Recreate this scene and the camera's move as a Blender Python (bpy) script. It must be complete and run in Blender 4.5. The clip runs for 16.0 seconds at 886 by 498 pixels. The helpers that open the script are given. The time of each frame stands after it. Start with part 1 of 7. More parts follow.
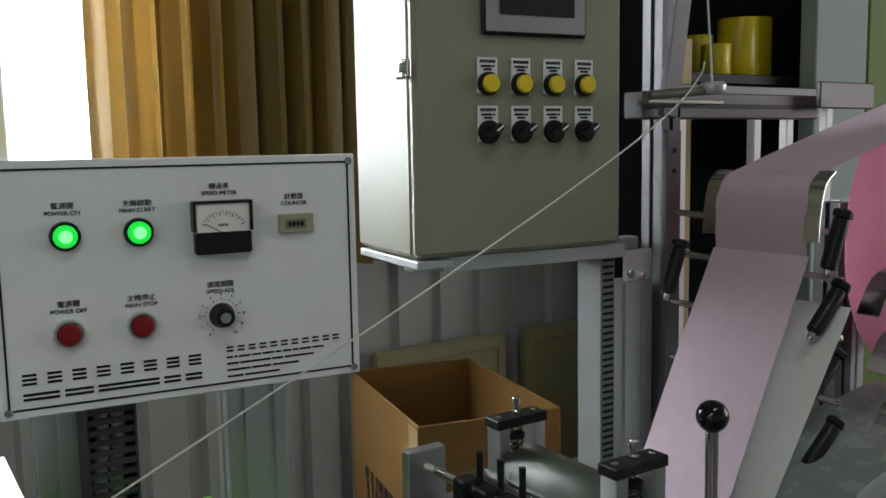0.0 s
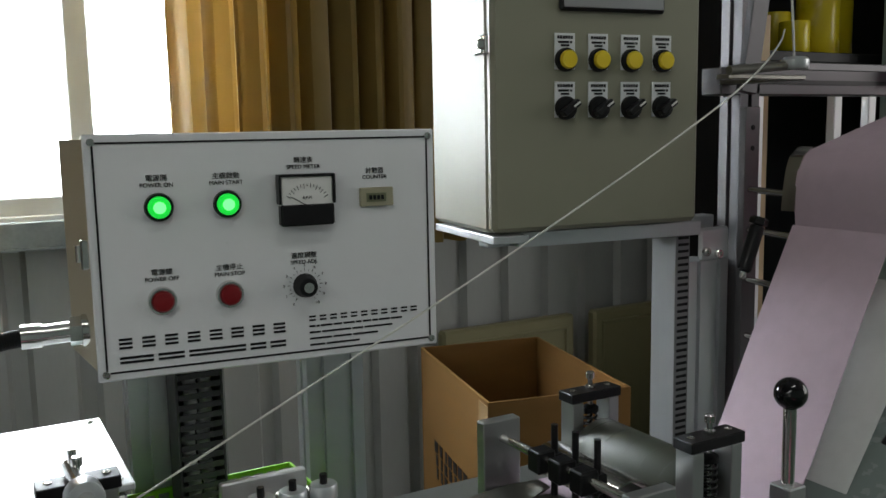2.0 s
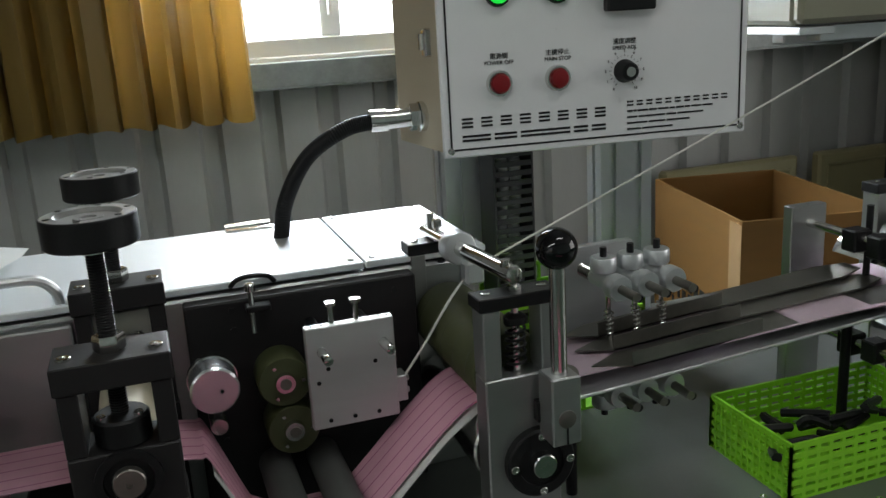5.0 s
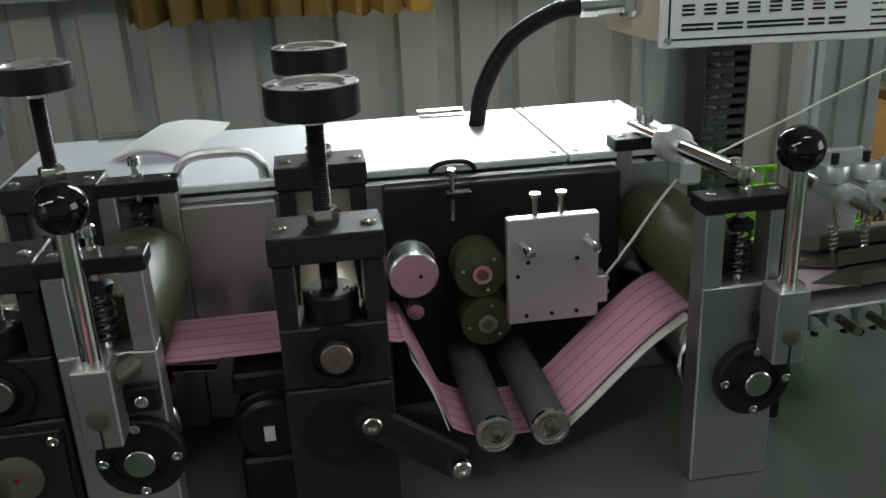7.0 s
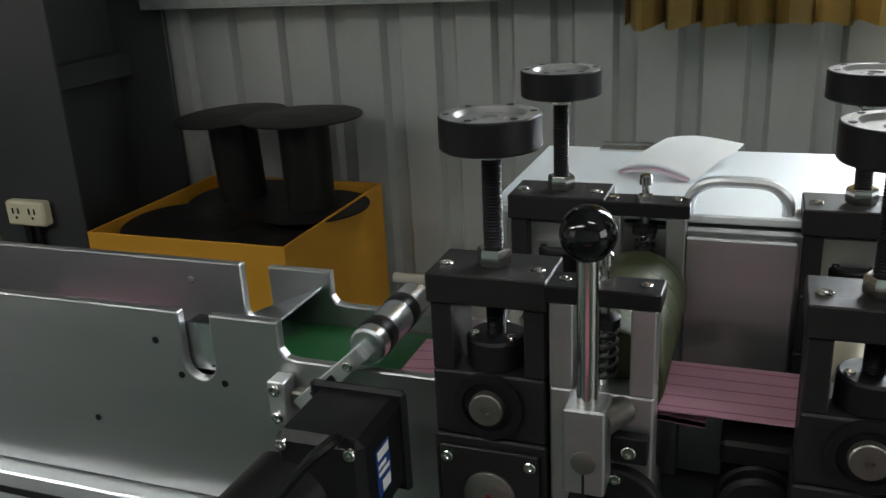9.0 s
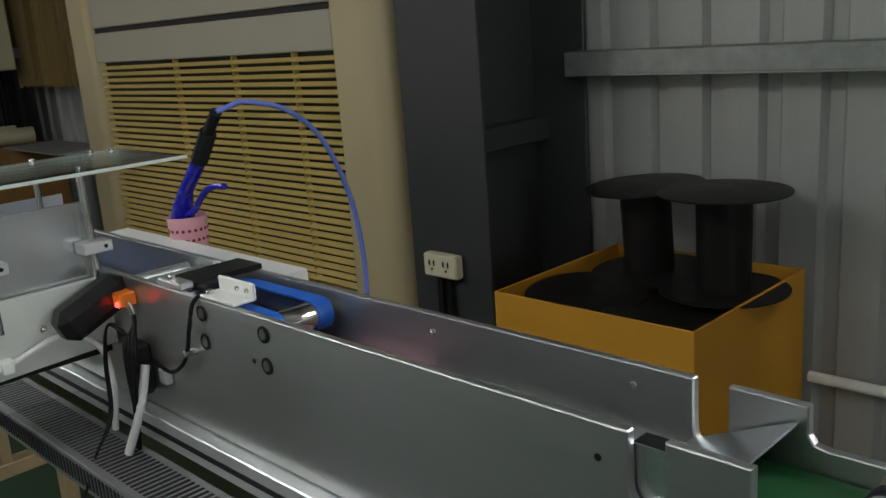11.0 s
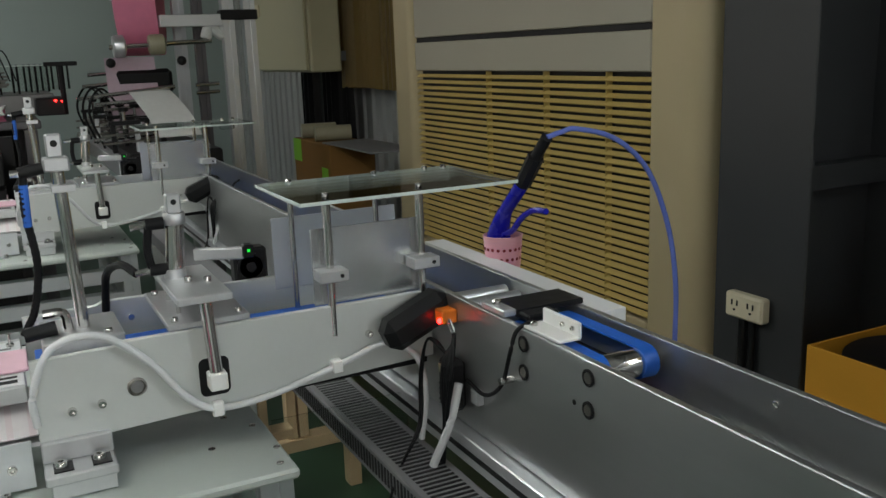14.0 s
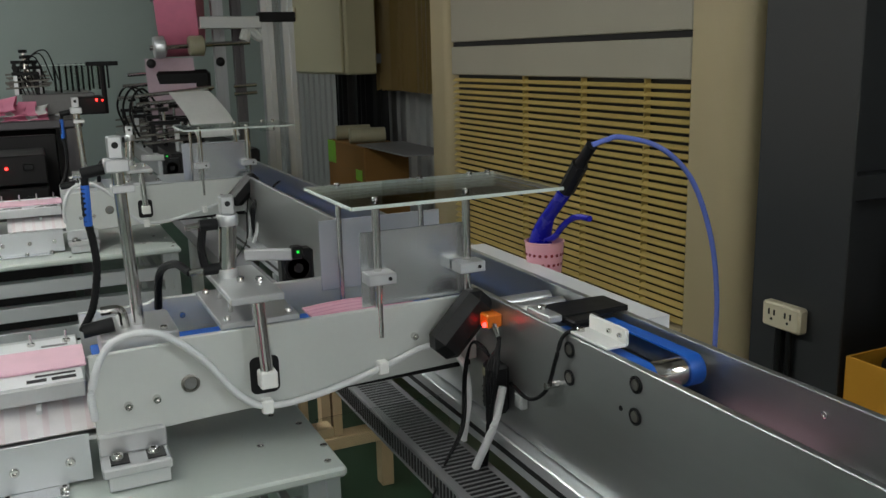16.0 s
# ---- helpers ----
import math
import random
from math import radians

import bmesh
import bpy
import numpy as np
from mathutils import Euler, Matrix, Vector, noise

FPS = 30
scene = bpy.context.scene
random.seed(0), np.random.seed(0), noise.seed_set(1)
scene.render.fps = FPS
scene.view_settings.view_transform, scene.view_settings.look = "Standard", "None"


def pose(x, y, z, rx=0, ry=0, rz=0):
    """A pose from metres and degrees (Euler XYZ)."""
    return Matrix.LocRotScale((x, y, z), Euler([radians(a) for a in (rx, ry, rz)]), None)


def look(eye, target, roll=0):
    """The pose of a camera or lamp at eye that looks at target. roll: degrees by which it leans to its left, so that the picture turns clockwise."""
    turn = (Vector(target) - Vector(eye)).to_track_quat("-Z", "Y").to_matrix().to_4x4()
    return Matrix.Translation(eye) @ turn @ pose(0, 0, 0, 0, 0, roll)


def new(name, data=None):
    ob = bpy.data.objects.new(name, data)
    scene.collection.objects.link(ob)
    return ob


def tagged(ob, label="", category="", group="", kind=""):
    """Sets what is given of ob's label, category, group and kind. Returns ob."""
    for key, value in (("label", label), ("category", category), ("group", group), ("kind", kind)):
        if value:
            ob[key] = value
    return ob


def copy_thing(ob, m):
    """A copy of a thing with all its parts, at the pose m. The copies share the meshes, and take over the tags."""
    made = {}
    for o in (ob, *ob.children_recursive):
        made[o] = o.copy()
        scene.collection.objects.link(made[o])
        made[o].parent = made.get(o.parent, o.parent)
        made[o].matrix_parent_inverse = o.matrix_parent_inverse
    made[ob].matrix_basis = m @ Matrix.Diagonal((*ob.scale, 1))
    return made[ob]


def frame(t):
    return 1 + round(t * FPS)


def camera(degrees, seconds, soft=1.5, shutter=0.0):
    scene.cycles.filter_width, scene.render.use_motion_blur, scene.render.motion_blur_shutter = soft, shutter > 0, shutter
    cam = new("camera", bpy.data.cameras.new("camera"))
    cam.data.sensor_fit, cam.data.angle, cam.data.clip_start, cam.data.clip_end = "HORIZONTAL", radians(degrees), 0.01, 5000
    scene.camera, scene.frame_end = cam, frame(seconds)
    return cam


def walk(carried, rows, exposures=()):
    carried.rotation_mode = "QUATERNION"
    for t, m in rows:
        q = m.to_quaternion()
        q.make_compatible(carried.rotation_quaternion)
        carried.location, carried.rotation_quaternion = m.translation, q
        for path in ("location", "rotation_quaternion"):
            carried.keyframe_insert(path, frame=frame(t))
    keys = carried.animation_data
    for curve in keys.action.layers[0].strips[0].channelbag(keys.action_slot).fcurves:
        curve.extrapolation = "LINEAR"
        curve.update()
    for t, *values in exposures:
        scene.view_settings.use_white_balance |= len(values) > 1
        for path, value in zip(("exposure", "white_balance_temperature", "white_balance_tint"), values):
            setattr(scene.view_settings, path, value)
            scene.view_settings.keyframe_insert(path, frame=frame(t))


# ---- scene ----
cam = camera(53.5, 16.0)
ROWS = [
    (0, 0.0000, 0.0000, 1.4000, 83.45, 1.07, -33.48),
    (0.5, -0.0073, -0.0079, 1.4019, 83.01, 1.14, -32.79),
    (1, -0.0118, -0.0044, 1.3996, 82.78, 1.10, -32.13),
    (1.5, -0.0179, -0.0047, 1.3976, 82.63, 1.03, -30.77),
    (2, -0.0220, -0.0057, 1.3918, 82.42, 1.07, -29.31),
    (2.5, -0.0519, -0.0032, 1.3827, 81.61, 1.46, -27.40),
    (3, -0.1073, 0.0045, 1.3673, 80.07, 1.66, -25.27),
    (3.5, -0.1391, -0.0057, 1.3596, 78.79, 2.42, -22.66),
    (4, -0.1664, -0.0065, 1.3428, 77.58, 2.85, -21.35),
    (4.2, -0.1845, -0.0058, 1.3329, 77.11, 2.89, -20.90),
    (6.3, -0.2462, 0.0249, 1.2859, 70.45, 3.06, -14.64),
    (6.5, -0.2560, 0.0341, 1.2830, 69.88, 2.79, -13.38),
    (7, -0.2706, 0.0447, 1.2850, 69.16, 2.45, -9.14),
    (7.5, -0.2839, 0.0569, 1.2848, 68.95, 2.11, -5.06),
    (8, -0.3024, 0.0822, 1.2863, 68.91, 2.03, 1.51),
    (8.5, -0.3290, 0.1137, 1.2862, 69.27, 2.30, 10.53),
    (9, -0.3431, 0.1273, 1.2889, 70.44, 2.85, 19.81),
    (9.5, -0.3591, 0.1219, 1.2916, 71.92, 3.28, 28.66),
    (10, -0.3976, 0.1282, 1.2963, 73.03, 3.56, 35.33),
    (10.2, -0.4123, 0.1451, 1.2916, 73.83, 4.06, 37.93),
    (12.3, -0.5217, 0.1991, 1.3271, 76.32, 2.65, 50.26),
    (12.5, -0.5207, 0.1991, 1.3291, 76.39, 2.74, 51.69),
    (13, -0.5268, 0.1858, 1.3286, 76.67, 2.51, 56.40),
    (13.5, -0.5398, 0.1665, 1.3297, 76.88, 2.10, 60.15),
    (14, -0.5474, 0.1499, 1.3346, 77.32, 2.02, 62.93),
    (14.5, -0.5502, 0.1378, 1.3409, 77.86, 1.87, 64.29),
    (15, -0.5456, 0.1282, 1.3439, 78.26, 1.70, 65.06),
    (15.5, -0.5419, 0.1197, 1.3458, 78.22, 1.61, 65.31),
    (16, -0.5435, 0.1156, 1.3432, 77.53, 1.40, 64.83),
]
walk(cam, [(t, pose(x, y, z, rx, ry, rz)) for t, x, y, z, rx, ry, rz in ROWS], ((0.0, 0.0), (0.5, -0.15), (4.0, 0.0), (6.5, 0.3), (9.0, 0.4), (10.0, 0.4), (12.5, 0.3), (16.0, 0.35)))

# ---- light ----
world = bpy.data.worlds.new("world")
scene.world = world
world.use_nodes = True
wn = world.node_tree.nodes
sky = wn.new("ShaderNodeTexSky")
sky.sky_type, sky.sun_disc = "NISHITA", False
sky.sun_elevation, sky.sun_rotation = radians(35), radians(200)
world.node_tree.links.new(sky.outputs[0], wn["Background"].inputs[0])
wn["Background"].inputs[1].default_value = 0.05


def area(name, m, sx, sy, power, col):
    d = bpy.data.lights.new(name, "AREA")
    d.shape, d.size, d.size_y, d.energy, d.color = "RECTANGLE", sx, sy, power, col
    ob = new(name, d)
    ob.matrix_world = m
    return ob


# daylight in the north window; fill added in an unseen wide south opening
area("north_window_light", look((0.20, 2.33, 1.95), (0.20, 0.0, 1.45)), 0.80, 1.3, 64, (0.86, 0.95, 1.0))
area("south_fill_light", look((-6.2, -3.28, 1.9), (-3.6, 1.0, 0.9)), 3.8, 2.4, 8, (1.0, 0.99, 0.96))
# fill added in an unseen east opening, for the faces turned to +x
area("east_fill_light", look((5.04, -1.2, 1.95), (-1.6, 0.2, 0.9)), 3.0, 2.3, 62, (1.0, 0.98, 0.94))
# fluorescent ceiling fittings over the line
FITTINGS = ((0.4, -0.5, 3.475, 8), (-1.4, -0.7, 2.5, 8), (-3.0, -0.7, 2.5, 17), (-7.4, -1.2, 3.475, 27))
for lx, ly, lz, lw in FITTINGS:
    area("ceiling_tube_light", pose(lx, ly, lz - 0.055), 1.2, 0.16, lw, (0.97, 1.0, 0.95))

# ---- materials ----


def mat(name, col, rough=0.5, metal=0.0, var=0.12, scale=30.0, bump=0.0, fine=250.0, stretch=(1, 1, 1), emit=0.0, coat=0.0):
    m = bpy.data.materials.new(name)
    m.use_nodes = True
    n, l = m.node_tree.nodes, m.node_tree.links
    b = n["Principled BSDF"]
    b.inputs["Roughness"].default_value, b.inputs["Metallic"].default_value = rough, metal
    b.inputs["Coat Weight"].default_value = coat
    tc, mp = n.new("ShaderNodeTexCoord"), n.new("ShaderNodeMapping")
    mp.inputs["Scale"].default_value = stretch
    l.new(tc.outputs["Object"], mp.inputs[0])
    big, small = n.new("ShaderNodeTexNoise"), n.new("ShaderNodeTexNoise")
    big.inputs["Scale"].default_value, small.inputs["Scale"].default_value = scale, fine
    big.inputs["Detail"].default_value = 5
    l.new(mp.outputs[0], big.inputs[0]), l.new(mp.outputs[0], small.inputs[0])
    mix = n.new("ShaderNodeMix")
    mix.data_type = "RGBA"
    add = n.new("ShaderNodeMath")
    add.operation, add.inputs[1].default_value = "MULTIPLY_ADD", 0.3
    l.new(small.outputs[0], add.inputs[0]), l.new(big.outputs[0], add.inputs[2])
    l.new(add.outputs[0], mix.inputs[0])
    lo, hi = max(0, 1 - 1.6 * var), 1 + 0.9 * var
    mix.inputs[6].default_value = (*[c * lo for c in col], 1)
    mix.inputs[7].default_value = (*[min(1, c * hi) for c in col], 1)
    l.new(mix.outputs[2], b.inputs["Base Color"])
    rr = n.new("ShaderNodeMapRange")
    rr.inputs[3].default_value, rr.inputs[4].default_value = max(0.02, rough - 0.08), min(1, rough + 0.1)
    l.new(big.outputs[0], rr.inputs[0]), l.new(rr.outputs[0], b.inputs["Roughness"])
    if bump:
        bp = n.new("ShaderNodeBump")
        bp.inputs["Strength"].default_value, bp.inputs["Distance"].default_value = bump, 0.002
        l.new(small.outputs[0], bp.inputs["Height"]), l.new(bp.outputs[0], b.inputs["Normal"])
    if emit:
        b.inputs["Emission Color"].default_value, b.inputs["Emission Strength"].default_value = (*col, 1), emit
    return m


def clear(name, col, rough=0.03, ior=1.49):
    m = bpy.data.materials.new(name)
    m.use_nodes = True
    b = m.node_tree.nodes["Principled BSDF"]
    b.inputs["Base Color"].default_value, b.inputs["Roughness"].default_value = (*col, 1), rough
    b.inputs["Transmission Weight"].default_value, b.inputs["IOR"].default_value = 1.0, ior
    return m


def thin_clear(name, tint, ior=1.45):
    """A clear sheet: see-through, with gloss by Fresnel."""
    m = bpy.data.materials.new(name)
    m.use_nodes = True
    n, l = m.node_tree.nodes, m.node_tree.links
    n.remove(n["Principled BSDF"])
    tr, gl, fr, mx = n.new("ShaderNodeBsdfTransparent"), n.new("ShaderNodeBsdfGlossy"), n.new("ShaderNodeFresnel"), n.new("ShaderNodeMixShader")
    tr.inputs[0].default_value = (*tint, 1)
    gl.inputs["Roughness"].default_value, fr.inputs[0].default_value = 0.03, ior
    o = [x for x in n if x.type == "OUTPUT_MATERIAL"][0]
    l.new(fr.outputs[0], mx.inputs[0]), l.new(tr.outputs[0], mx.inputs[1]), l.new(gl.outputs[0], mx.inputs[2]), l.new(mx.outputs[0], o.inputs[0])
    return m


def striped(name, base, line, rough, pitch, thin=0.25, axis=1, translucent=0.0):
    """Cloth or film with fold lines that run along the web."""
    m = mat(name, base, rough, 0, 0.06, 60, 0.25, 900)
    n, l = m.node_tree.nodes, m.node_tree.links
    b = n["Principled BSDF"]
    src = b.inputs["Base Color"].links[0].from_socket
    tc, sep, mod, cmp_, mix = (n.new("ShaderNodeTexCoord"), n.new("ShaderNodeSeparateXYZ"), n.new("ShaderNodeMath"), n.new("ShaderNodeMath"), n.new("ShaderNodeMix"))
    l.new(tc.outputs["Object"], sep.inputs[0])
    mod.operation, mod.inputs[1].default_value = "PINGPONG", pitch
    l.new(sep.outputs[axis], mod.inputs[0])
    cmp_.operation, cmp_.inputs[1].default_value = "LESS_THAN", pitch * thin
    l.new(mod.outputs[0], cmp_.inputs[0])
    mix.data_type = "RGBA"
    mix.inputs[7].default_value = (*line, 1)
    l.new(cmp_.outputs[0], mix.inputs[0]), l.new(src, mix.inputs[6]), l.new(mix.outputs[2], b.inputs["Base Color"])
    return m


ALU = mat("brushed_aluminium", (0.42, 0.43, 0.43), 0.34, 0.9, 0.05, 6, 0.05, 120, (1, 1, 14))
ALUX = mat("milled_aluminium", (0.62, 0.63, 0.64), 0.42, 0.85, 0.05, 10, 0.06, 90, (1, 12, 12))
ANOD = mat("anodised_aluminium", (0.66, 0.68, 0.70), 0.36, 0.75, 0.04, 9, 0.03, 200)
STEEL = mat("bright_steel", (0.66, 0.65, 0.63), 0.16, 1.0, 0.05, 40)
SHEET = mat("polished_sheet", (0.70, 0.72, 0.74), 0.24, 0.95, 0.03, 3, 0.015, 90)
LIDM = mat("brushed_lid_sheet", (0.76, 0.80, 0.83), 0.45, 0.6, 0.03, 3, 0.02, 90)
BRANCH = mat("satin_anodised_plate", (0.63, 0.65, 0.63), 0.40, 0.45, 0.05, 7, 0.04, 120)
OXIDE = mat("black_oxide_steel", (0.018, 0.018, 0.019), 0.42, 0.5, 0.15, 45, 0.08, 400)
SATIN = mat("satin_grey_metal", (0.20, 0.20, 0.197), 0.42, 0.35, 0.08, 40)
DARK = mat("dark_coated_steel", (0.021, 0.020, 0.021), 0.46, 0.3, 0.10, 14, 0.05, 300)
GUN = mat("worn_folding_plate", (0.22, 0.21, 0.19), 0.36, 0.85, 0.22, 18, 0.05, 200, (1, 6, 1))
BLACK = mat("black_plastic", (0.012, 0.012, 0.013), 0.35, 0, 0.15, 60, 0.05, 500)
GLOSS = mat("glossy_black_ball", (0.004, 0.004, 0.005), 0.06, 0, 0.05, 30)
OLIVE = mat("olive_rubber", (0.055, 0.062, 0.024), 0.5, 0, 0.14, 25, 0.1, 500)
GREYROLL = mat("grey_green_rubber", (0.045, 0.050, 0.036), 0.48, 0, 0.10, 16, 0.08, 400)
WHITEP = mat("white_print_panel", (0.74, 0.75, 0.77), 0.30, 0, 0.03, 12)
BEIGE = mat("beige_powder_coat", (0.255, 0.25, 0.185), 0.42, 0, 0.05, 9, 0.08, 900)
CREAM = mat("cream_powder_coat", (0.44, 0.41, 0.27), 0.4, 0, 0.05, 6, 0.06, 600)
BOXSIDE = mat("tan_powder_coat", (0.45, 0.39, 0.29), 0.42, 0, 0.06, 9, 0.08, 900)
INK = mat("black_print", (0.012, 0.012, 0.014), 0.5, 0, 0.05, 50)
WALL = mat("corrugated_grey_sheet", (0.36, 0.365, 0.355), 0.45, 0.15, 0.10, 3, 0.05, 60, (3, 3, 0.5))
GALV = mat("galvanised_steel", (0.27, 0.285, 0.285), 0.45, 0.7, 0.28, 28, 0.08, 140)
COLUMN = mat("dark_grey_column_paint", (0.034, 0.036, 0.039), 0.5, 0, 0.12, 5, 0.08, 200)
CURT = mat("ochre_satin_cloth", (0.33, 0.22, 0.062), 0.40, 0, 0.10, 14, 0.2, 700, (1, 1, 0.2))
_n, _l = CURT.node_tree.nodes, CURT.node_tree.links
_t, _m = _n.new("ShaderNodeBsdfTranslucent"), _n.new("ShaderNodeMixShader")
_t.inputs[0].default_value = (0.40, 0.26, 0.07, 1)
_m.inputs[0].default_value = 0.02
_o = [x for x in _n if x.type == "OUTPUT_MATERIAL"][0]
_l.new(_n["Principled BSDF"].outputs[0], _m.inputs[1]), _l.new(_t.outputs[0], _m.inputs[2]), _l.new(_m.outputs[0], _o.inputs[0])
CARD = mat("brown_cardboard", (0.225, 0.115, 0.034), 0.7, 0, 0.10, 8, 0.1, 160, (1, 1, 6))
PALEWOOD = mat("pale_bare_timber", (0.55, 0.40, 0.24), 0.6, 0, 0.15, 20, 0.15, 120, (1, 1, 0.15))
KRAFT = mat("yellow_kraft_board", (0.58, 0.28, 0.030), 0.6, 0, 0.08, 7, 0.08, 200)
ACBODY = mat("aged_cream_plastic", (0.44, 0.365, 0.22), 0.42, 0, 0.05, 4, 0.03, 200)
ACFRONT = mat("cream_metal_panel", (0.37, 0.345, 0.275), 0.45, 0, 0.05, 4, 0.03, 200)
SLAT = mat("yellowed_slat", (0.52, 0.39, 0.13), 0.45, 0, 0.08, 10, 0.03, 200)
PALEPLATE = mat("pale_grey_plate", (0.50, 0.53, 0.58), 0.3, 0.4, 0.04, 8)
WHITE = mat("white_plastic", (0.78, 0.78, 0.76), 0.35, 0, 0.05, 20)
BLUEB = mat("blue_belt", (0.012, 0.11, 0.50), 0.45, 0, 0.08, 30, 0.1, 700)
BLUEP = mat("blue_plastic", (0.010, 0.012, 0.36), 0.25, 0, 0.06, 20)
PINKP = mat("pink_plastic", (0.72, 0.36, 0.42), 0.4, 0, 0.06, 20)
GREENP = mat("lime_green_plastic", (0.22, 0.55, 0.02), 0.4, 0, 0.06, 20)
GREENT = mat("green_belt", (0.007, 0.085, 0.022), 0.5, 0, 0.12, 20)
YELLOW = mat("yellow_film_roll", (0.62, 0.48, 0.01), 0.25, 0, 0.08, 12)
PINKWEB = striped("pink_pleated_web", (0.67, 0.35, 0.45), (0.44, 0.14, 0.25), 0.75, 0.0085, 0.10)
PINKFLAT = mat("pink_nonwoven", (0.53, 0.41, 0.48), 0.8, 0, 0.07, 50, 0.25, 1100)
PINKROLL = mat("hot_pink_roll", (0.78, 0.24, 0.38), 0.7, 0, 0.08, 20, 0.1, 500)
RIBBON = mat("pale_pink_ribbon", (0.74, 0.47, 0.56), 0.75, 0, 0.05, 40, 0.2, 900)
WHITEWEB = mat("white_nonwoven", (0.66, 0.67, 0.66), 0.8, 0, 0.06, 50, 0.25, 1100)
FLOOR = mat("green_painted_floor", (0.030, 0.072, 0.042), 0.35, 0, 0.2, 2, 0.05, 60)
PALEW = mat("pale_grey_wall", (0.36, 0.42, 0.40), 0.7, 0, 0.06, 2, 0.05, 80)
CEIL = mat("ceiling_sheet", (0.34, 0.34, 0.33), 0.7, 0, 0.08, 2, 0.05, 80)
WIRE = mat("black_cable", (0.005, 0.005, 0.006), 0.5, 0, 0.1, 60, 0.1, 800)
WCABLE = mat("white_cable", (0.62, 0.63, 0.64), 0.4, 0, 0.06, 60)
DUCT = mat("grey_slotted_duct", (0.22, 0.22, 0.23), 0.5, 0, 0.06, 30)
FRAMEG = mat("dull_grey_profile", (0.12, 0.114, 0.12), 0.45, 0.6, 0.06, 9, 0.03, 200)
TABLE = mat("grey_machine_table", (0.165, 0.172, 0.166), 0.36, 0.5, 0.08, 5, 0.04, 120)
BENCH = mat("light_grey_bench_top", (0.55, 0.60, 0.57), 0.36, 0.25, 0.06, 5, 0.04, 120)
ACRYL = thin_clear("clear_acrylic", (0.95, 0.965, 0.955), 1.13)
EDGE = mat("acrylic_edge", (0.62, 0.70, 0.66), 0.2, 0, 0.05, 30)
GLASS = clear("meter_glass", (0.96, 0.97, 0.97))
GREENL = mat("green_lamp", (0.01, 0.62, 0.05), 0.3, 0, 0.0, 20, emit=0.9)
GREENC = mat("green_lamp_core", (0.16, 1.0, 0.24), 0.3, 0, 0.0, 20, emit=1.5)
REDB = mat("red_button", (0.20, 0.006, 0.010), 0.3, 0, 0.05, 30)
YELB = mat("yellow_button", (0.78, 0.58, 0.02), 0.35, 0, 0.04, 30)
REDLED = mat("red_led", (1.0, 0.012, 0.01), 0.3, 0, 0.0, 20, emit=16.0)
ORANGE = mat("orange_sensor", (0.85, 0.20, 0.02), 0.35, 0, 0.05, 30)
SPOOL = mat("black_spool_plastic", (0.011, 0.010, 0.010), 0.42, 0, 0.15, 20, 0.04, 200)
CUSH = mat("olive_vinyl", (0.24, 0.215, 0.115), 0.45, 0, 0.08, 9, 0.08, 300)
SCREEN = mat("dark_screen", (0.02, 0.02, 0.022), 0.15, 0, 0.05, 20)
SILVER = mat("silver_bezel", (0.34, 0.34, 0.35), 0.4, 0.5, 0.05, 20)
IVORY = mat("ivory_outlet", (0.66, 0.60, 0.44), 0.4, 0, 0.05, 30)
LCD = mat("lcd_grey_green", (0.16, 0.17, 0.10), 0.3, 0, 0.05, 30)
KHAKI = mat("khaki_case", (0.34, 0.32, 0.22), 0.4, 0, 0.05, 30)
SKYCARD = mat("bright_outdoors", (1.0, 1.0, 1.0), 0.9, 0, 0.0, 2, emit=4.5)
TUBELAMP = mat("lit_tube", (1.0, 0.98, 0.92), 0.4, 0, 0.0, 20, emit=6.0)
REDINK = mat("red_marker", (0.55, 0.03, 0.03), 0.5, 0, 0.0, 20)
CORDM = mat("white_cord", (0.66, 0.66, 0.62), 0.8, 0, 0.1, 300)
TUBEB = mat("blue_air_tube", (0.14, 0.20, 0.62), 0.2, 0, 0.05, 30)

# low gloss on the black finishes and the boards
for _b in (OXIDE, DARK, BLACK, WIRE, SPOOL, INK, CARD, KRAFT):
    _b.node_tree.nodes["Principled BSDF"].inputs["Specular IOR Level"].default_value = 0.22


# ---- helpers ----
ORG = {}


def thing(name, label, category, loc=(0, 0, 0), group="", kind=""):
    ob = new(name)
    ob.empty_display_size = 0.02
    ob.location = loc
    ORG[ob.name] = Vector(loc)
    return tagged(ob, label, category, group, kind)


def finish(name, bm, material, smooth=True):
    me = bpy.data.meshes.new(name)
    bmesh.ops.recalc_face_normals(bm, faces=bm.faces)
    bm.to_mesh(me)
    bm.free()
    me.materials.append(material)
    if smooth:
        for p in me.polygons:
            p.use_smooth = True
        me.set_sharp_from_angle(angle=radians(35))
    return me


def part(name, bm, material, parent=None, label="", local=False):
    """Links a bmesh as one mesh object under a thing or part; world places unless local."""
    base = Vector((0, 0, 0))
    if parent is not None and not local:
        base = ORG.get(parent.name, base)
        bmesh.ops.translate(bm, verts=bm.verts, vec=-base)
    ob = new(name, finish(name, bm, material))
    if parent is not None:
        ob.parent = parent
        if not local:
            ORG[ob.name] = base
    if label:
        ob["label"] = label
    return ob


def solo(name, bm, material, label, category, loc=(0, 0, 0), kind="", group=""):
    bmesh.ops.translate(bm, verts=bm.verts, vec=-Vector(loc))
    ob = new(name, finish(name, bm, material))
    ob.location = loc
    ORG[ob.name] = Vector(loc)
    return tagged(ob, label, category, group, kind)


def B():
    return bmesh.new()


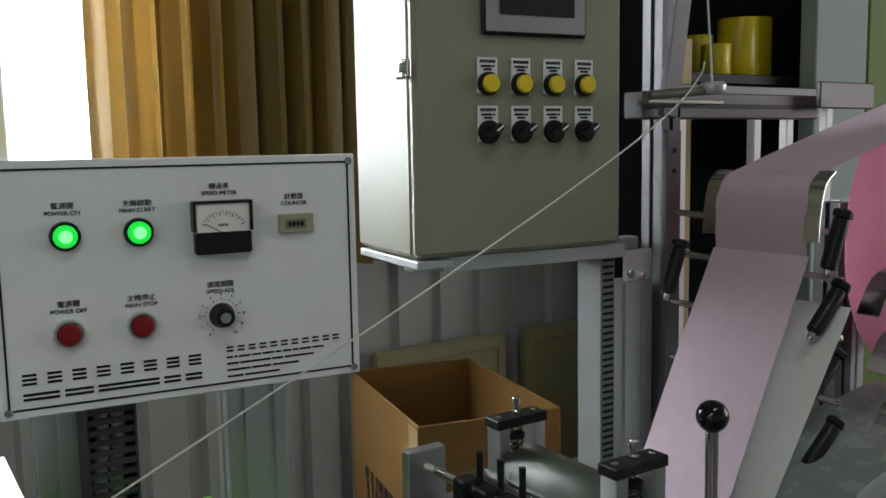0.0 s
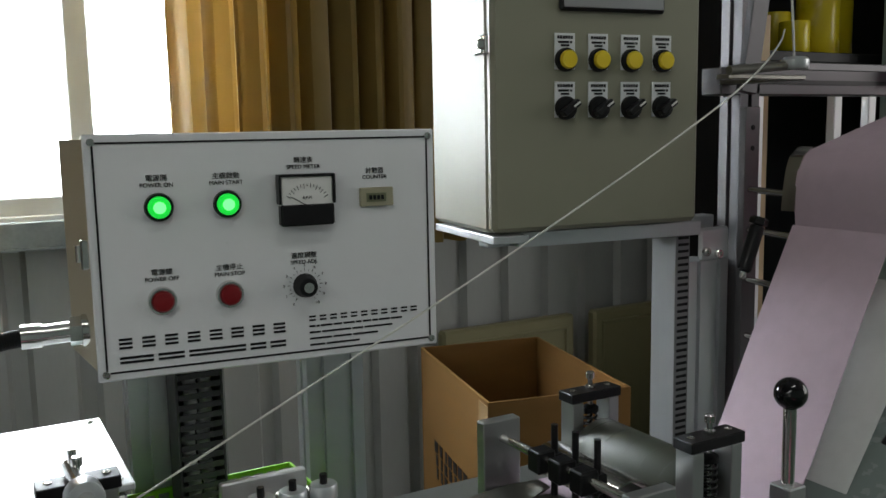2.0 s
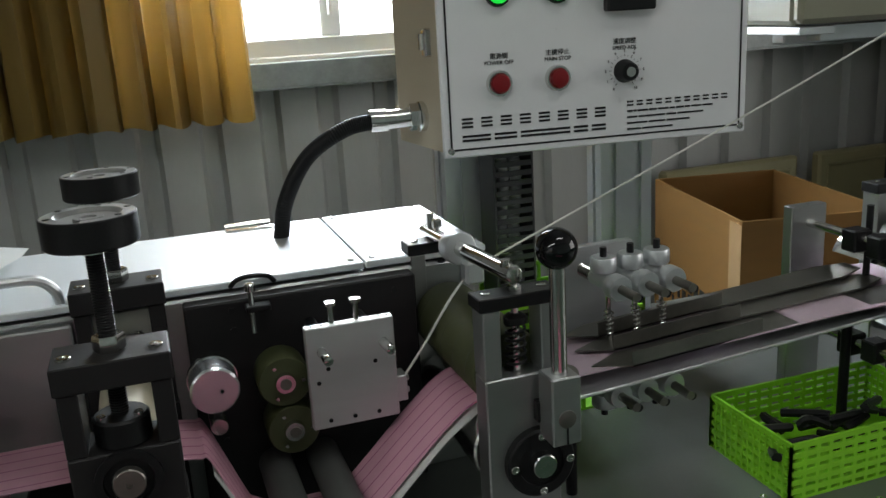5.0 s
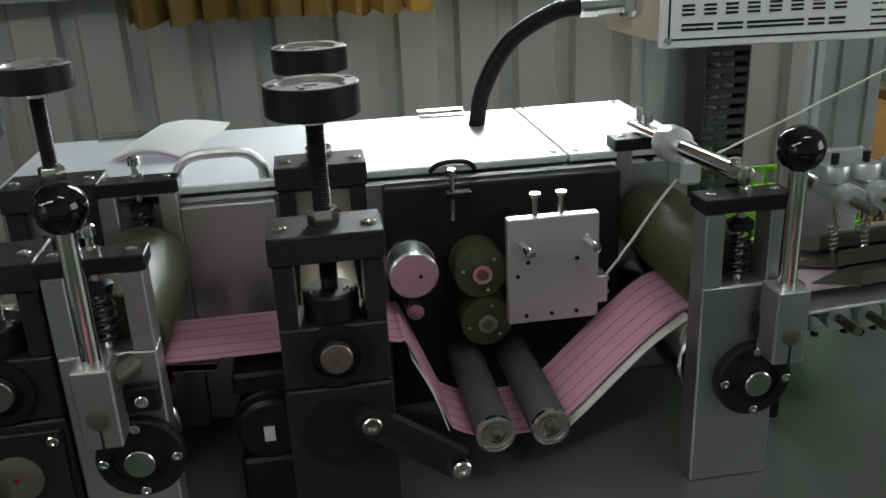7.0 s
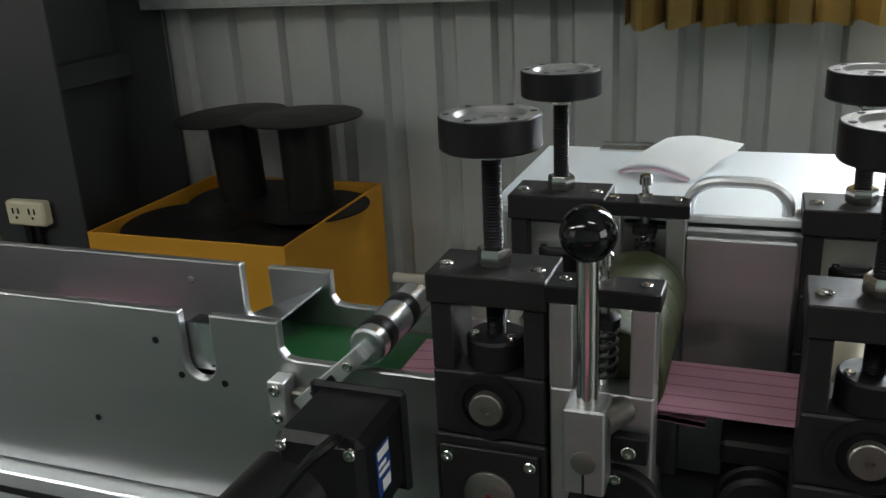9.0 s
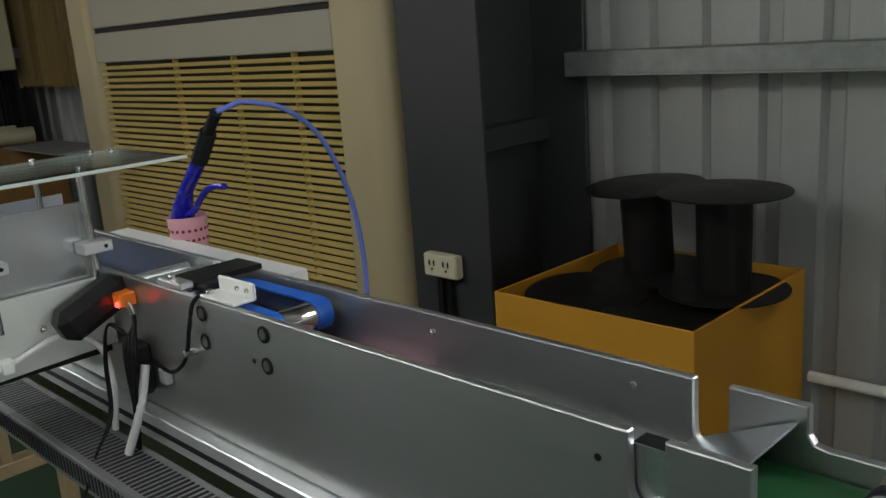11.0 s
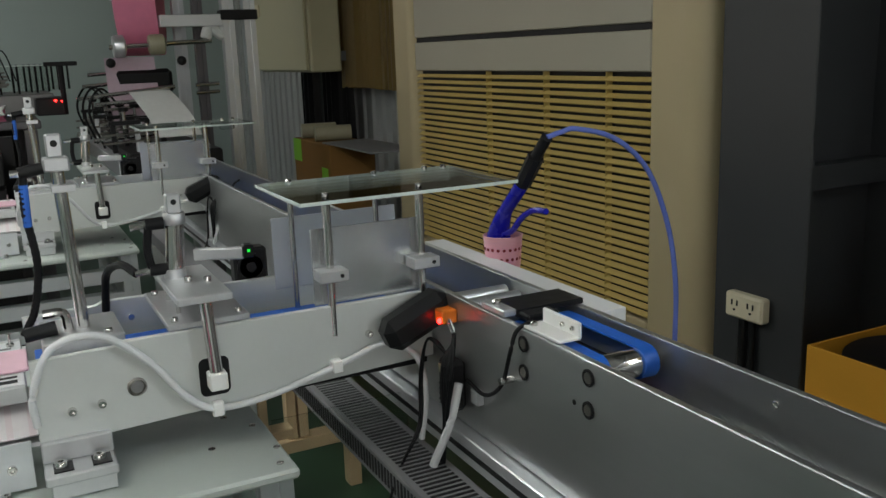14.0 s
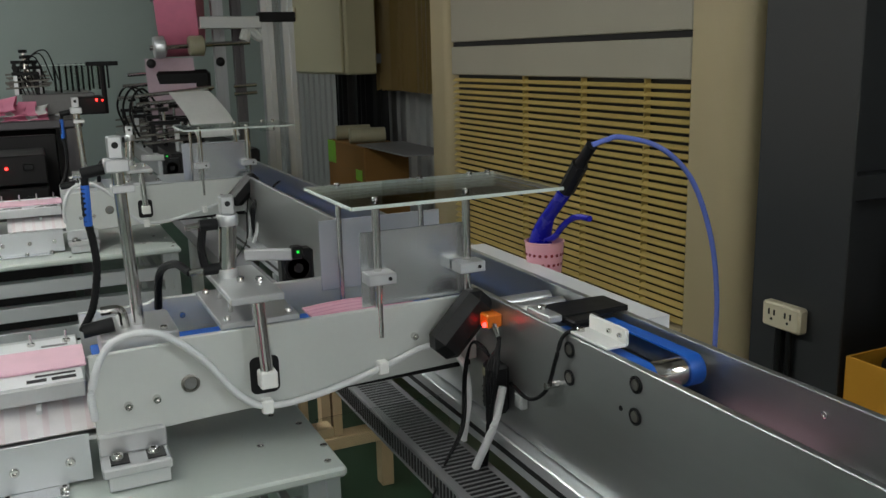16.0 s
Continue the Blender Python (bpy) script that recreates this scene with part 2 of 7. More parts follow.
def join(bm, other, m=None):
    if m is not None:
        bmesh.ops.transform(other, matrix=m, verts=other.verts)
    me = bpy.data.meshes.new("tmp")
    other.to_mesh(me)
    other.free()
    bm.from_mesh(me)
    bpy.data.meshes.remove(me)
    return bm


def box(bm, x0, x1, y0, y1, z0, z1, bev=0.0015, m=None):
    b = B()
    bmesh.ops.create_cube(b, size=1)
    bmesh.ops.transform(b, matrix=Matrix.LocRotScale(((x0 + x1) / 2, (y0 + y1) / 2, (z0 + z1) / 2), None, (abs(x1 - x0), abs(y1 - y0), abs(z1 - z0))), verts=b.verts)
    if bev:
        bev = min(bev, 0.45 * min(abs(x1 - x0), abs(y1 - y0), abs(z1 - z0)))
        bmesh.ops.bevel(b, geom=b.edges[:], offset=bev, segments=1, profile=0.5, affect="EDGES")
    return join(bm, b, m)


def rod(bm, p, q, r, seg=16, r2=None, bev=0.0, m=None):
    p, q = Vector(p), Vector(q)
    b = B()
    bmesh.ops.create_cone(b, cap_ends=True, segments=seg, radius1=r, radius2=r if r2 is None else r2, depth=(q - p).length)
    if bev:
        caps = [e for e in b.edges if len(e.link_faces) == 2 and any(len(f.verts) > 4 for f in e.link_faces)]
        bmesh.ops.bevel(b, geom=caps, offset=bev, segments=2, profile=0.5, affect="EDGES")
    t = Matrix.Translation((p + q) / 2) @ (q - p).to_track_quat("Z", "Y").to_matrix().to_4x4()
    bmesh.ops.transform(b, matrix=t, verts=b.verts)
    return join(bm, b, m)


def ball(bm, c, r, seg=24):
    bmesh.ops.create_uvsphere(bm, u_segments=seg, v_segments=seg // 2, radius=r, matrix=Matrix.Translation(c))
    return bm


def lathe(bm, rings, c, axis=(0, 0, 1), seg=32):
    """Turns (radius, height) pairs round an axis through c."""
    turn = Matrix.Translation(c) @ Vector(axis).to_track_quat("Z", "Y").to_matrix().to_4x4()
    loops = []
    for r, h in rings:
        loops.append([bm.verts.new(turn @ Vector((r * math.cos(2 * math.pi * k / seg), r * math.sin(2 * math.pi * k / seg), h))) for k in range(seg)])
    for a, b in zip(loops, loops[1:]):
        for k in range(seg):
            bm.faces.new((a[k], a[(k + 1) % seg], b[(k + 1) % seg], b[k]))
    bm.faces.new(loops[0])
    bm.faces.new(loops[-1][::-1])
    return bm


def smooth_path(pts, n=10):
    pts = [Vector(p) for p in pts]
    ext = [2 * pts[0] - pts[1]] + pts + [2 * pts[-1] - pts[-2]]
    out = []
    for a, b, c, d in zip(ext, ext[1:], ext[2:], ext[3:]):
        for k in range(n):
            t = k / n
            out.append(0.5 * (2 * b + (c - a) * t + (2 * a - 5 * b + 4 * c - d) * t * t + (3 * b - a - 3 * c + d) * t ** 3))
    return out + [pts[-1]]


def tube(bm, pts, r, seg=8, n=8, soft=True):
    pts = smooth_path(pts, n) if soft else [Vector(p) for p in pts]
    up = Vector((0.13, 0.21, 1)).normalized()
    rings = []
    for i, p in enumerate(pts):
        d = (pts[min(i + 1, len(pts) - 1)] - pts[max(i - 1, 0)]).normalized()
        u = d.cross(up)
        u = u.normalized() if u.length > 1e-4 else Vector((1, 0, 0))
        v = d.cross(u).normalized()
        rr = r[i % len(r)] if isinstance(r, (list, tuple)) else r
        rings.append([bm.verts.new(p + rr * (math.cos(2 * math.pi * k / seg) * u + math.sin(2 * math.pi * k / seg) * v)) for k in range(seg)])
    for a, b in zip(rings, rings[1:]):
        for k in range(seg):
            bm.faces.new((a[k], a[(k + 1) % seg], b[(k + 1) % seg], b[k]))
    bm.faces.new(rings[0][::-1])
    bm.faces.new(rings[-1])
    return bm


def spring(bm, p, q, r, turns, wire=0.0011):
    p, q = Vector(p), Vector(q)
    d = (q - p).normalized()
    u = d.orthogonal().normalized()
    v = d.cross(u)
    n = int(turns * 12)
    return tube(bm, [p + (q - p) * k / n + r * (math.cos(2 * math.pi * turns * k / n) * u + math.sin(2 * math.pi * turns * k / n) * v) for k in range(n + 1)], wire, 6, soft=False)


def prism(bm, outline, thick, m):
    """A plate: an outline of (a, b) pairs, extruded along the local z of m."""
    lo = [bm.verts.new(m @ Vector((a, b, 0))) for a, b in outline]
    hi = [bm.verts.new(m @ Vector((a, b, thick))) for a, b in outline]
    bm.faces.new(lo[::-1])
    bm.faces.new(hi)
    for k in range(len(lo)):
        j = (k + 1) % len(lo)
        bm.faces.new((lo[k], lo[j], hi[j], hi[k]))
    return bm


def plate(outline, thick, m, bev=0.0013):
    """A machined plate: a prism with broken edges."""
    bm = prism(B(), outline, thick, m)
    bmesh.ops.recalc_face_normals(bm, faces=bm.faces)
    rim = [e for e in bm.edges if any(len(f.verts) > 4 or f.calc_area() > 0.02 for f in e.link_faces)]
    bmesh.ops.bevel(bm, geom=rim, offset=bev, segments=1, profile=0.5, affect="EDGES")
    return bm


XZ = Matrix(((1, 0, 0, 0), (0, 0, -1, 0), (0, 1, 0, 0), (0, 0, 0, 1)))  # outline in x, z; thickness towards -y
YZ = Matrix(((0, 0, 1, 0), (1, 0, 0, 0), (0, 1, 0, 0), (0, 0, 0, 1)))  # outline in y, z; thickness towards +x


def sheet(bm, pts, width, thick=0.0012, n=8, axis=(0, 1, 0), soft=True):
    """A web that follows a line of points, as wide as width to both sides along axis, with a skin's thickness."""
    pts = smooth_path(pts, n) if soft else [Vector(p) for p in pts]
    ax = Vector(axis).normalized()
    rows = []
    for i, p in enumerate(pts):
        d = (pts[min(i + 1, len(pts) - 1)] - pts[max(i - 1, 0)]).normalized()
        nrm = d.cross(ax).normalized() * thick / 2
        w = width[i] if isinstance(width, list) else width
        rows.append([bm.verts.new(p + s * ax * w / 2 + o * nrm) for s, o in ((-1, 1), (1, 1), (1, -1), (-1, -1))])
    for a, b in zip(rows, rows[1:]):
        for k in range(4):
            bm.faces.new((a[k], a[(k + 1) % 4], b[(k + 1) % 4], b[k]))
    bm.faces.new(rows[0][::-1])
    bm.faces.new(rows[-1])
    return bm


def screw_head(bm, c, axis, r=0.0045, h=0.004):
    c, axis = Vector(c), Vector(axis).normalized()
    lathe(bm, [(r, 0), (r, h * 0.8), (r * 0.85, h), (r * 0.5, h), (r * 0.45, h * 0.45)], c, axis, 12)
    return bm


def each(name, specs, material, parent, local=False):
    """One screw a part."""
    for c, axis, r, h in specs:
        part(name, screw_head(B(), c, axis, r, h), material, parent, "", local)


def bars(bm, x0, x1, z, h, words, y, rng, gap=0.25):
    """Unreadable print: a row of small dark bars."""
    total = sum(words) + gap * (len(words) - 1)
    u = (x1 - x0) / total
    x = x0
    for w in words:
        box(bm, x, x + w * u, y - 0.0006, y, z, z + h, 0)
        x += (w + gap) * u
    return bm


def letters(text, size, m, material, parent, name="lettering"):
    c = bpy.data.curves.new(name, "FONT")
    c.body, c.size, c.extrude, c.align_x = text, size, 0.0003, "CENTER"
    tmp = bpy.data.objects.new("tmp_text", c)
    scene.collection.objects.link(tmp)
    bpy.context.view_layer.update()
    me = bpy.data.meshes.new_from_object(tmp)
    bpy.data.objects.remove(tmp)
    me.transform(m)
    me.materials.clear()
    me.materials.append(material)
    ob = new(name, me)
    ob.parent = parent
    return ob

# ---- the room ----
WY = 2.28


def corrugated(name, x0, x1, z0, z1, label):
    bm = B()
    prof = []
    x, pitch = x0, 0.152
    while x < x1:
        prof += [(x, 0.0), (x + 0.092, 0.0), (x + 0.104, 0.024), (x + 0.140, 0.024)]
        x += pitch
    lo = [bm.verts.new((a, WY + b, z0)) for a, b in prof]
    hi = [bm.verts.new((a, WY + b, z1)) for a, b in prof]
    lo2 = [bm.verts.new((a, WY + b + 0.004, z0)) for a, b in prof]
    hi2 = [bm.verts.new((a, WY + b + 0.004, z1)) for a, b in prof]
    for k in range(len(prof) - 1):
        bm.faces.new((lo[k], lo[k + 1], hi[k + 1], hi[k]))
        bm.faces.new((lo2[k + 1], lo2[k], hi2[k], hi2[k + 1]))
    return solo(name, bm, WALL, label, "wall", kind="structure")


WX0, WX1, WZ0, WZ1 = -0.25, 0.66, 1.20, 2.60
corrugated("wall_north_low", -9.0, 5.0, 0.0, WZ0, "grey corrugated steel wall below the window")
corrugated("wall_north_left", -9.0, WX0, WZ0, 3.6, "grey corrugated steel wall beside the window")
corrugated("wall_north_right", WX1, 5.0, WZ0, 3.6, "grey corrugated steel wall beside the window")
corrugated("wall_north_top", WX0, WX1, WZ1, 3.6, "grey corrugated steel wall above the window")
solo("wall_west", box(B(), -9.1, -9.0, -3.4, 2.4, 0, 3.6, 0), PALEW, "pale grey-green painted end wall", "wall", kind="structure")
# unseen east wall, opened only to admit the added fill
bm = B()
box(bm, 5, 5.1, -3.3, -2.8, 0, 3.6, 0), box(bm, 5, 5.1, 0.4, 2.4, 0, 3.6, 0), box(bm, 5, 5.1, -2.8, 0.4, 3.15, 3.6, 0), box(bm, 5, 5.1, -2.8, 0.4, 0, 0.7, 0)
solo("wall_east", bm, PALEW, "pale grey painted end wall, unseen, with an opening added for fill light", "wall", kind="structure")
# unseen south wall, its wide opening added to let fill light in
bm = B()
box(bm, -9, -8.3, -3.4, -3.3, 0, 3.6, 0), box(bm, -4.1, 5, -3.4, -3.3, 0, 3.6, 0), box(bm, -8.3, -4.1, -3.4, -3.3, 3.2, 3.6, 0), box(bm, -8.3, -4.1, -3.4, -3.3, 0, 0.5, 0)
solo("wall_south", bm, PALEW, "pale grey painted wall, unseen, with an opening added for fill light", "wall", kind="structure")
solo("floor", box(B(), -9.1, 5.1, -3.4, 2.4, -0.1, 0, 0), FLOOR, "smooth green painted floor", "floor", kind="structure")
solo("ceiling", box(B(), -9.1, 5.1, -3.4, 2.4, 3.6, 3.7, 0), CEIL, "plain grey ceiling sheet", "ceiling", kind="structure")

for lx, ly, lz, lw in FITTINGS:
    t_ = thing("ceiling_light", "white fluorescent ceiling fitting", "ceiling light", (lx, ly, 3.6), "ceiling lights")
    part("housing", box(B(), lx - 0.64, lx + 0.64, ly - 0.11, ly + 0.11, lz + 0.025, lz + 0.123, 0.01), WHITE, t_)
    for dx in (-0.4, 0.4):
        if lz < 3.4:
            part("hanger", rod(B(), (lx + dx, ly, lz + 0.12), (lx + dx, ly, 3.6), 0.006, 8), STEEL, t_)
    for dy in (-0.05, 0.05):
        part("tube", rod(B(), (lx - 0.6, ly + dy, lz), (lx + 0.6, ly + dy, lz), 0.014, 12), TUBELAMP, t_)

# galvanised rail along the wall under the window
bm = B()
box(bm, -1.98, 5.0, 2.19, 2.275, 1.14, 1.147, 0.001), box(bm, -1.98, 5.0, 2.19, 2.196, 1.147, 1.205, 0.001), box(bm, -1.98, 5.0, 2.196, 2.275, 1.199, 1.206, 0.001)
solo("wall_rail", bm, GALV, "galvanised steel girt along the corrugated wall", "girt", kind="structure")

# window
win = thing("window_1", "white aluminium sliding window with bright daylight outside", "window", (0.4, 2.28, 1.2), kind="structure")
bm = B()
for a in ((WX0, WX1, WZ0, WZ0 + 0.06), (WX0, WX1, WZ1 - 0.06, WZ1), (WX0, WX0 + 0.05, WZ0 + 0.06, WZ1 - 0.06), (WX1 - 0.05, WX1, WZ0 + 0.06, WZ1 - 0.06)):
    box(bm, a[0], a[1], 2.235, 2.33, a[2], a[3], 0.003)
box(bm, WX0, WX1, 2.225, 2.30, WZ0 - 0.012, WZ0 + 0.018, 0.003)
part("window_frame", bm, WHITE, win)
for xa in (0.235,):
    bm = B()
    box(bm, xa, xa + 0.055, 2.255, 2.29, WZ0 + 0.06, WZ1 - 0.06, 0.004)
    box(bm, xa + 0.02, xa + 0.032, 2.235, 2.255, WZ0 + 0.11, WZ0 + 0.2, 0.003)
    part("mullion", bm, WHITE, win)
pane = part("pane", box(B(), WX0 + 0.05, WX1 - 0.05, 2.300, 2.304, WZ0 + 0.06, WZ1 - 0.06, 0), GLASS, win)
pane.visible_shadow = False
solo("outdoors_backdrop", box(B(), -2.5, 3.3, 3.4, 3.42, 0.2, 4.2, 0), SKYCARD, "bright overcast daylight outside the window", "backdrop", kind="structure")


def curtain(name, x0, x1, z0, z1, y, folds, label, seed):
    rng = random.Random(seed)
    bm = B()
    n = folds * 12
    ph = [rng.uniform(0.75, 1.3) for _ in range(folds + 1)]
    cols = []
    for k in range(n + 1):
        u = k / n
        f = u * folds
        i = min(int(f), folds - 1)
        w = math.sin(2 * math.pi * f) * 0.038 * (ph[i] * (1 - f + i) + ph[i + 1] * (f - i)) + 0.012 * math.sin(2 * math.pi * f * 2.3 + seed)
        wx = 0.012 * math.cos(2 * math.pi * f)
        cols.append([bm.verts.new((x0 + (x1 - x0) * u + wx * (1 - 0.3 * v), y + w * (0.75 + 0.25 * (1 - v)), z0 + (z1 - z0) * v + (0.006 * math.sin(7 * f) if v == 0 else 0))) for v in (0, 0.12, 0.4, 0.7, 1)])
    for a, b in zip(cols, cols[1:]):
        for k in range(4):
            bm.faces.new((a[k], b[k], b[k + 1], a[k + 1]))
    r = bmesh.ops.solidify(bm, geom=bm.faces[:], thickness=0.002)
    return solo(name, bm, CURT, label, "curtain", ((x0 + x1) / 2, y, z1))


curtain("curtain", -0.66, 0.02, 1.085, 2.75, 2.11, 9, "ochre satin curtain hanging in deep folds", 1)
curtain("curtain", 0.43, 1.30, 1.10, 2.75, 2.11, 11, "ochre satin curtain drawn beside the window", 2)
curtain("curtain", -5.84, -4.77, 1.14, 2.75, 2.15, 12, "brown-ochre curtain hanging beside the air conditioner", 3)
bm = rod(B(), (-6.2, 2.12, 2.77), (1.5, 2.12, 2.77), 0.012)
drape = curtain("dark_drape", -6.75, -5.75, 0.05, 1.236, 2.17, 8, "black plastic sheet hanging under the far cabinet", 4)
drape.data.materials[0] = BLACK
solo("curtain_rail", bm, STEEL, "plain steel curtain rail on the wall", "rail")

solo("wall_pipe", rod(B(), (-1.30, 2.245, 0.39), (0.3, 2.245, 0.39), 0.014, 14), WHITE, "white plastic pipe running along the wall", "pipe", (-0.6, 2.245, 0.39))

# steel column
bm = B()
box(bm, -2.30, -2.0, 1.86, 1.875, 0, 3.6, 0.003), box(bm, -2.30, -1.96, 2.255, 2.27, 0, 3.6, 0.003), box(bm, -2.16, -2.145, 1.875, 2.255, 0, 3.6, 0), box(bm, -2.1445, -2.09, 1.876, 2.254, 0.955, 1.02, 0.002)
box(bm, -2.295, -2.16, 1.88, 2.25, 0.99, 1.0, 0)
solo("steel_column", bm, COLUMN, "dark grey painted steel H column", "column", kind="structure")
out = thing("wall_outlet", "ivory double power outlet on the steel column", "power outlet", (-2.19, 1.86, 0.64))
bm = box(B(), -2.226, -2.098, 1.825, 1.858, 0.622, 0.689, 0.006)
part("plate", bm, IVORY, out)
for cx in (-2.190, -2.136):
    bm = B()
    box(bm, cx - 0.011, cx - 0.007, 1.8225, 1.8245, 0.656, 0.671, 0), box(bm, cx + 0.007, cx + 0.011, 1.8225, 1.8245, 0.656, 0.671, 0), rod(bm, (cx, 1.8225, 0.645), (cx, 1.8245, 0.645), 0.0035, 8)
    part("socket", bm, BLACK, out)
bm = rod(rod(B(), (-2.180, 1.845, 0.0), (-2.180, 1.845, 0.621), 0.011), (-2.145, 1.845, 0.0), (-2.145, 1.845, 0.621), 0.009)
part("conduit", bm, BLACK, out, "black conduit running down to the floor")

# air conditioner
ac = thing("air_conditioner", "tall cream floor-standing air conditioner with yellowed slats", "air conditioner", (-3.4, 2.0, 0))
AX0, AX1, AY = -4.16, -2.575, 1.86
bm = B()
box(bm, AX0 - 0.2, AX1 + 0.02, 1.90, 2.25, 0.0, 2.1, 0.01)
part("body", bm, ACBODY, ac)
for sx in (AX1 + 0.005, AX0 - 0.215):
    bm = B()
    pts = [(sx, 2.25)] + [(sx + 0.12 + 0.09 * math.sin(a), AY + 0.085 - 0.09 * math.cos(a)) for a in [math.pi / 2 * k / 8 for k in range(9)]] + [(sx + 0.21, 2.25)]
    pts = [(sx, 2.25), (sx, AY - 0.005)] + pts[1:]
    prism(bm, pts, 2.1, Matrix.Identity(4))
    part("side_pillar", bm, ACBODY, ac)
part("upper_panel", box(B(), AX0, AX1, AY - 0.004, 1.90, 1.395, 2.1, 0.004), ACFRONT, ac)
part("trim_strip", box(B(), AX0, AX1, AY + 0.006, 1.90, 1.375, 1.395, 0.002), DARK, ac, "dark grey trim strip")
part("middle_panel", box(B(), AX0, AX1, AY - 0.004, 1.90, 1.255, 1.375, 0.004), ACFRONT, ac)
part("lower_panel", box(B(), AX0, AX1, AY - 0.004, 1.90, 0.0, 0.50, 0.004), ACBODY, ac)
part("grille_back", box(B(), AX0, AX1, 1.892, 1.899, 0.50, 1.255, 0), BLACK, ac)
sl = B()
box(sl, AX0 + 0.004, AX1 - 0.004, 0, 0.0205, 0, 0.0035, 0, pose(0, AY, 0, 34))
slme = finish("slat", sl, SLAT)
z = 0.512
while z < 1.25:
    s = new("slat", slme)
    s.parent = ac
    s.location = Vector((0, 0, z)) - ORG[ac.name]
    z += 0.0255
for xx in (-3.55, -3.15, -2.80):
    part("grille_stay", box(B(), xx, xx + 0.004, AY + 0.006, 1.89, 0.5, 1.255, 0), SLAT, ac)

# yellow box of spools
bn = thing("spool_box", "open yellow kraft box holding black plastic spools", "box", (-1.59, 1.99, 0))
X0, X1, Y0, Y1, ZT = -1.862, -1.322, 1.716, 2.255, 0.662
for a in ((X0, X1, Y0, Y0 + 0.006), (X0, X1, Y1 - 0.006, Y1), (X0, X0 + 0.006, Y0 + 0.006, Y1 - 0.006), (X1 - 0.006, X1, Y0 + 0.006, Y1 - 0.006)):
    part("side", box(B(), *a, 0.006, ZT, 0.001), KRAFT, bn)
part("bottom", box(B(), X0, X1, Y0, Y1, 0, 0.006, 0), KRAFT, bn)


def spool(loc, h, r, tilt, label):
    t = thing("cable_spool", label, "spool", loc, "spools in the box")
    t.rotation_euler = tilt
    part("flange", lathe(B(), [(0.018, h + 0.001), (0.018, h - 0.003), (r, h - 0.003), (r, h), (r * 0.93, h + 0.002), (0.05, h + 0.002), (0.03, h + 0.004)], (0, 0, 0), seg=48), SPOOL, t, local=True)
    part("core", lathe(B(), [(0.062, 0.004), (0.064, h - 0.004)], (0, 0, 0), seg=32), SPOOL, t, local=True)
    part("flange", lathe(B(), [(0.018, 0), (r, 0), (r, 0.003), (0.018, 0.004)], (0, 0, 0), seg=48), SPOOL, t, local=True)
    return t


spool((-1.42, 2.03, 0.655), 0.235, 0.150, (0, 0, 0), "black plastic spool standing on end")
spool((-1.655, 2.09, 0.652), 0.225, 0.150, (radians(2), radians(-2), 0), "black plastic spool standing on end")
spool((-1.70, 1.87, 0.585), 0.06, 0.150, (radians(3), radians(2), 0), "black plastic spool lying flat in the box")
spool((-1.48, 1.87, 0.575), 0.06, 0.145, (radians(-2), radians(1), 0), "black plastic spool lying flat in the box")
solo("spool_pile", box(B(), X0 + 0.02, X1 - 0.02, Y0 + 0.02, Y1 - 0.02, 0.02, 0.58, 0.02), SPOOL, "dark stack of spools filling the box", "spool")

# ---- control box on its post ----
PAN = pose(0.098, 0.929, 1.148, 0, 0, -6.3)
pan = thing("control_box", "white-fronted machine control box with lamps and buttons", "control box")
pan.matrix_world = PAN
PW, PH = 0.366, 0.244


def lp(name, bm, m, parent=pan, label=""):
    return part(name, bm, m, parent, label, True)


lp("case", prism(B(), [(0.001, 0.006), (PW - 0.001, 0.006), (PW - 0.004, 0.15), (-0.026, 0.15)], PH - 0.002, Matrix.Translation((0, 0, 0.001))), BOXSIDE, label="tan powder-coated steel case")
lp("faceplate", box(B(), -0.004, PW + 0.004, -0.002, 0.0055, -0.004, PH + 0.004, 0.0015), WHITEP)
bm = B()
for a in ((0.004, PW - 0.004, 0.004, 0.0060), (0.004, PW - 0.004, PH - 0.0060, PH - 0.004), (0.004, 0.0060, 0.0060, PH - 0.0060), (PW - 0.0060, PW - 0.004, 0.0060, PH - 0.0060)):
    box(bm, a[0], a[1], -0.0028, -0.0022, a[2], a[3], 0)
lp("border_line", bm, INK)
for cx in (0.004, PW - 0.004):
    for cz in (0.004, PH - 0.004):
        lp("screw", screw_head(B(), (cx, -0.0025, cz), (0, -1, 0), 0.004, 0.003), STEEL)
for cx, cz, m, core in ((0.065, 0.173, GREENL, GREENC), (0.134, 0.173, GREENL, GREENC), (0.063, 0.076, REDB, None), (0.132, 0.077, REDB, None)):
    b = lp("indicator_lamp" if core else "push_button", lathe(B(), [(0.0148, 0), (0.0148, 0.003), (0.0138, 0.0065), (0.0118, 0.0065), (0.0112, 0.004)], (cx, -0.002, cz), (0, -1, 0)), STEEL if not core else BLACK)
    lp("lens", lathe(B(), [(0.0112, 0), (0.0112, 0.007), (0.0095, 0.009), (0.004, 0.0098)], (cx, -0.004, cz), (0, -1, 0)), m, b)
    if core:
        lp("core", lathe(B(), [(0.0062, 0), (0.006, 0.0012)], (cx, -0.0135, cz), (0, -1, 0)), core, b)
mt = lp("speed_meter", box(B(), 0.188, 0.246, -0.016, -0.0022, 0.147, 0.200, 0.002), WHITE, label="analogue speed meter with a white dial")
lp("lower_cover", box(B(), 0.1875, 0.2465, -0.0175, -0.003, 0.1465, 0.170, 0.002), BLACK, mt)
bm = B()
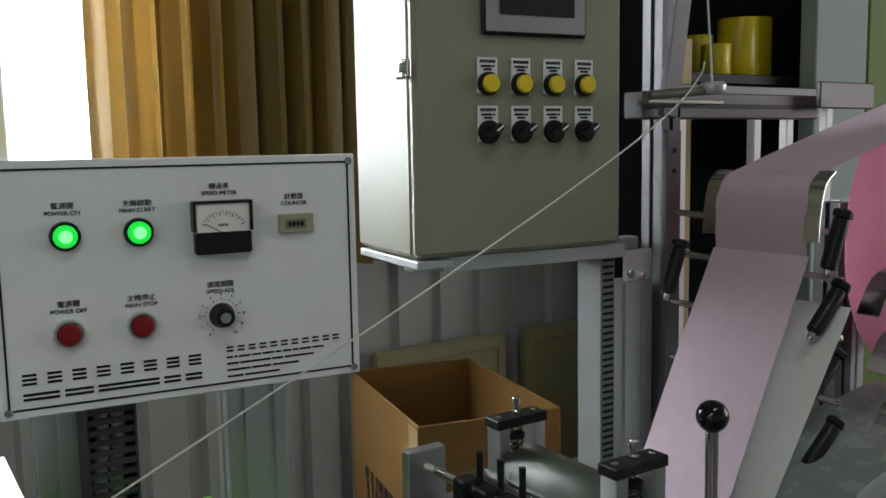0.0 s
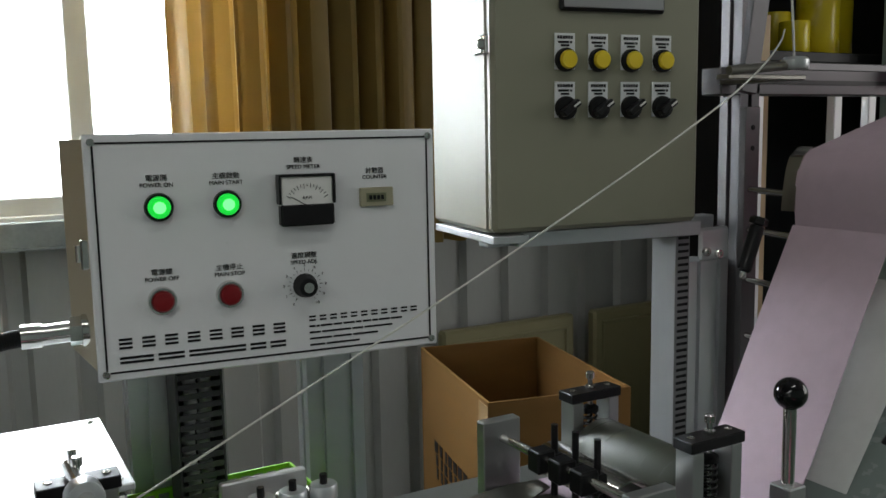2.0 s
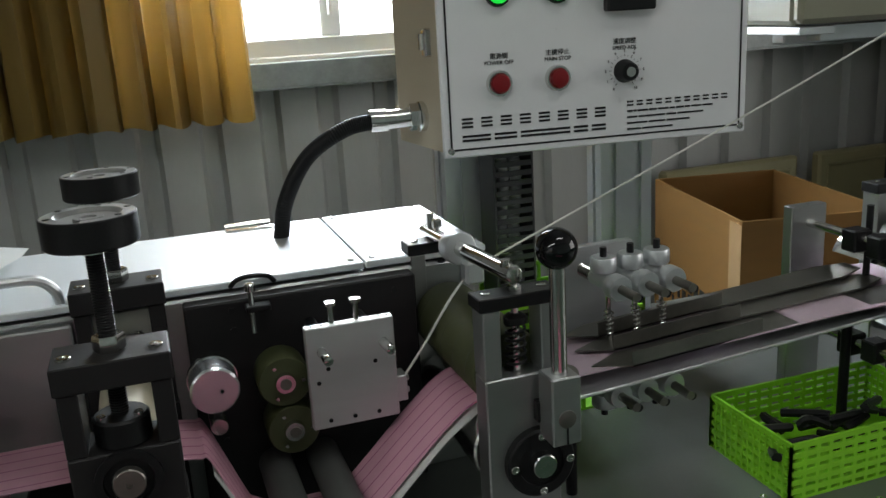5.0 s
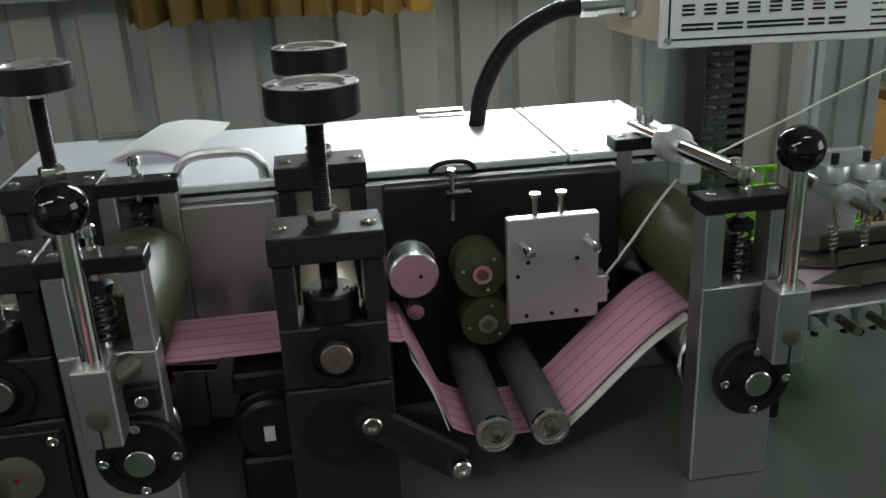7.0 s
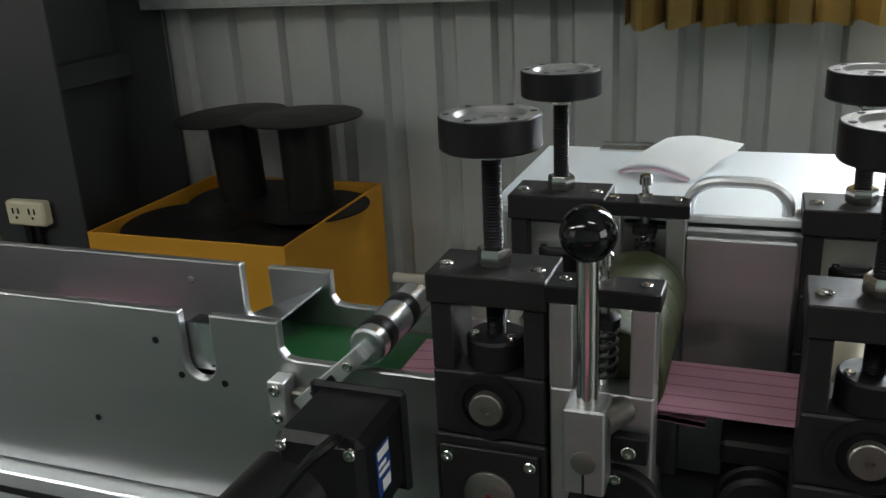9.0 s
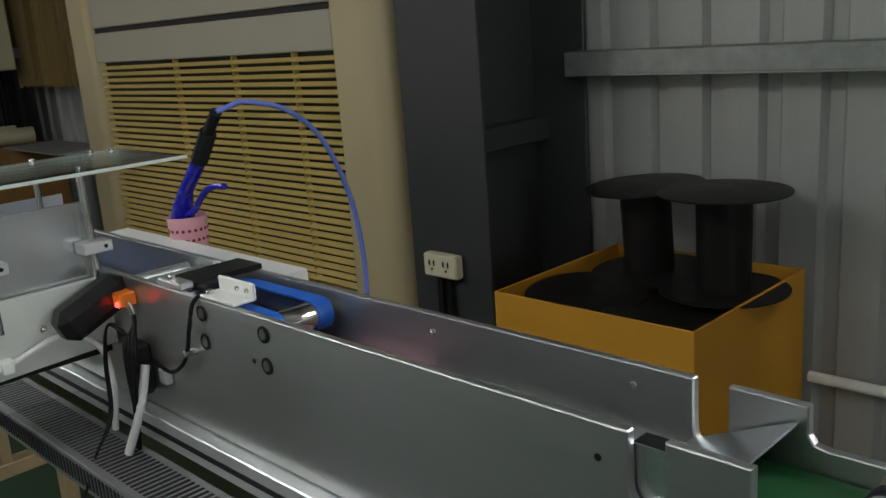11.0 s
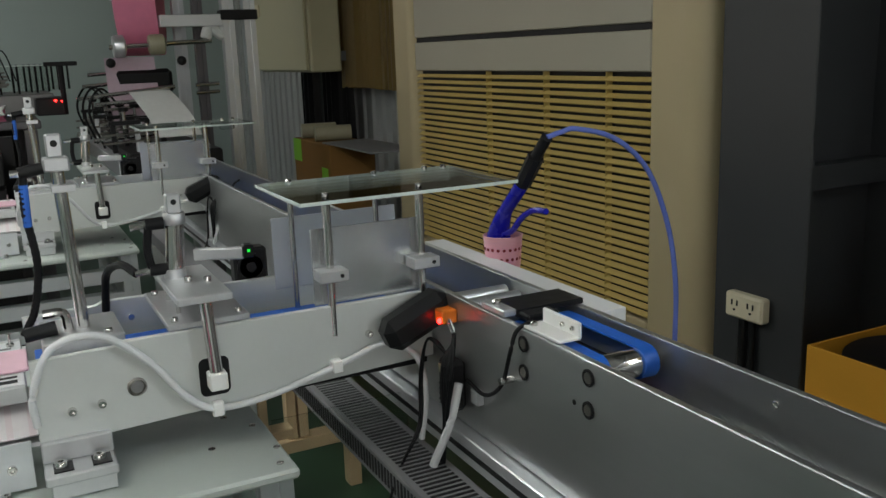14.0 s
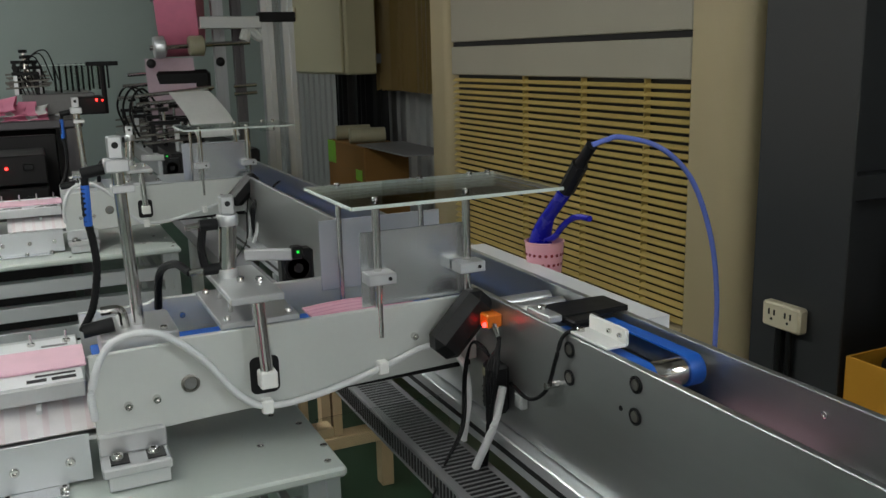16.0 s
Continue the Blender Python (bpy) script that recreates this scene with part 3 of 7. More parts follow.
for k in range(15):
    a = radians(150 - k * 120 / 14)
    r0, r1 = (0.021, 0.026) if k % 2 == 0 else (0.023, 0.026)
    c = Vector((0.217, -0.0165, 0.166))
    tube(bm, [c + Vector((r0 * math.cos(a), 0, r0 * math.sin(a))), c + Vector((r1 * math.cos(a), 0, r1 * math.sin(a)))], 0.00035, 4, soft=False)
tube(bm, [(0.217, -0.0166, 0.168), (0.1985, -0.0166, 0.1785)], 0.0004, 4, soft=False)
lp("dial_marks", bm, INK, mt)
frm = B()
for a in ((0.186, 0.248, 0.1995, 0.202), (0.186, 0.1885, 0.170, 0.1995), (0.2455, 0.248, 0.170, 0.1995)):
    box(frm, a[0], a[1], -0.0185, -0.003, a[2], a[3], 0.0006)
lp("rim", frm, BLACK, mt)
ct = lp("counter", box(B(), 0.279, 0.318, -0.008, -0.0022, 0.163, 0.184, 0.001), KHAKI, label="small khaki digital counter")
lp("display", box(B(), 0.286, 0.309, -0.0088, -0.0078, 0.168, 0.178, 0), LCD, ct)
lp("digits", bars(B(), 0.289, 0.306, 0.1705, 0.005, [1, 1, 1, 1], -0.0089, None, 0.4), INK, ct)
kn = lp("speed_knob", lathe(B(), [(0.0135, 0), (0.0130, 0.004), (0.0115, 0.006), (0.0105, 0.016), (0.0095, 0.0175)], (0.214, -0.002, 0.079), (0, -1, 0)), BLACK)
lp("cap", lathe(B(), [(0.0058, 0), (0.0056, 0.0012)], (0.214, -0.0195, 0.079), (0, -1, 0)), STEEL, kn)
bm = B()
for k in range(21):
    a = radians(235 - k * 290 / 20)
    c = Vector((0.214, -0.0024, 0.079))
    tube(bm, [c + Vector((0.0165 * math.cos(a), 0, 0.0165 * math.sin(a))), c + Vector(((0.0195 if k % 2 == 0 else 0.018) * math.cos(a), 0, (0.0195 if k % 2 == 0 else 0.018) * math.sin(a)))], 0.0003, 4, soft=False)
lp("scale_ring", bm, INK)
FACE = Matrix(((1, 0, 0, 0), (0, 0, -1, 0), (0, 1, 0, 0), (0, 0, 0, 1)))


def print_at(text, u, v, size):
    return letters(text, size, Matrix.Translation((u, -0.0024, v)) @ FACE, INK, pan)


for zh, en, u, v in (("電源開", "POWER ON", 0.064, 0.1935), ("主機啟動", "MAIN START", 0.134, 0.1935), ("轉速表", "SPEED METER", 0.217, 0.2075), ("計數器", "COUNTER", 0.298, 0.1935),
                     ("電源關", "POWER OFF", 0.064, 0.0965), ("主機停止", "MAIN STOP", 0.133, 0.0965), ("速度調整", "SPEED ADJ.", 0.214, 0.1035)):
    print_at(zh, u, v + 0.0068, 0.0072)
    print_at(en, u, v, 0.0062)
print_at("R.P.M.", 0.217, 0.1755, 0.0042).location.y = -0.0142
for k in range(11):
    a = radians(235 - k * 29)
    print_at(str(k), 0.214 + 0.0235 * math.cos(a), 0.077 + 0.0235 * math.sin(a), 0.0044)
for row in (0.0290, 0.0334, 0.0378):
    lp("print_row", bars(B(), 0.018, 0.190, row, 0.0024, [1] * 8, -0.0022, None, 0.75), INK)
for row in (0.0135, 0.0182):
    lp("print_row", bars(B(), 0.018, 0.190, row, 0.0026, [5, 4, 9, 2.6, 2.6], -0.0022, None, 0.7), INK)
for row in (0.0385, 0.0425):
    lp("print_row", bars(B(), 0.217, 0.345, row, 0.0019, [1] * 11, -0.0022, None, 0.6), INK)
for v, w in ((0.0315, [2, 1, 4, 3, 4, 2, 3, 2, 4, 4]), (0.0245, [3, 8, 3, 8]), (0.0175, [6, 5, 7]), (0.0105, [4, 9])):
    lp("print_row", bars(B(), 0.217, 0.217 + 0.0026 * sum(w) * (1.7 if len(w) < 5 else 1.45), v, 0.0021, w, -0.0022, None, 0.45), INK)
bm = box(B(), -0.012, 0.0, 0.034, 0.052, 0.108, 0.140, 0.002)
lp("latch", rod(bm, (-0.013, 0.043, 0.116), (-0.013, 0.043, 0.134), 0.004), STEEL)

# post, duct and side upright that carry the control box
def profile(bm, cx, cy, w, d, z0, z1):
    """Slotted aluminium extrusion, upright."""
    s, g = 0.008, 0.007
    o = []
    hw, hd = w / 2, d / 2
    n = max(1, round(w / 0.04))
    xs = [cx - hw + w * (k + 0.5) / n for k in range(n)]
    for x in xs:
        o += [(x - s / 2, cy - hd), (x - s / 2, cy - hd + g), (x + s / 2, cy - hd + g), (x + s / 2, cy - hd)]
    o = [(cx - hw, cy - hd)] + o + [(cx + hw, cy - hd), (cx + hw, cy - s / 2), (cx + hw - g, cy - s / 2), (cx + hw - g, cy + s / 2), (cx + hw, cy + s / 2), (cx + hw, cy + hd)]
    for x in reversed(xs):
        o += [(x + s / 2, cy + hd), (x + s / 2, cy + hd - g), (x - s / 2, cy + hd - g), (x - s / 2, cy + hd)]
    o += [(cx - hw, cy + hd), (cx - hw, cy + s / 2), (cx - hw + g, cy + s / 2), (cx - hw + g, cy - s / 2), (cx - hw, cy - s / 2)]
    prism(bm, o, z1 - z0, Matrix.Translation((0, 0, z0)))
    return bm


def hduct(bm_body, bm_slot, cx, cy, w, d, z0, z1, step=0.0125):
    """Slotted wiring duct, upright, slots on its front."""
    box(bm_body, cx - w / 2, cx + w / 2, cy - d / 2, cy + d / 2, z0, z1, 0.001)
    z = z0 + 0.01
    while z < z1 - 0.01:
        part("slot", box(B(), cx - w * 0.36, cx + w * 0.36, cy - d / 2 - 0.0012, cy - d / 2 - 0.0004, z, z + step * 0.42, 0), BLACK, bm_slot)
        z += step


for cx, cy, w in ((0.185, 1.10, 0.08), (0.405, 1.08, 0.08)):
    t = thing("upright_profile", "slotted aluminium extrusion upright behind the control box", "upright", (cx, cy, 0.81), "aluminium uprights")
    part("extrusion", profile(B(), cx, cy, w, 0.04, 0.81, 1.36), ANOD, t)
t = thing("cable_duct", "dark slotted wiring duct on the upright", "cable duct", (0.215, 1.04, 0.81))
FINGER = mat("dark_grey_duct_plastic", (0.045, 0.045, 0.05), 0.5, 0, 0.1, 40)
for x in (0.1885, 0.2415):
    part("duct_wall", box(B(), x - 0.0015, x + 0.0015, 1.015, 1.065, 0.81, 1.147, 0.0005), FINGER, t)
part("duct_back", box(B(), 0.1902, 0.2398, 1.062, 1.065, 0.81, 1.147, 0.0005), FINGER, t)
finger_me = finish("finger", box(B(), 0.1902, 0.2398, 1.015, 1.0175, 0, 0.0072, 0.0006), FINGER)
for k in range(27):
    f_ = new("finger", finger_me)
    f_.parent = t
    f_.location = Vector((0, 0, 0.812 + 0.0124 * k)) - ORG[t.name]
for x, r in ((0.206, 0.0085), (0.224, 0.0085)):
    part("grey_cable", tube(B(), [(x + 0.003 * math.sin(1.7 * k), 1.036, 0.812 + 0.033 * k) for k in range(11)], [r, r * 0.86], 10, 12), WCABLE, t)

hose = thing("cable_hose", "black corrugated cable hose into the control box", "hose", (-0.07, 1.0, 1.06))
part("hose", tube(B(), [(-0.085, 1.02, 1.055), (-0.075, 1.02, 1.10), (-0.045, 1.015, 1.15), (0.0, 1.01, 1.178), (0.035, 1.005, 1.185)], [0.0092, 0.0098], 12, 30), WIRE, hose)
fit_ = B()
rod(fit_, (0.03, 1.005, 1.185), (0.05, 1.004, 1.185), 0.0135, 12), rod(fit_, (0.05, 1.004, 1.185), (0.078, 1.002, 1.186), 0.0115, 16), rod(fit_, (0.078, 1.002, 1.186), (0.09, 1.001, 1.186), 0.016, 6), rod(fit_, (0.09, 1.001, 1.186), (0.104, 1.0, 1.186), 0.018, 16)
part("gland", fit_, STEEL, hose, "bright metal hose gland")

# ---- control cabinet ----
def cabinet(m, label, group):
    c = thing("control_cabinet", label, "cabinet", group=group)
    W, D, H = 0.31, 0.21, 0.62
    part("body", box(B(), 0.002, W - 0.002, 0.02, D, 0.0, H, 0.006), BEIGE, c, local=True)
    d = part("door", box(B(), 0, W, 0, 0.019, 0.002, H, 0.006), BEIGE, c, local=True)
    sc = part("touch_screen", box(B(), 0.092, 0.247, -0.008, 0.0, 0.277, 0.40, 0.003), OXIDE, c, local=True)
    part("bezel", box(B(), 0.096, 0.243, -0.0095, -0.008, 0.281, 0.396, 0.001), SILVER, sc, local=True)
    part("glass", box(B(), 0.115, 0.226, -0.0105, -0.0094, 0.302, 0.385, 0), SCREEN, sc, local=True)
    for k in range(4):
        u = 0.101 + 0.0485 * k
        for v, kind in ((0.217, 0), (0.157, 1)):
            tag = part("label_tag", box(B(), u - 0.0145, u + 0.0145, -0.0018, 0, v - 0.012, v + 0.033, 0.0004), WHITEP, c, local=True)
            pr = B()
            bars(pr, u - 0.011, u + 0.011, v + 0.026, 0.0038, [1] * 6, -0.0018, None, 0.3)
            bars(pr, u - 0.010, u + 0.010, v + 0.0205, 0.0028, [5, 1], -0.0018, None, 0.5)
            bars(pr, u - 0.006, u + 0.006, v + 0.0165, 0.0026, [1], -0.0018, None)
            part("print", pr, INK, tag, local=True)
            b = part("push_button" if not kind else "selector_switch", lathe(B(), [(0.0148, 0), (0.0148, 0.005), (0.0135, 0.0075), (0.0118, 0.0078)], (u, -0.0018, v), (0, -1, 0)), BLACK, c, local=True)
            if kind == 0:
                part("cap", lathe(B(), [(0.0116, 0), (0.0114, 0.006), (0.010, 0.0075)], (u, -0.0075, v), (0, -1, 0)), YELB, b, local=True)
            else:
                part("lever", box(B(), -0.014, 0.014, -0.012, 0.0, -0.0045, 0.0045, 0.0015, pose(u, -0.0098, v, 0, -35, 0)), BLACK, b, local=True)
                part("pointer", box(B(), 0.002, 0.0125, -0.0128, -0.0122, -0.0012, 0.0012, 0, pose(u, -0.0098, v, 0, -35, 0)), WHITE, b, local=True)
    lt = B()
    box(lt, -0.014, 0.0, 0.0, 0.026, 0.222, 0.246, 0.003), box(lt, -0.02, -0.010, -0.004, 0.012, 0.228, 0.240, 0.002), rod(lt, (-0.008, -0.003, 0.224), (-0.008, -0.003, 0.244), 0.004)
    part("latch", lt, STEEL, c, local=True)
    br = B()
    box(br, 0.0, 0.05, 0.0, 0.2, -0.012, -0.002, 0.001), box(br, 0.05, W + 0.03, 0.03, 0.06, -0.022, -0.002, 0.001)
    part("shelf_bracket", br, ANOD, c, local=True)
    c.matrix_world = m
    return c


cabinet(pose(0.565, 0.916, 1.262, 0, 0, -7.5), "beige electrical cabinet with yellow buttons and black selector switches", "control cabinets")

# ---- cardboard box and boards at the wall ----
cb = thing("cardboard_box", "open brown cardboard box with dark printed marks", "cardboard box")
cb.matrix_world = pose(0.822, 1.345, 0.0, 0, 0, -12)
L, D, H = 0.30, 0.46, 0.888
for a in ((0, L, 0, 0.006), (0, L, D - 0.006, D), (0, 0.006, 0.006, D - 0.006), (L - 0.006, L, 0.006, D - 0.006)):
    part("side", box(B(), *a, 0.45, H, 0.001), CARD, cb, local=True)
part("bottom", box(B(), 0.006, L - 0.006, 0.006, D - 0.006, 0.45, 0.46, 0), CARD, cb, local=True)
bm = B()
rng = random.Random(5)
for r in range(3):
    for k in range(9):
        box(bm, -0.0012, -0.0004, 0.06 + 0.034 * k, 0.06 + 0.034 * k + rng.uniform(0.012, 0.026), 0.68 - 0.03 * r - 0.01, 0.70 - 0.03 * r - 0.004, 0)
part("print", bm, INK, cb, local=True)
bm = box(B(), -0.0014, -0.0004, -0.001, 0.05, 0.62, 0.88, 0)
part("tape", bm, mat("clear_tape", (0.42, 0.27, 0.14), 0.15, 0, 0.08, 20), cb, local=True)
solo("crate", box(B(), 0.8, 1.15, 1.30, 1.80, 0.0, 0.45, 0.004), CARD, "closed cardboard carton under the open one", "carton")
for x0, x1 in ((1.20, 1.68), (1.76, 2.25)):
    t = thing("padded_board", "olive vinyl padded board leaning on the wall", "board", ((x0 + x1) / 2, 2.2, 0), "padded boards")
    part("panel", box(B(), x0, x1, 2.19, 2.23, 0.0, 0.81, 0.008), CUSH, t)
    bm = B()
    for a in ((x0 + 0.03, x1 - 0.03, 0.765, 0.775), (x0 + 0.03, x0 + 0.04, 0.1, 0.765), (x1 - 0.04, x1 - 0.03, 0.1, 0.765)):
        box(bm, a[0], a[1], 2.184, 2.192, a[2], a[3], 0.003)
    part("piping", bm, CUSH, t)

# ---- the mask machine: table and enclosure ----
tb = thing("machine_table", "grey steel machine table on aluminium legs", "machine table", (0.5, 0.8, 0))
part("table_top", box(B(), -0.60, 1.75, 0.52, 1.22, 0.785, 0.81, 0.003), TABLE, tb)
bm = B()
box(bm, -0.60, 1.75, 0.54, 0.58, 0.70, 0.785, 0.002), box(bm, -0.60, 1.75, 1.16, 1.20, 0.70, 0.785, 0.002)
part("table_rail", bm, ANOD, tb)
for x in (-0.57, 0.5, 1.7):
    for y in (0.56, 1.18):
        part("leg", profile(B(), x, y, 0.06, 0.04, 0, 0.70), ANOD, tb)
each("screw", [((0.32 + 0.05 * (k % 5), 0.60 + 0.05 * (k // 5), 0.81), (0, 0, 1), 0.004, 0.003) for k in range(9)], STEEL, tb)

enc = thing("machine_enclosure", "brushed metal machine housing with a bright lid", "machine housing", (-0.22, 0.97, 0.81))
part("housing", box(B(), -0.56, 0.105, 0.862, 1.085, 0.81, 1.046, 0.003), ALU, enc)
part("left_door", box(B(), -0.40, -0.311, 0.848, 0.861, 0.815, 1.042, 0.002), ALU, enc)
lid = part("lid", box(B(), -0.575, -0.024, 0.862, 1.095, 1.050, 1.058, 0.0015), LIDM, enc)
part("lid", box(B(), -0.022, 0.113, 0.862, 1.095, 1.050, 1.058, 0.0015), LIDM, enc)
each("screw", [((*p, 1.058), (0, 0, 1), 0.004, 0.0025) for p in ((0.10, 1.08), (0.10, 0.875), (-0.012, 0.875), (-0.012, 1.08), (-0.035, 0.875))], STEEL, lid)
for hx in (-0.115, -0.485):
    bm = rod(B(), (hx - 0.028, 1.098, 1.060), (hx + 0.028, 1.098, 1.060), 0.004, 10)
    box(bm, hx - 0.028, hx + 0.028, 1.075, 1.096, 1.0582, 1.0602, 0)
    part("hinge", bm, STEEL, lid)
bm = tube(B(), [(-0.40, 0.872, 1.056), (-0.398, 0.870, 1.072), (-0.385, 0.868, 1.084), (-0.36, 0.868, 1.086), (-0.335, 0.868, 1.084), (-0.322, 0.870, 1.072), (-0.320, 0.872, 1.056)], 0.0052, 10, 6)
part("handle", bm, ANOD, lid, "bare metal bow handle")
bm = tube(B(), [(-0.162, 0.862, 1.052), (-0.155, 0.857, 1.060), (-0.14, 0.856, 1.0625), (-0.125, 0.857, 1.060), (-0.118, 0.862, 1.052)], 0.0025, 8, 5)
part("wire_loop", bm, BLACK, lid)

bm = B()
n = 6
grid = {}
for i in range(n + 1):
    for j in range(n + 1):
        u, v = i / n, j / n
        grid[i, j] = bm.verts.new((-0.482 + 0.080 * u + 0.040 * v, 0.986 - 0.024 * u + 0.100 * v, 1.0605 + 0.011 * math.sin(math.pi * u) * (1 - 0.4 * v) + 0.017 * v * (1 - 0.3 * v) + 0.003 * math.sin(9 * v + 4 * u) * u * v))
for i in range(n):
    for j in range(n):
        bm.faces.new((grid[i, j], grid[i + 1, j], grid[i + 1, j + 1], grid[i, j + 1]))
bmesh.ops.solidify(bm, geom=bm.faces[:], thickness=0.0015)
mk = thing("loose_mask", "crumpled pink and white face mask on the housing lid", "face mask", (-0.37, 0.98, 1.06))
# paler than the other white nonwoven: the window's backlight is in the colour
part("cloth", bm, mat("backlit_white_nonwoven", (0.86, 0.86, 0.85), 0.8, 0, 0.03, 50, 0.2, 1100), mk)
part("pink_edge", sheet(B(), [(-0.478, 0.990, 1.0575), (-0.463, 0.984, 1.0625), (-0.442, 0.978, 1.0655), (-0.424, 0.972, 1.0625), (-0.408, 0.968, 1.0575)], 0.012, 0.002, 5), PINKFLAT, mk, "pink inner ply")

gp = thing("gear_plate", "dark coated mounting plate with rollers and gears", "machine plate", (-0.09, 0.85, 0.81))
bm = box(B(), -0.21, 0.024, 0.839, 0.861, 0.812, 1.0445, 0.002)
part("plate", bm, DARK, gp)
for p in ((-0.165, 1.035), (-0.165, 1.015), (0.0, 1.03), (-0.185, 0.90), (-0.10, 0.955), (-0.175, 0.955)):
    part("tapped_hole", lathe(B(), [(0.003, 0), (0.003, 0.0006)], (p[0], 0.8388, p[1]), (0, -1, 0), 10), BLACK, gp)
for p in ((-0.073, 0.905), (-0.145, 0.975), (-0.135, 0.897)):
    part("screw", screw_head(B(), (p[0], 0.839, p[1]), (0, -1, 0), 0.0045), STEEL, gp)


def green_gear(c, label):
    t = thing("rubber_roller", label, "roller", c, "green rubber rollers")
    part("tyre", lathe(B(), [(0.018, -0.018), (0.0245, -0.018), (0.0258, -0.016), (0.0258, 0.018), (0.0245, 0.02), (0.018, 0.02)], (0, 0, 0), (0, 1, 0), 40), OLIVE, t, local=True)
    h = part("hub", lathe(B(), [(0.0095, -0.024), (0.0105, -0.0185), (0.0105, 0.02)], (0, 0, 0), (0, 1, 0), 24), STEEL, t, local=True)
    part("bore", lathe(B(), [(0.0055, -0.0252), (0.0055, -0.0242)], (0, 0, 0), (0, 1, 0), 16), GUN, h, local=True)
    each("screw", [((0.018 * math.cos(2.1 * k), -0.0185, 0.018 * math.sin(2.1 * k)), (0, -1, 0), 0.002, 0.002) for k in range(3)], STEEL, t, True)
    return t


gear_a = green_gear((-0.126, 0.818, 0.967), "olive green rubber drive roller")
gear_b = green_gear((-0.122, 0.818, 0.9155), "olive green rubber driven roller")
for c in ((-0.126, 0.970), (-0.122, 0.914)):
    part("shaft", rod(B(), (c[0], 0.83, c[1]), (c[0], 0.848, c[1]), 0.008), STEEL, gp)

dc = thing("mirror_disc", "polished steel idler disc with a pink reflection", "idler disc", (-0.193, 0.80, 0.983))
part("disc", lathe(B(), [(0.0205, -0.03), (0.0225, -0.028), (0.0225, 0.0)], (0, 0, 0), (0, 1, 0), 40), SHEET, dc, local=True)
part("flange", lathe(B(), [(0.0235, 0.0), (0.0235, 0.006), (0.01, 0.0062), (0.01, 0.047)], (0, 0, 0), (0, 1, 0), 40), STEEL, dc, local=True)
part("mark", lathe(B(), [(0.0018, 0), (0.0018, 0.0005)], (0.006, -0.0305, -0.001), (0, -1, 0), 8), BLACK, dc, local=True)
sdc = thing("small_idler", "small bright steel idler pin under the disc", "idler", (-0.193, 0.80, 0.946))
part("pin", lathe(B(), [(0.0075, -0.028), (0.0082, -0.026), (0.0082, 0.047)], (0, 0, 0), (0, 1, 0), 20), STEEL, sdc, local=True)

pl = thing("nozzle_block", "milled aluminium plate block with pins and a cord nozzle", "machine block", (-0.064, 0.78, 0.93))
part("plate", box(B(), -0.107, -0.021, 0.770, 0.781, 0.924, 1.0275, 0.0012), ALUX, pl)
for p in ((-0.09, 0.94), (-0.04, 0.94), (-0.09, 1.01), (-0.04, 1.01)):
    part("standoff", rod(B(), (p[0], 0.781, p[1]), (p[0], 0.8395, p[1]), 0.006, 12), OXIDE, pl)
for p in ((-0.093, 1.003), (-0.033, 1.003)):
    part("pin", rod(B(), (p[0], 0.77, p[1]), (p[0] + 0.002, 0.745, p[1] - 0.001), 0.0048, 14, bev=0.001), STEEL, pl)
for x in (-0.08, -0.056):
    b = rod(B(), (x, 0.7755, 1.0275), (x, 0.7755, 1.046), 0.0028, 10)
    rod(b, (x, 0.7755, 1.0455), (x, 0.7755, 1.049), 0.0052, 12)
    part("thumb_screw", b, STEEL, pl)
for p in ((-0.088, 0.985), (-0.042, 0.985), (-0.098, 0.972), (-0.09, 0.932), (-0.066, 0.932), (-0.042, 0.932)):
    part("hole", lathe(B(), [(0.0022, 0), (0.0022, 0.0006)], (p[0], 0.7698, p[1]), (0, -1, 0), 8), BLACK, pl)
bm = B()
for x in (-0.1, -0.09, -0.034, -0.026):
    lathe(bm, [(0.0018, 0), (0.0018, 0.0005)], (x, 0.7755, 1.0275), (0, 0, 1), 8)
part("top_holes", bm, BLACK, pl)
bm = box(B(), -0.021, -0.010, 0.775, 0.795, 0.935, 0.962, 0.001)
screw_head(bm, (-0.010, 0.785, 0.942), (1, 0, 0), 0.003), screw_head(bm, (-0.010, 0.785, 0.955), (1, 0, 0), 0.003)
part("cord_nozzle", bm, ALUX, pl)
cp = thing("cap_screw_stop", "upright adjusting screw on the dark plate", "screw", (-0.146, 0.83, 1.0))
bm = rod(B(), (-0.146, 0.83, 1.012), (-0.146, 0.83, 1.055), 0.0028, 10)
lathe(bm, [(0.0052, 0), (0.0052, 0.006), (0.004, 0.0075)], (-0.146, 0.83, 1.055), (0, 0, 1), 14)
part("screw", bm, STEEL, cp)
part("bracket", box(B(), -0.152, -0.128, 0.824, 0.846, 1.034, 1.040, 0.001), OXIDE, cp)

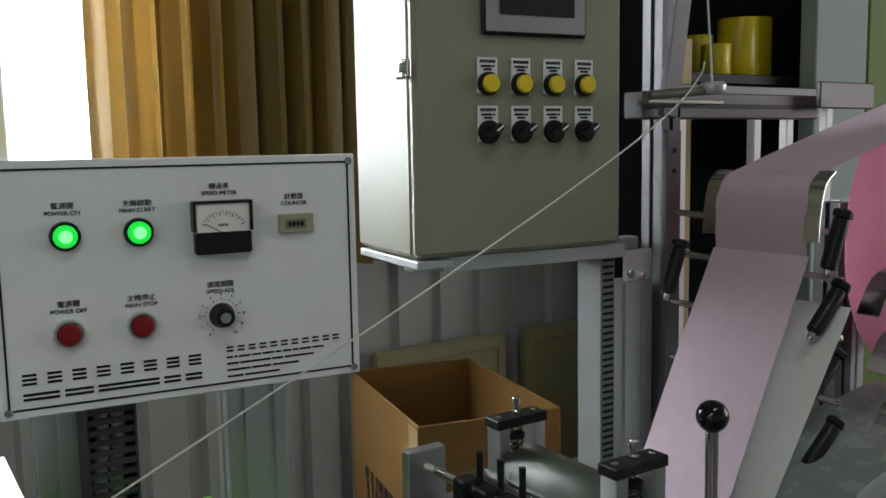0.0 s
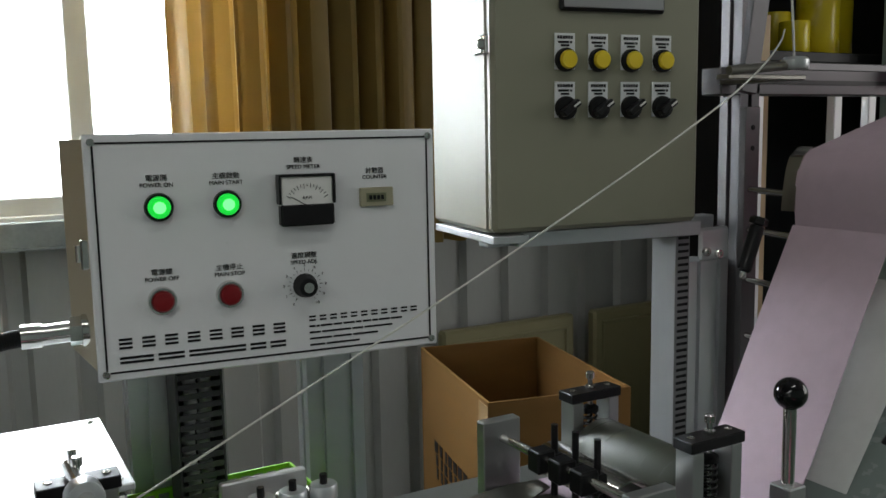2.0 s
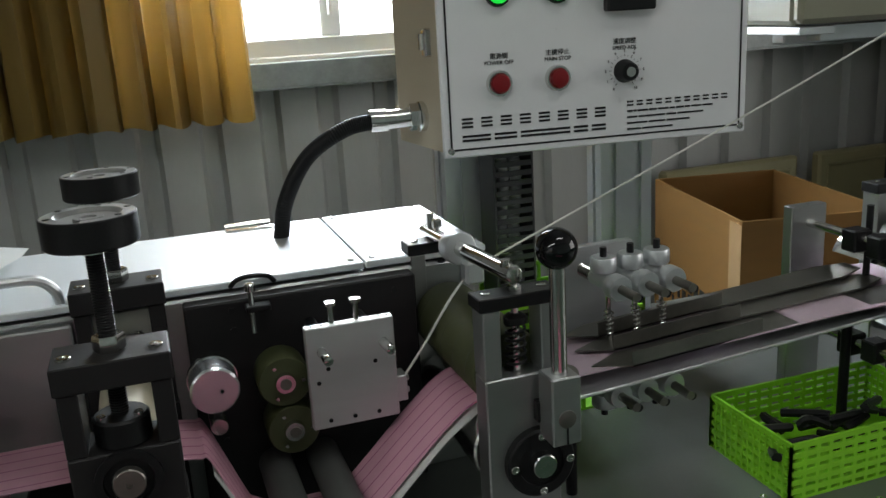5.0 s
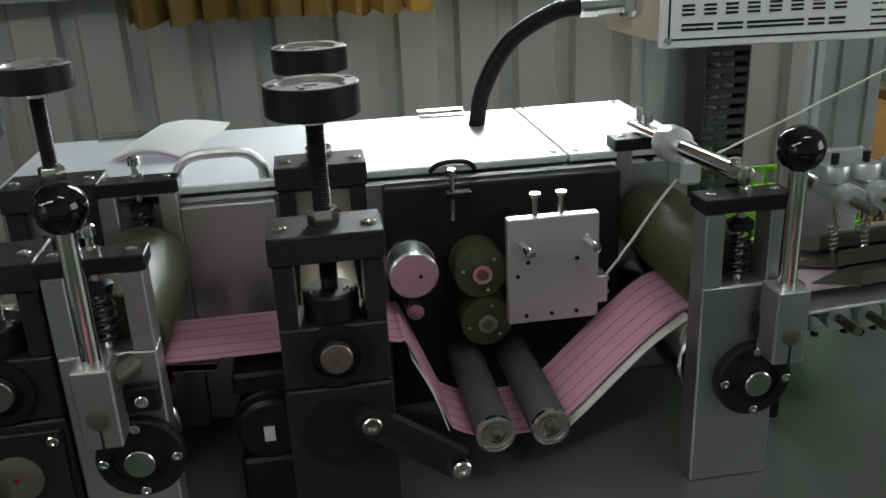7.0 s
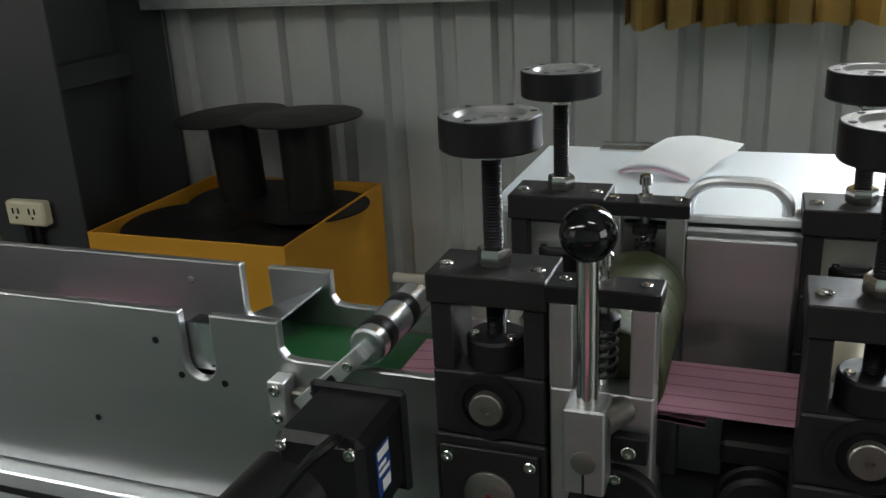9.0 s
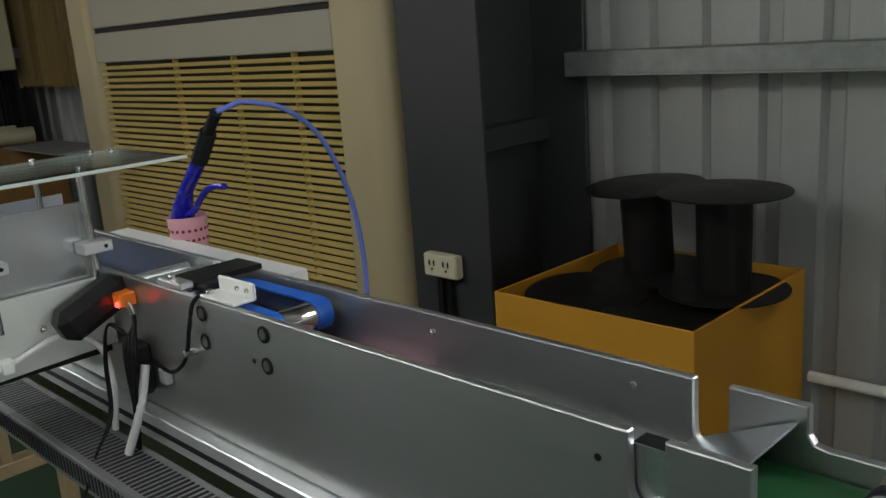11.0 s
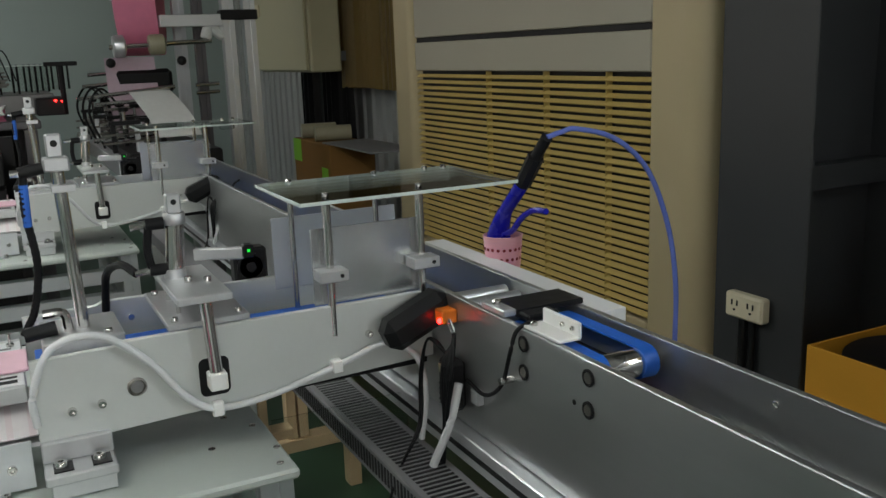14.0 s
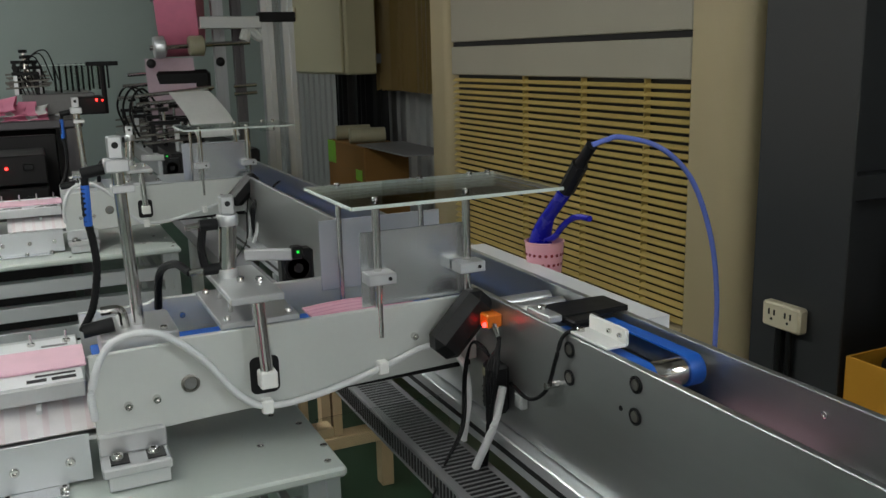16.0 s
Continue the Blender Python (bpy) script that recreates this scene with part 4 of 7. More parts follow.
# ---- cutting yokes with handwheels ----
def yoke(x, y, label, hubdisc):
    """Frame, screw, nut, handwheel and pressure cup; front face at y."""
    t = thing("pressure_yoke", label, "roller frame", (x, y, 0.81), "pressure yokes")
    cy = y + 0.026
    part("crossbar", box(B(), x - 0.043, x + 0.043, y, y + 0.052, 1.050, 1.072, 0.0012), DARK, t)
    for s in (-1, 1):
        a, b = sorted((x + s * 0.041, x + s * 0.026))
        part("leg", box(B(), a, b, y + 0.003, y + 0.049, 0.998, 1.0495, 0.001), DARK, t)
        part("screw", screw_head(B(), (x + s * 0.033, y + 0.018, 1.0715), (0, 0, 1), 0.0055, 0.003), STEEL, t)
    part("bearing_block", box(B(), x - 0.041, x + 0.041, y + 0.002, y + 0.05, 0.947, 0.9978, 0.0015), DARK, t)
    part("base_block", box(B(), x - 0.042, x + 0.042, y, y + 0.052, 0.81, 0.9465, 0.0015), DARK, t)
    part("screw_spindle", tube(B(), [(x, cy, 1.0 + 0.0011 * k) for k in range(142)], [0.0062, 0.0072], 12, soft=False), OXIDE, t)
    part("nut", lathe(B(), [(0.011, 0), (0.0122, 0.002), (0.0122, 0.011), (0.011, 0.013)], (x, cy, 1.0722), (0, 0, 1), 6), STEEL, t)
    part("neck", lathe(B(), [(0.010, 0), (0.010, 0.004), (0.0125, 0.006)], (x, cy, 1.149), (0, 0, 1), 20), STEEL, t)
    w = part("handwheel", lathe(B(), [(0.014, 0.0), (0.033, 0.0), (0.0345, 0.0015), (0.0345, 0.0218), (0.0338, 0.0226), (0.0334, 0.0226), (0.0334, 0.0180)], (x, cy, 1.1555), (0, 0, 1), 56), OXIDE, t)
    part("face", lathe(B(), [(0.0332, 0), (0.0332, 0.0048), (0.0245, 0.0048), (0.0222, 0.0012), (0.0110, 0.0012), (0.0105, 0.0024), (0.0060, 0.0024), (0.0055, 0.0010)], (x, cy, 1.1736), (0, 0, 1), 56), SATIN, w, "turned grey metal face with a shallow dish")
    for k in range(6):
        a = 1.05 * k + 0.3
        part("hole", lathe(B(), [(0.0025, 0), (0.0025, 0.0004)], (x + 0.029 * math.cos(a), cy + 0.029 * math.sin(a), 1.1789), (0, 0, 1), 8), BLACK, w)
    cup = part("pressure_cup", lathe(B(), [(0.0215, 0), (0.0215, 0.019), (0.0195, 0.021), (0.011, 0.021)], (x, cy, 0.999), (0, 0, 1), 32), OXIDE, t)
    each("screw", [((x + 0.016 * math.cos(2.1 * k + 3.6), cy + 0.016 * math.sin(2.1 * k + 3.6), 1.0195), (0, 0, 1), 0.0038, 0.003) for k in range(3)], STEEL, cup)
    part("hub_ring", lathe(B(), [(0.0255, 0), (0.0255, 0.004), (0.019, 0.004), (0.018, 0.001)], (x, y + 0.002, 0.974), (0, -1, 0), 32), OXIDE, t)
    part("shaft_end", lathe(B(), [(0.0125, 0), (0.0125, 0.006), (0.0115, 0.0072), (0.003, 0.0072), (0.0028, 0.005)], (x, y, 0.974), (0, -1, 0), 24), GUN, t)
    if hubdisc:
        part("cover_plate", box(B(), x - 0.037, x + 0.037, y - 0.004, y - 0.0003, 0.866, 0.940, 0.001), DARK, t)
        part("red_hub", lathe(B(), [(0.0195, 0), (0.0195, 0.002), (0.018, 0.003)], (x, y - 0.004, 0.903), (0, -1, 0), 32), GUN, t)
        part("red_dot", lathe(B(), [(0.0022, 0), (0.0022, 0.0004)], (x, y - 0.0072, 0.903), (0, -1, 0), 8), REDB, t)
        each("screw", [((x + sx * 0.031, y - 0.004, z), (0, -1, 0), 0.0045, 0.003) for sx in (-1, 1) for z in (0.874, 0.932)], STEEL, t)
    else:
        part("bore_ring", lathe(B(), [(0.031, 0), (0.031, 0.0015), (0.0265, 0.0015), (0.0262, 0.0005)], (x, y, 0.907), (0, -1, 0), 40), OXIDE, t)
        part("bore", lathe(B(), [(0.026, 0), (0.026, 0.0007)], (x, y, 0.907), (0, -1, 0), 40), BLACK, t)
    return t


yoke(-0.269, 0.65, "dark steel pressure frame with a black handwheel and open bore", False)
yoke(-0.514, 0.65, "dark steel pressure frame with a black handwheel and cover plate", True)
yoke(-0.267, 0.845, "dark steel pressure frame with a black handwheel at the back", False)
yoke(-0.51, 0.845, "dark steel pressure frame with a black handwheel at the back", False)
for x in (-0.269, -0.514):
    t = thing("anvil_roller", "steel embossing roller between two frames", "roller", (x, 0.77, 0.974))
    part("drum", lathe(B(), [(0.024, -0.07), (0.026, -0.066), (0.026, 0.066), (0.024, 0.07)], (0, 0, 0), (0, 1, 0), 40), mat("ivory_roller", (0.42, 0.38, 0.28), 0.4, 0.2) if x > -0.4 else STEEL, t, local=True)
    t = thing("anvil_roller", "steel lower roller between two frames", "roller", (x, 0.77, 0.918))
    part("drum", lathe(B(), [(0.024, -0.07), (0.026, -0.066), (0.026, 0.066), (0.024, 0.07)], (0, 0, 0), (0, 1, 0), 40), STEEL, t, local=True)

# arm that carries the dancer rollers
arm = thing("slotted_arm", "dark slotted swing arm bolted to the frame", "lever", (-0.25, 0.63, 0.92))
p, q = Vector((-0.247, 0.918)), Vector((-0.178, 0.868))
d = (q - p).normalized()
nrm = Vector((-d.y, d.x))
o = []
for c, s in ((p, 1), (q, -1)):
    for k in range(9):
        a = math.pi * k / 8
        o.append(c + 0.0125 * (math.cos(a) * nrm - s * math.sin(a) * d) * (1 if s == 1 else -1))
part("bar", prism(B(), [tuple(v) for v in o], 0.010, Matrix.Translation((0, 0.648, 0)) @ XZ), DARK, arm)
a0, a1 = p + 0.018 * d, q - 0.016 * d
o = [a0 + 0.003 * nrm, a0 - 0.003 * nrm, a1 - 0.003 * nrm, a1 + 0.003 * nrm]
part("slot", prism(B(), [tuple(v) for v in o], 0.0006, Matrix.Translation((0, 0.6376, 0)) @ XZ), BLACK, arm)
for c in (p, q):
    part("bolt", screw_head(B(), (c.x, 0.638, c.y), (0, -1, 0), 0.008, 0.006), STEEL, arm)

dancers = []
for x in (-0.140, -0.091):
    t = thing("dancer_roller", "dark grey roller with a bearing end", "roller", (x, 0.75, 0.865), "dancer rollers")
    part("tube", lathe(B(), [(0.0162, -0.064), (0.0172, -0.062), (0.0172, 0.09)], (0, 0, 0), (0, 1, 0), 32), mat("matte_roller", (0.10, 0.105, 0.10), 0.5, 0.3), t, local=True)
    e = part("end_ring", lathe(B(), [(0.0172, 0), (0.0172, 0.004), (0.0150, 0.0045), (0.0145, 0.002), (0.0115, 0.002), (0.011, 0.004), (0.0085, 0.004), (0.008, 0.002)], (0, -0.064, 0), (0, -1, 0), 32), STEEL, t, local=True)
    part("bolt", screw_head(B(), (0, -0.066, 0), (0, -1, 0), 0.005, 0.006), GUN, e, local=True)
    dancers.append(t)

# ---- nip units: posts with springs, roller and lever ----
def nip(x, y0, y1, w, zt, roller_r, roller_z, roller_mat, label, lever_x, lever_y, ball_z):
    """Two posts with sprung caps, the roller between them, and a ball lever on the front post."""
    t = thing("nip_stand", label, "roller stand", (x, (y0 + y1) / 2, 0.81), "sprung roller stands")
    for y, d in ((y0, 0.026), (y1, 0.026)):
        post = part("post", box(B(), x - w / 2, x + w / 2, y, y + d, 0.81, zt - 0.075, 0.0015), ALU, t)
        for s in (-1, 1):
            a, b = sorted((x + s * w / 2, x + s * (w / 2 - 0.016)))
            part("cheek", box(B(), a, b, y, y + d, zt - 0.0748, zt - 0.0125, 0.001), ALU, t)
        c = part("cap", box(B(), x - w / 2 - 0.003, x + w / 2 + 0.003, y - 0.001, y + d + 0.001, zt - 0.0122, zt, 0.001), OXIDE, t)
        s = B()
        rod(s, (x, y + d / 2, zt), (x, y + d / 2, zt + 0.014), 0.003, 10), rod(s, (x, y + d / 2, zt), (x, y + d / 2, zt + 0.004), 0.0065, 6)
        lathe(s, [(0.0055, 0), (0.0055, 0.007), (0.004, 0.0085), (0.0025, 0.0085)], (x, y + d / 2, zt + 0.013), (0, 0, 1), 14)
        part("cap_screw", s, STEEL, c)
        for sx in (-1, 1):
            part("screw", screw_head(B(), (x + sx * w * 0.38, y + d / 2, zt - 0.0005), (0, 0, 1), 0.0042, 0.002), STEEL, c)
        part("spring_top", lathe(B(), [(0.0105, 0), (0.0105, 0.006), (0.006, 0.009)], (x, y + d / 2, zt - 0.030), (0, 0, 1), 20), OXIDE, t)
        part("spring", spring(B(), (x, y + d / 2, zt - 0.070), (x, y + d / 2, zt - 0.030), 0.0085, 5.5, 0.0014), OXIDE, t)
        part("spring_rod", rod(B(), (x, y + d / 2, zt - 0.074), (x, y + d / 2, zt - 0.012), 0.0035, 10), STEEL, t)
    bf = part("flange_bearing", lathe(B(), [(0.033, 0), (0.033, 0.008), (0.031, 0.0095), (0.022, 0.0095), (0.0215, 0.007)], (x + 0.012, y0, 0.910), (0, -1, 0), 40), OXIDE, t)
    part("shaft_end", lathe(B(), [(0.0115, 0), (0.0115, 0.016), (0.0105, 0.017)], (x + 0.012, y0, 0.910), (0, -1, 0), 24), STEEL, bf)
    each("screw", [((x + 0.012 + 0.027 * math.cos(math.pi / 2 * k), y0 - 0.0095, 0.910 + 0.027 * math.sin(math.pi / 2 * k)), (0, -1, 0), 0.004, 0.0025) for k in range(4)], STEEL, bf)
    part("side_block", box(B(), x + w / 2 - 0.026, x + w / 2 - 0.002, y0 - 0.010, y0 - 0.0003, 0.950, 0.970, 0.001), OXIDE, t)
    part("side_screw", screw_head(B(), (x + w / 2 - 0.014, y0 - 0.0102, 0.960), (0, -1, 0), 0.005, 0.003), STEEL, t)
    lv = part("lever_block", box(B(), lever_x - 0.0138, lever_x + 0.0138, lever_y - 0.014, lever_y + 0.014, 0.937, 1.0, 0.0015), ALU, t)
    part("slit", box(B(), lever_x - 0.0008, lever_x + 0.0008, lever_y - 0.0146, lever_y - 0.0141, 0.9375, 0.957, 0), BLACK, lv)
    part("pivot", lathe(B(), [(0.0082, 0), (0.0082, 0.0012), (0.007, 0.0016)], (lever_x, lever_y - 0.014, 0.962), (0, -1, 0), 20), GUN, lv)
    part("pivot_shaft", rod(B(), (lever_x + 0.008, lever_y, 0.985), (lever_x + 0.02, y0 + 0.002, 0.985), 0.010, 16), GUN, lv)
    part("rod", rod(B(), (lever_x, lever_y, 1.0), (lever_x, lever_y, ball_z), 0.0072, 20), STEEL, lv)
    part("ball", ball(B(), (lever_x, lever_y, ball_z), 0.0180, 32), GLOSS, lv, "glossy black ball knob")
    r = thing("rubber_roller", "rubber covered pull roller between two posts", "roller", (x, (y0 + 0.026 + y1) / 2, roller_z), "pull rollers")
    L = (y1 - y0 - 0.026) / 2 - 0.004
    part("drum", lathe(B(), [(roller_r * 0.6, -L), (roller_r - 0.002, -L), (roller_r, -L + 0.003), (roller_r, L - 0.003), (roller_r - 0.002, L), (roller_r * 0.6, L)], (0, 0, 0), (0, 1, 0), 56), roller_mat, r, local=True)
    g = B()
    for k in range(5):
        yy = -L + (k + 0.5) * 2 * L / 5
        lathe(g, [(roller_r + 0.0002, -0.0006), (roller_r + 0.0003, 0), (roller_r + 0.0002, 0.0006)], (0, yy, 0), (0, 1, 0.18), 56)
    part("groove", g, GREYROLL, r, local=True)
    r2 = thing("steel_roller", "lower steel roller under the rubber roller", "roller", (x, (y0 + 0.026 + y1) / 2, 0.910), "pull rollers")
    part("drum", lathe(B(), [(0.036, -L), (0.038, -L + 0.002), (0.038, L - 0.002), (0.036, L)], (0, 0, 0), (0, 1, 0), 48), STEEL, r2, local=True)
    return r, r2


spin = []
spin += nip(-0.4345, 0.65, 0.845, 0.070, 1.0705, 0.039, 0.992, OLIVE, "aluminium roller stand with sprung caps and a ball lever", -0.4395, 0.630, 1.115)
spin += nip(0.062, 0.655, 0.86, 0.070, 1.069, 0.037, 0.988, OLIVE, "aluminium roller stand with sprung caps and a ball lever", 0.087, 0.634, 1.111)
spin += nip(0.660, 0.63, 0.83, 0.072, 1.069, 0.040, 0.995, GREYROLL, "aluminium roller stand with a wide grey roller", 0.757, 0.620, 1.103)

# cord guide rod on the right stand
cg = thing("cord_guide", "bright steel rod with a cord guide ring", "cord guide", (0.08, 0.8, 1.07))
part("rod", rod(B(), (0.058, 0.905, 1.071), (0.062, 0.665, 1.083), 0.0078, 20, bev=0.001), STEEL, cg)
part("collar", rod(B(), (0.0595, 0.815, 1.0755), (0.060, 0.793, 1.0765), 0.017, 24, bev=0.002), ANOD, cg)
part("guide_foot", box(B(), 0.058, 0.078, 0.776, 0.794, 1.042, 1.066, 0.003), ANOD, cg)
for y in (0.89, 0.68):
    s = rod(B(), (0.06, y, 1.08), (0.06, y, 1.094), 0.0045, 12)
    part("set_screw", s, STEEL, cg)
part("mount", box(B(), 0.03, 0.10, 0.868, 0.90, 1.046, 1.060, 0.001), OXIDE, cg)

# ---- webs ----
wb = thing("pleated_web", "pink pleated nonwoven web running through the rollers", "nonwoven web", (0, 0.765, 0.95))
part("flat_run", sheet(B(), [(-0.535, 0.765, 0.9465), (-0.5, 0.765, 0.9465), (-0.3, 0.765, 0.9465), (-0.235, 0.765, 0.9465)], 0.083, 0.0012, 4), PINKWEB, wb)
part("drop_run", sheet(B(), [(-0.236, 0.765, 0.9465), (-0.215, 0.765, 0.943), (-0.205, 0.765, 0.936), (-0.1765, 0.752, 0.868), (-0.172, 0.75, 0.860)], 0.083, 0.0012, 6), PINKWEB, wb)
part("loop_run", sheet(B(), [(-0.172, 0.75, 0.860), (-0.160, 0.75, 0.853), (-0.140, 0.75, 0.8468), (-0.115, 0.75, 0.8465), (-0.091, 0.75, 0.8468), (-0.078, 0.75, 0.852)], 0.083, 0.0012, 6), PINKWEB, wb)
part("rise_run", sheet(B(), [(-0.078, 0.75, 0.852), (-0.06, 0.75, 0.868), (0.0, 0.755, 0.922), (0.038, 0.757, 0.948), (0.08, 0.758, 0.951)], 0.087, 0.0012, 6), PINKWEB, wb)
part("wide_run", sheet(B(), [(0.08, 0.758, 0.951), (0.3, 0.757, 0.963), (0.5, 0.757, 0.975), (0.62, 0.757, 0.968)], [0.087 + 0.0029 * k for k in range(25)], 0.0012, 8), PINKFLAT, wb)
part("under_sheet", sheet(B(), [(-0.205, 0.762, 0.929), (-0.19, 0.752, 0.90), (-0.1775, 0.748, 0.862)], 0.094, 0.001, 6), WHITEWEB, wb)
part("under_rise", sheet(B(), [(-0.076, 0.748, 0.848), (-0.055, 0.748, 0.866), (0.004, 0.753, 0.9185), (0.042, 0.755, 0.944)], 0.098, 0.001, 6), WHITEWEB, wb)

# ---- folding station between the two right stands ----
fs = thing("folding_table", "aluminium folding table under the web", "machine plate", (0.33, 0.76, 0.81))
part("bed", box(B(), -0.235, 0.235, -0.062, 0.062, -0.0035, 0.0, 0.001, pose(0.335, 0.757, 0.952, 0, -3.2, 0)), ALUX, fs)
for x, y in ((0.15, 0.74), (0.5, 0.74)):
    part("strut", rod(B(), (x, y, 0.81), (x, y, 0.945 + 0.05 * (x - 0.15)), 0.006, 12), OXIDE, fs)
fp = thing("folding_plates", "worn dark steel folding blades over the pink web", "folding plates", (0.35, 0.76, 0.97))
for k, (y0, w) in enumerate(((0.722, 0.041), (0.757, 0.037), (0.790, 0.040))):
    m = pose(0.355, y0, 0.966 + 0.004 * k, 0, -3.2, 0)
    o = [(-0.19, 0.0), (-0.155, -w * 0.5), (-0.02, -w * 0.5), (0.16, -w * 0.62), (0.196, -w * 0.3), (0.196, w * 0.3), (0.16, w * 0.55), (-0.02, w * 0.45), (-0.155, w * 0.4)]
    b = B()
    prism(b, o, 0.0018, m)
    part("blade", b, GUN, fp)
    b = B()
    prism(b, [(-0.155, -w * 0.5), (-0.02, -w * 0.5), (0.0, -w * 0.5 + 0.0015), (-0.155, -w * 0.5 + 0.0015)], 0.016, m)
    part("blade_edge", b, GUN, fp)

ks = thing("clamp_bank", "row of aluminium cross clamps on sprung rods", "clamp bank", (0.25, 0.80, 0.95))
part("back_plate", box(B(), 0.188, 0.278, 0.832, 0.842, 0.935, 1.048, 0.0015), ALUX, ks)


def clamp_row(zc, up):
    for k in range(3):
        x = 0.213 + 0.032 * k
        part("slide_rod", rod(B(), (x, 0.832, zc), (x, 0.715, zc), 0.0048, 12), GUN, ks)
        s = B()
        spring(s, (x, 0.83, zc), (x, 0.80, zc), 0.0068, 7, 0.0012)
        part("spring", s, STEEL, ks)
        part("collar", lathe(B(), [(0.0125, 0), (0.0135, 0.002), (0.0135, 0.015), (0.0125, 0.017)], (x, 0.762, zc), (0, -1, 0), 24), ANOD, ks)
        part("barrel", rod(B(), (x, 0.80, zc), (x, 0.762, zc), 0.009, 16), ANOD, ks)
        c = part("thumb_wheel", lathe(B(), [(0.0128, 0), (0.0138, 0.002), (0.0138, 0.014), (0.0128, 0.016)], (x, 0.782, zc + up * 0.010), (0, 0, up), 24), ANOD, ks)
        part("stud", rod(B(), (x, 0.782, zc + up * 0.026), (x, 0.782, zc + up * 0.036), 0.0038, 10), BLACK, c)
        part("handle_pin", rod(B(), (x + 0.001, 0.745, zc), (x + 0.004, 0.716, zc - 0.002), 0.004, 10), BLACK, ks)
        e = B()
        rod(e, (x, 0.772, zc), (x, 0.772, zc - up * 0.062), 0.0026, 10), spring(e, (x, 0.772, zc - up * 0.03), (x, 0.772, zc - up * 0.055), 0.0048, 5, 0.001)
        part("plunger", e, STEEL, ks)


clamp_row(1.023, 1)
clamp_row(0.905, -1)

# posts with the cross rod and black clips
cr = thing("cross_rod_stand", "two aluminium posts holding a steel cross rod", "rod stand", (0.54, 0.72, 0.81))
part("post", box(B(), 0.494, 0.545, 0.83, 0.846, 0.81, 1.056, 0.0012), ALU, cr)
part("post", box(B(), 0.523, 0.58, 0.608, 0.624, 0.81, 1.040, 0.0012), ALU, cr)
part("rod", rod(B(), (0.519, 0.835, 1.035), (0.551, 0.612, 1.020), 0.0052, 16), STEEL, cr)
part("bolt", screw_head(B(), (0.551, 0.608, 1.020), (0, -1, 0), 0.0055, 0.006), STEEL, cr)
for k in range(3):
    yy = 0.765 - 0.032 * k
    xx = 0.529 + 0.0045 * k
    b = box(B(), xx - 0.012, xx + 0.012, yy - 0.011, yy + 0.011, 1.014 - 0.002 * k, 1.040 - 0.002 * k, 0.002)
    box(b, xx + 0.012, xx + 0.026, yy - 0.009, yy + 0.009, 1.010 - 0.002 * k, 1.032 - 0.002 * k, 0.002)
    c = part("clip", b, BLACK, cr)
    part("pin", rod(B(), (xx + 0.018, yy, 1.065), (xx + 0.018, yy, 0.975), 0.004, 12), BLACK, c)
part("lower_rod", rod(B(), (0.519, 0.835, 0.91), (0.551, 0.612, 0.895), 0.0052, 16), STEEL, cr)
for k in range(3):
    yy = 0.765 - 0.032 * k
    b = box(B(), 0.52 + 0.0045 * k, 0.545 + 0.0045 * k, yy - 0.011, yy + 0.011, 0.888, 0.914, 0.002)
    part("lower_clip", b, BLACK, cr)
bd = thing("bright_reflector", "curved bright steel guide behind the rod", "guide plate", (0.6, 0.80, 0.9))
b = B()
for k in range(12):
    a0, a1 = math.pi * (0.15 + 0.75 * k / 12), math.pi * (0.15 + 0.75 * (k + 1) / 12)
    v = [b.verts.new((0.585 + 0.035 * math.cos(a), y, 0.985 + 0.035 * math.sin(a))) for a in (a0, a1) for y in (0.68, 0.825)]
    b.faces.new((v[0], v[1], v[3], v[2]))
bmesh.ops.remove_doubles(b, verts=b.verts, dist=1e-5)
bmesh.ops.solidify(b, geom=b.faces[:], thickness=0.002)
part("curved_sheet", b, STEEL, bd)


def basket(cx, cy, z, w, d, h, label):
    t = thing("plastic_basket", label, "basket", (cx, cy, z))
    b = B()
    n = 14
    for s, (ax, ln) in enumerate(((0, w), (0, w), (1, d), (1, d))):
        sg = -1 if s % 2 == 0 else 1
        for k in range(n + 1):
            u = -ln / 2 + ln * k / n
            p = (cx + u, cy + sg * d / 2) if ax == 0 else (cx + sg * w / 2, cy + u)
            box(b, p[0] - 0.0022, p[0] + 0.0022, p[1] - 0.0015, p[1] + 0.0015, z, z + h, 0)
        for k in range(7):
            zz = z + h * k / 6
            if ax == 0:
                box(b, cx - w / 2, cx + w / 2, cy + sg * d / 2 - 0.0016, cy + sg * d / 2 + 0.0016, zz - 0.003, zz + 0.003, 0)
            else:
                box(b, cx + sg * w / 2 - 0.0016, cx + sg * w / 2 + 0.0016, cy - d / 2, cy + d / 2, zz - 0.003, zz + 0.003, 0)
    box(b, cx - w / 2, cx + w / 2, cy - d / 2, cy + d / 2, z, z + 0.002, 0)
    part("mesh", b, GREENP, t)
    return t


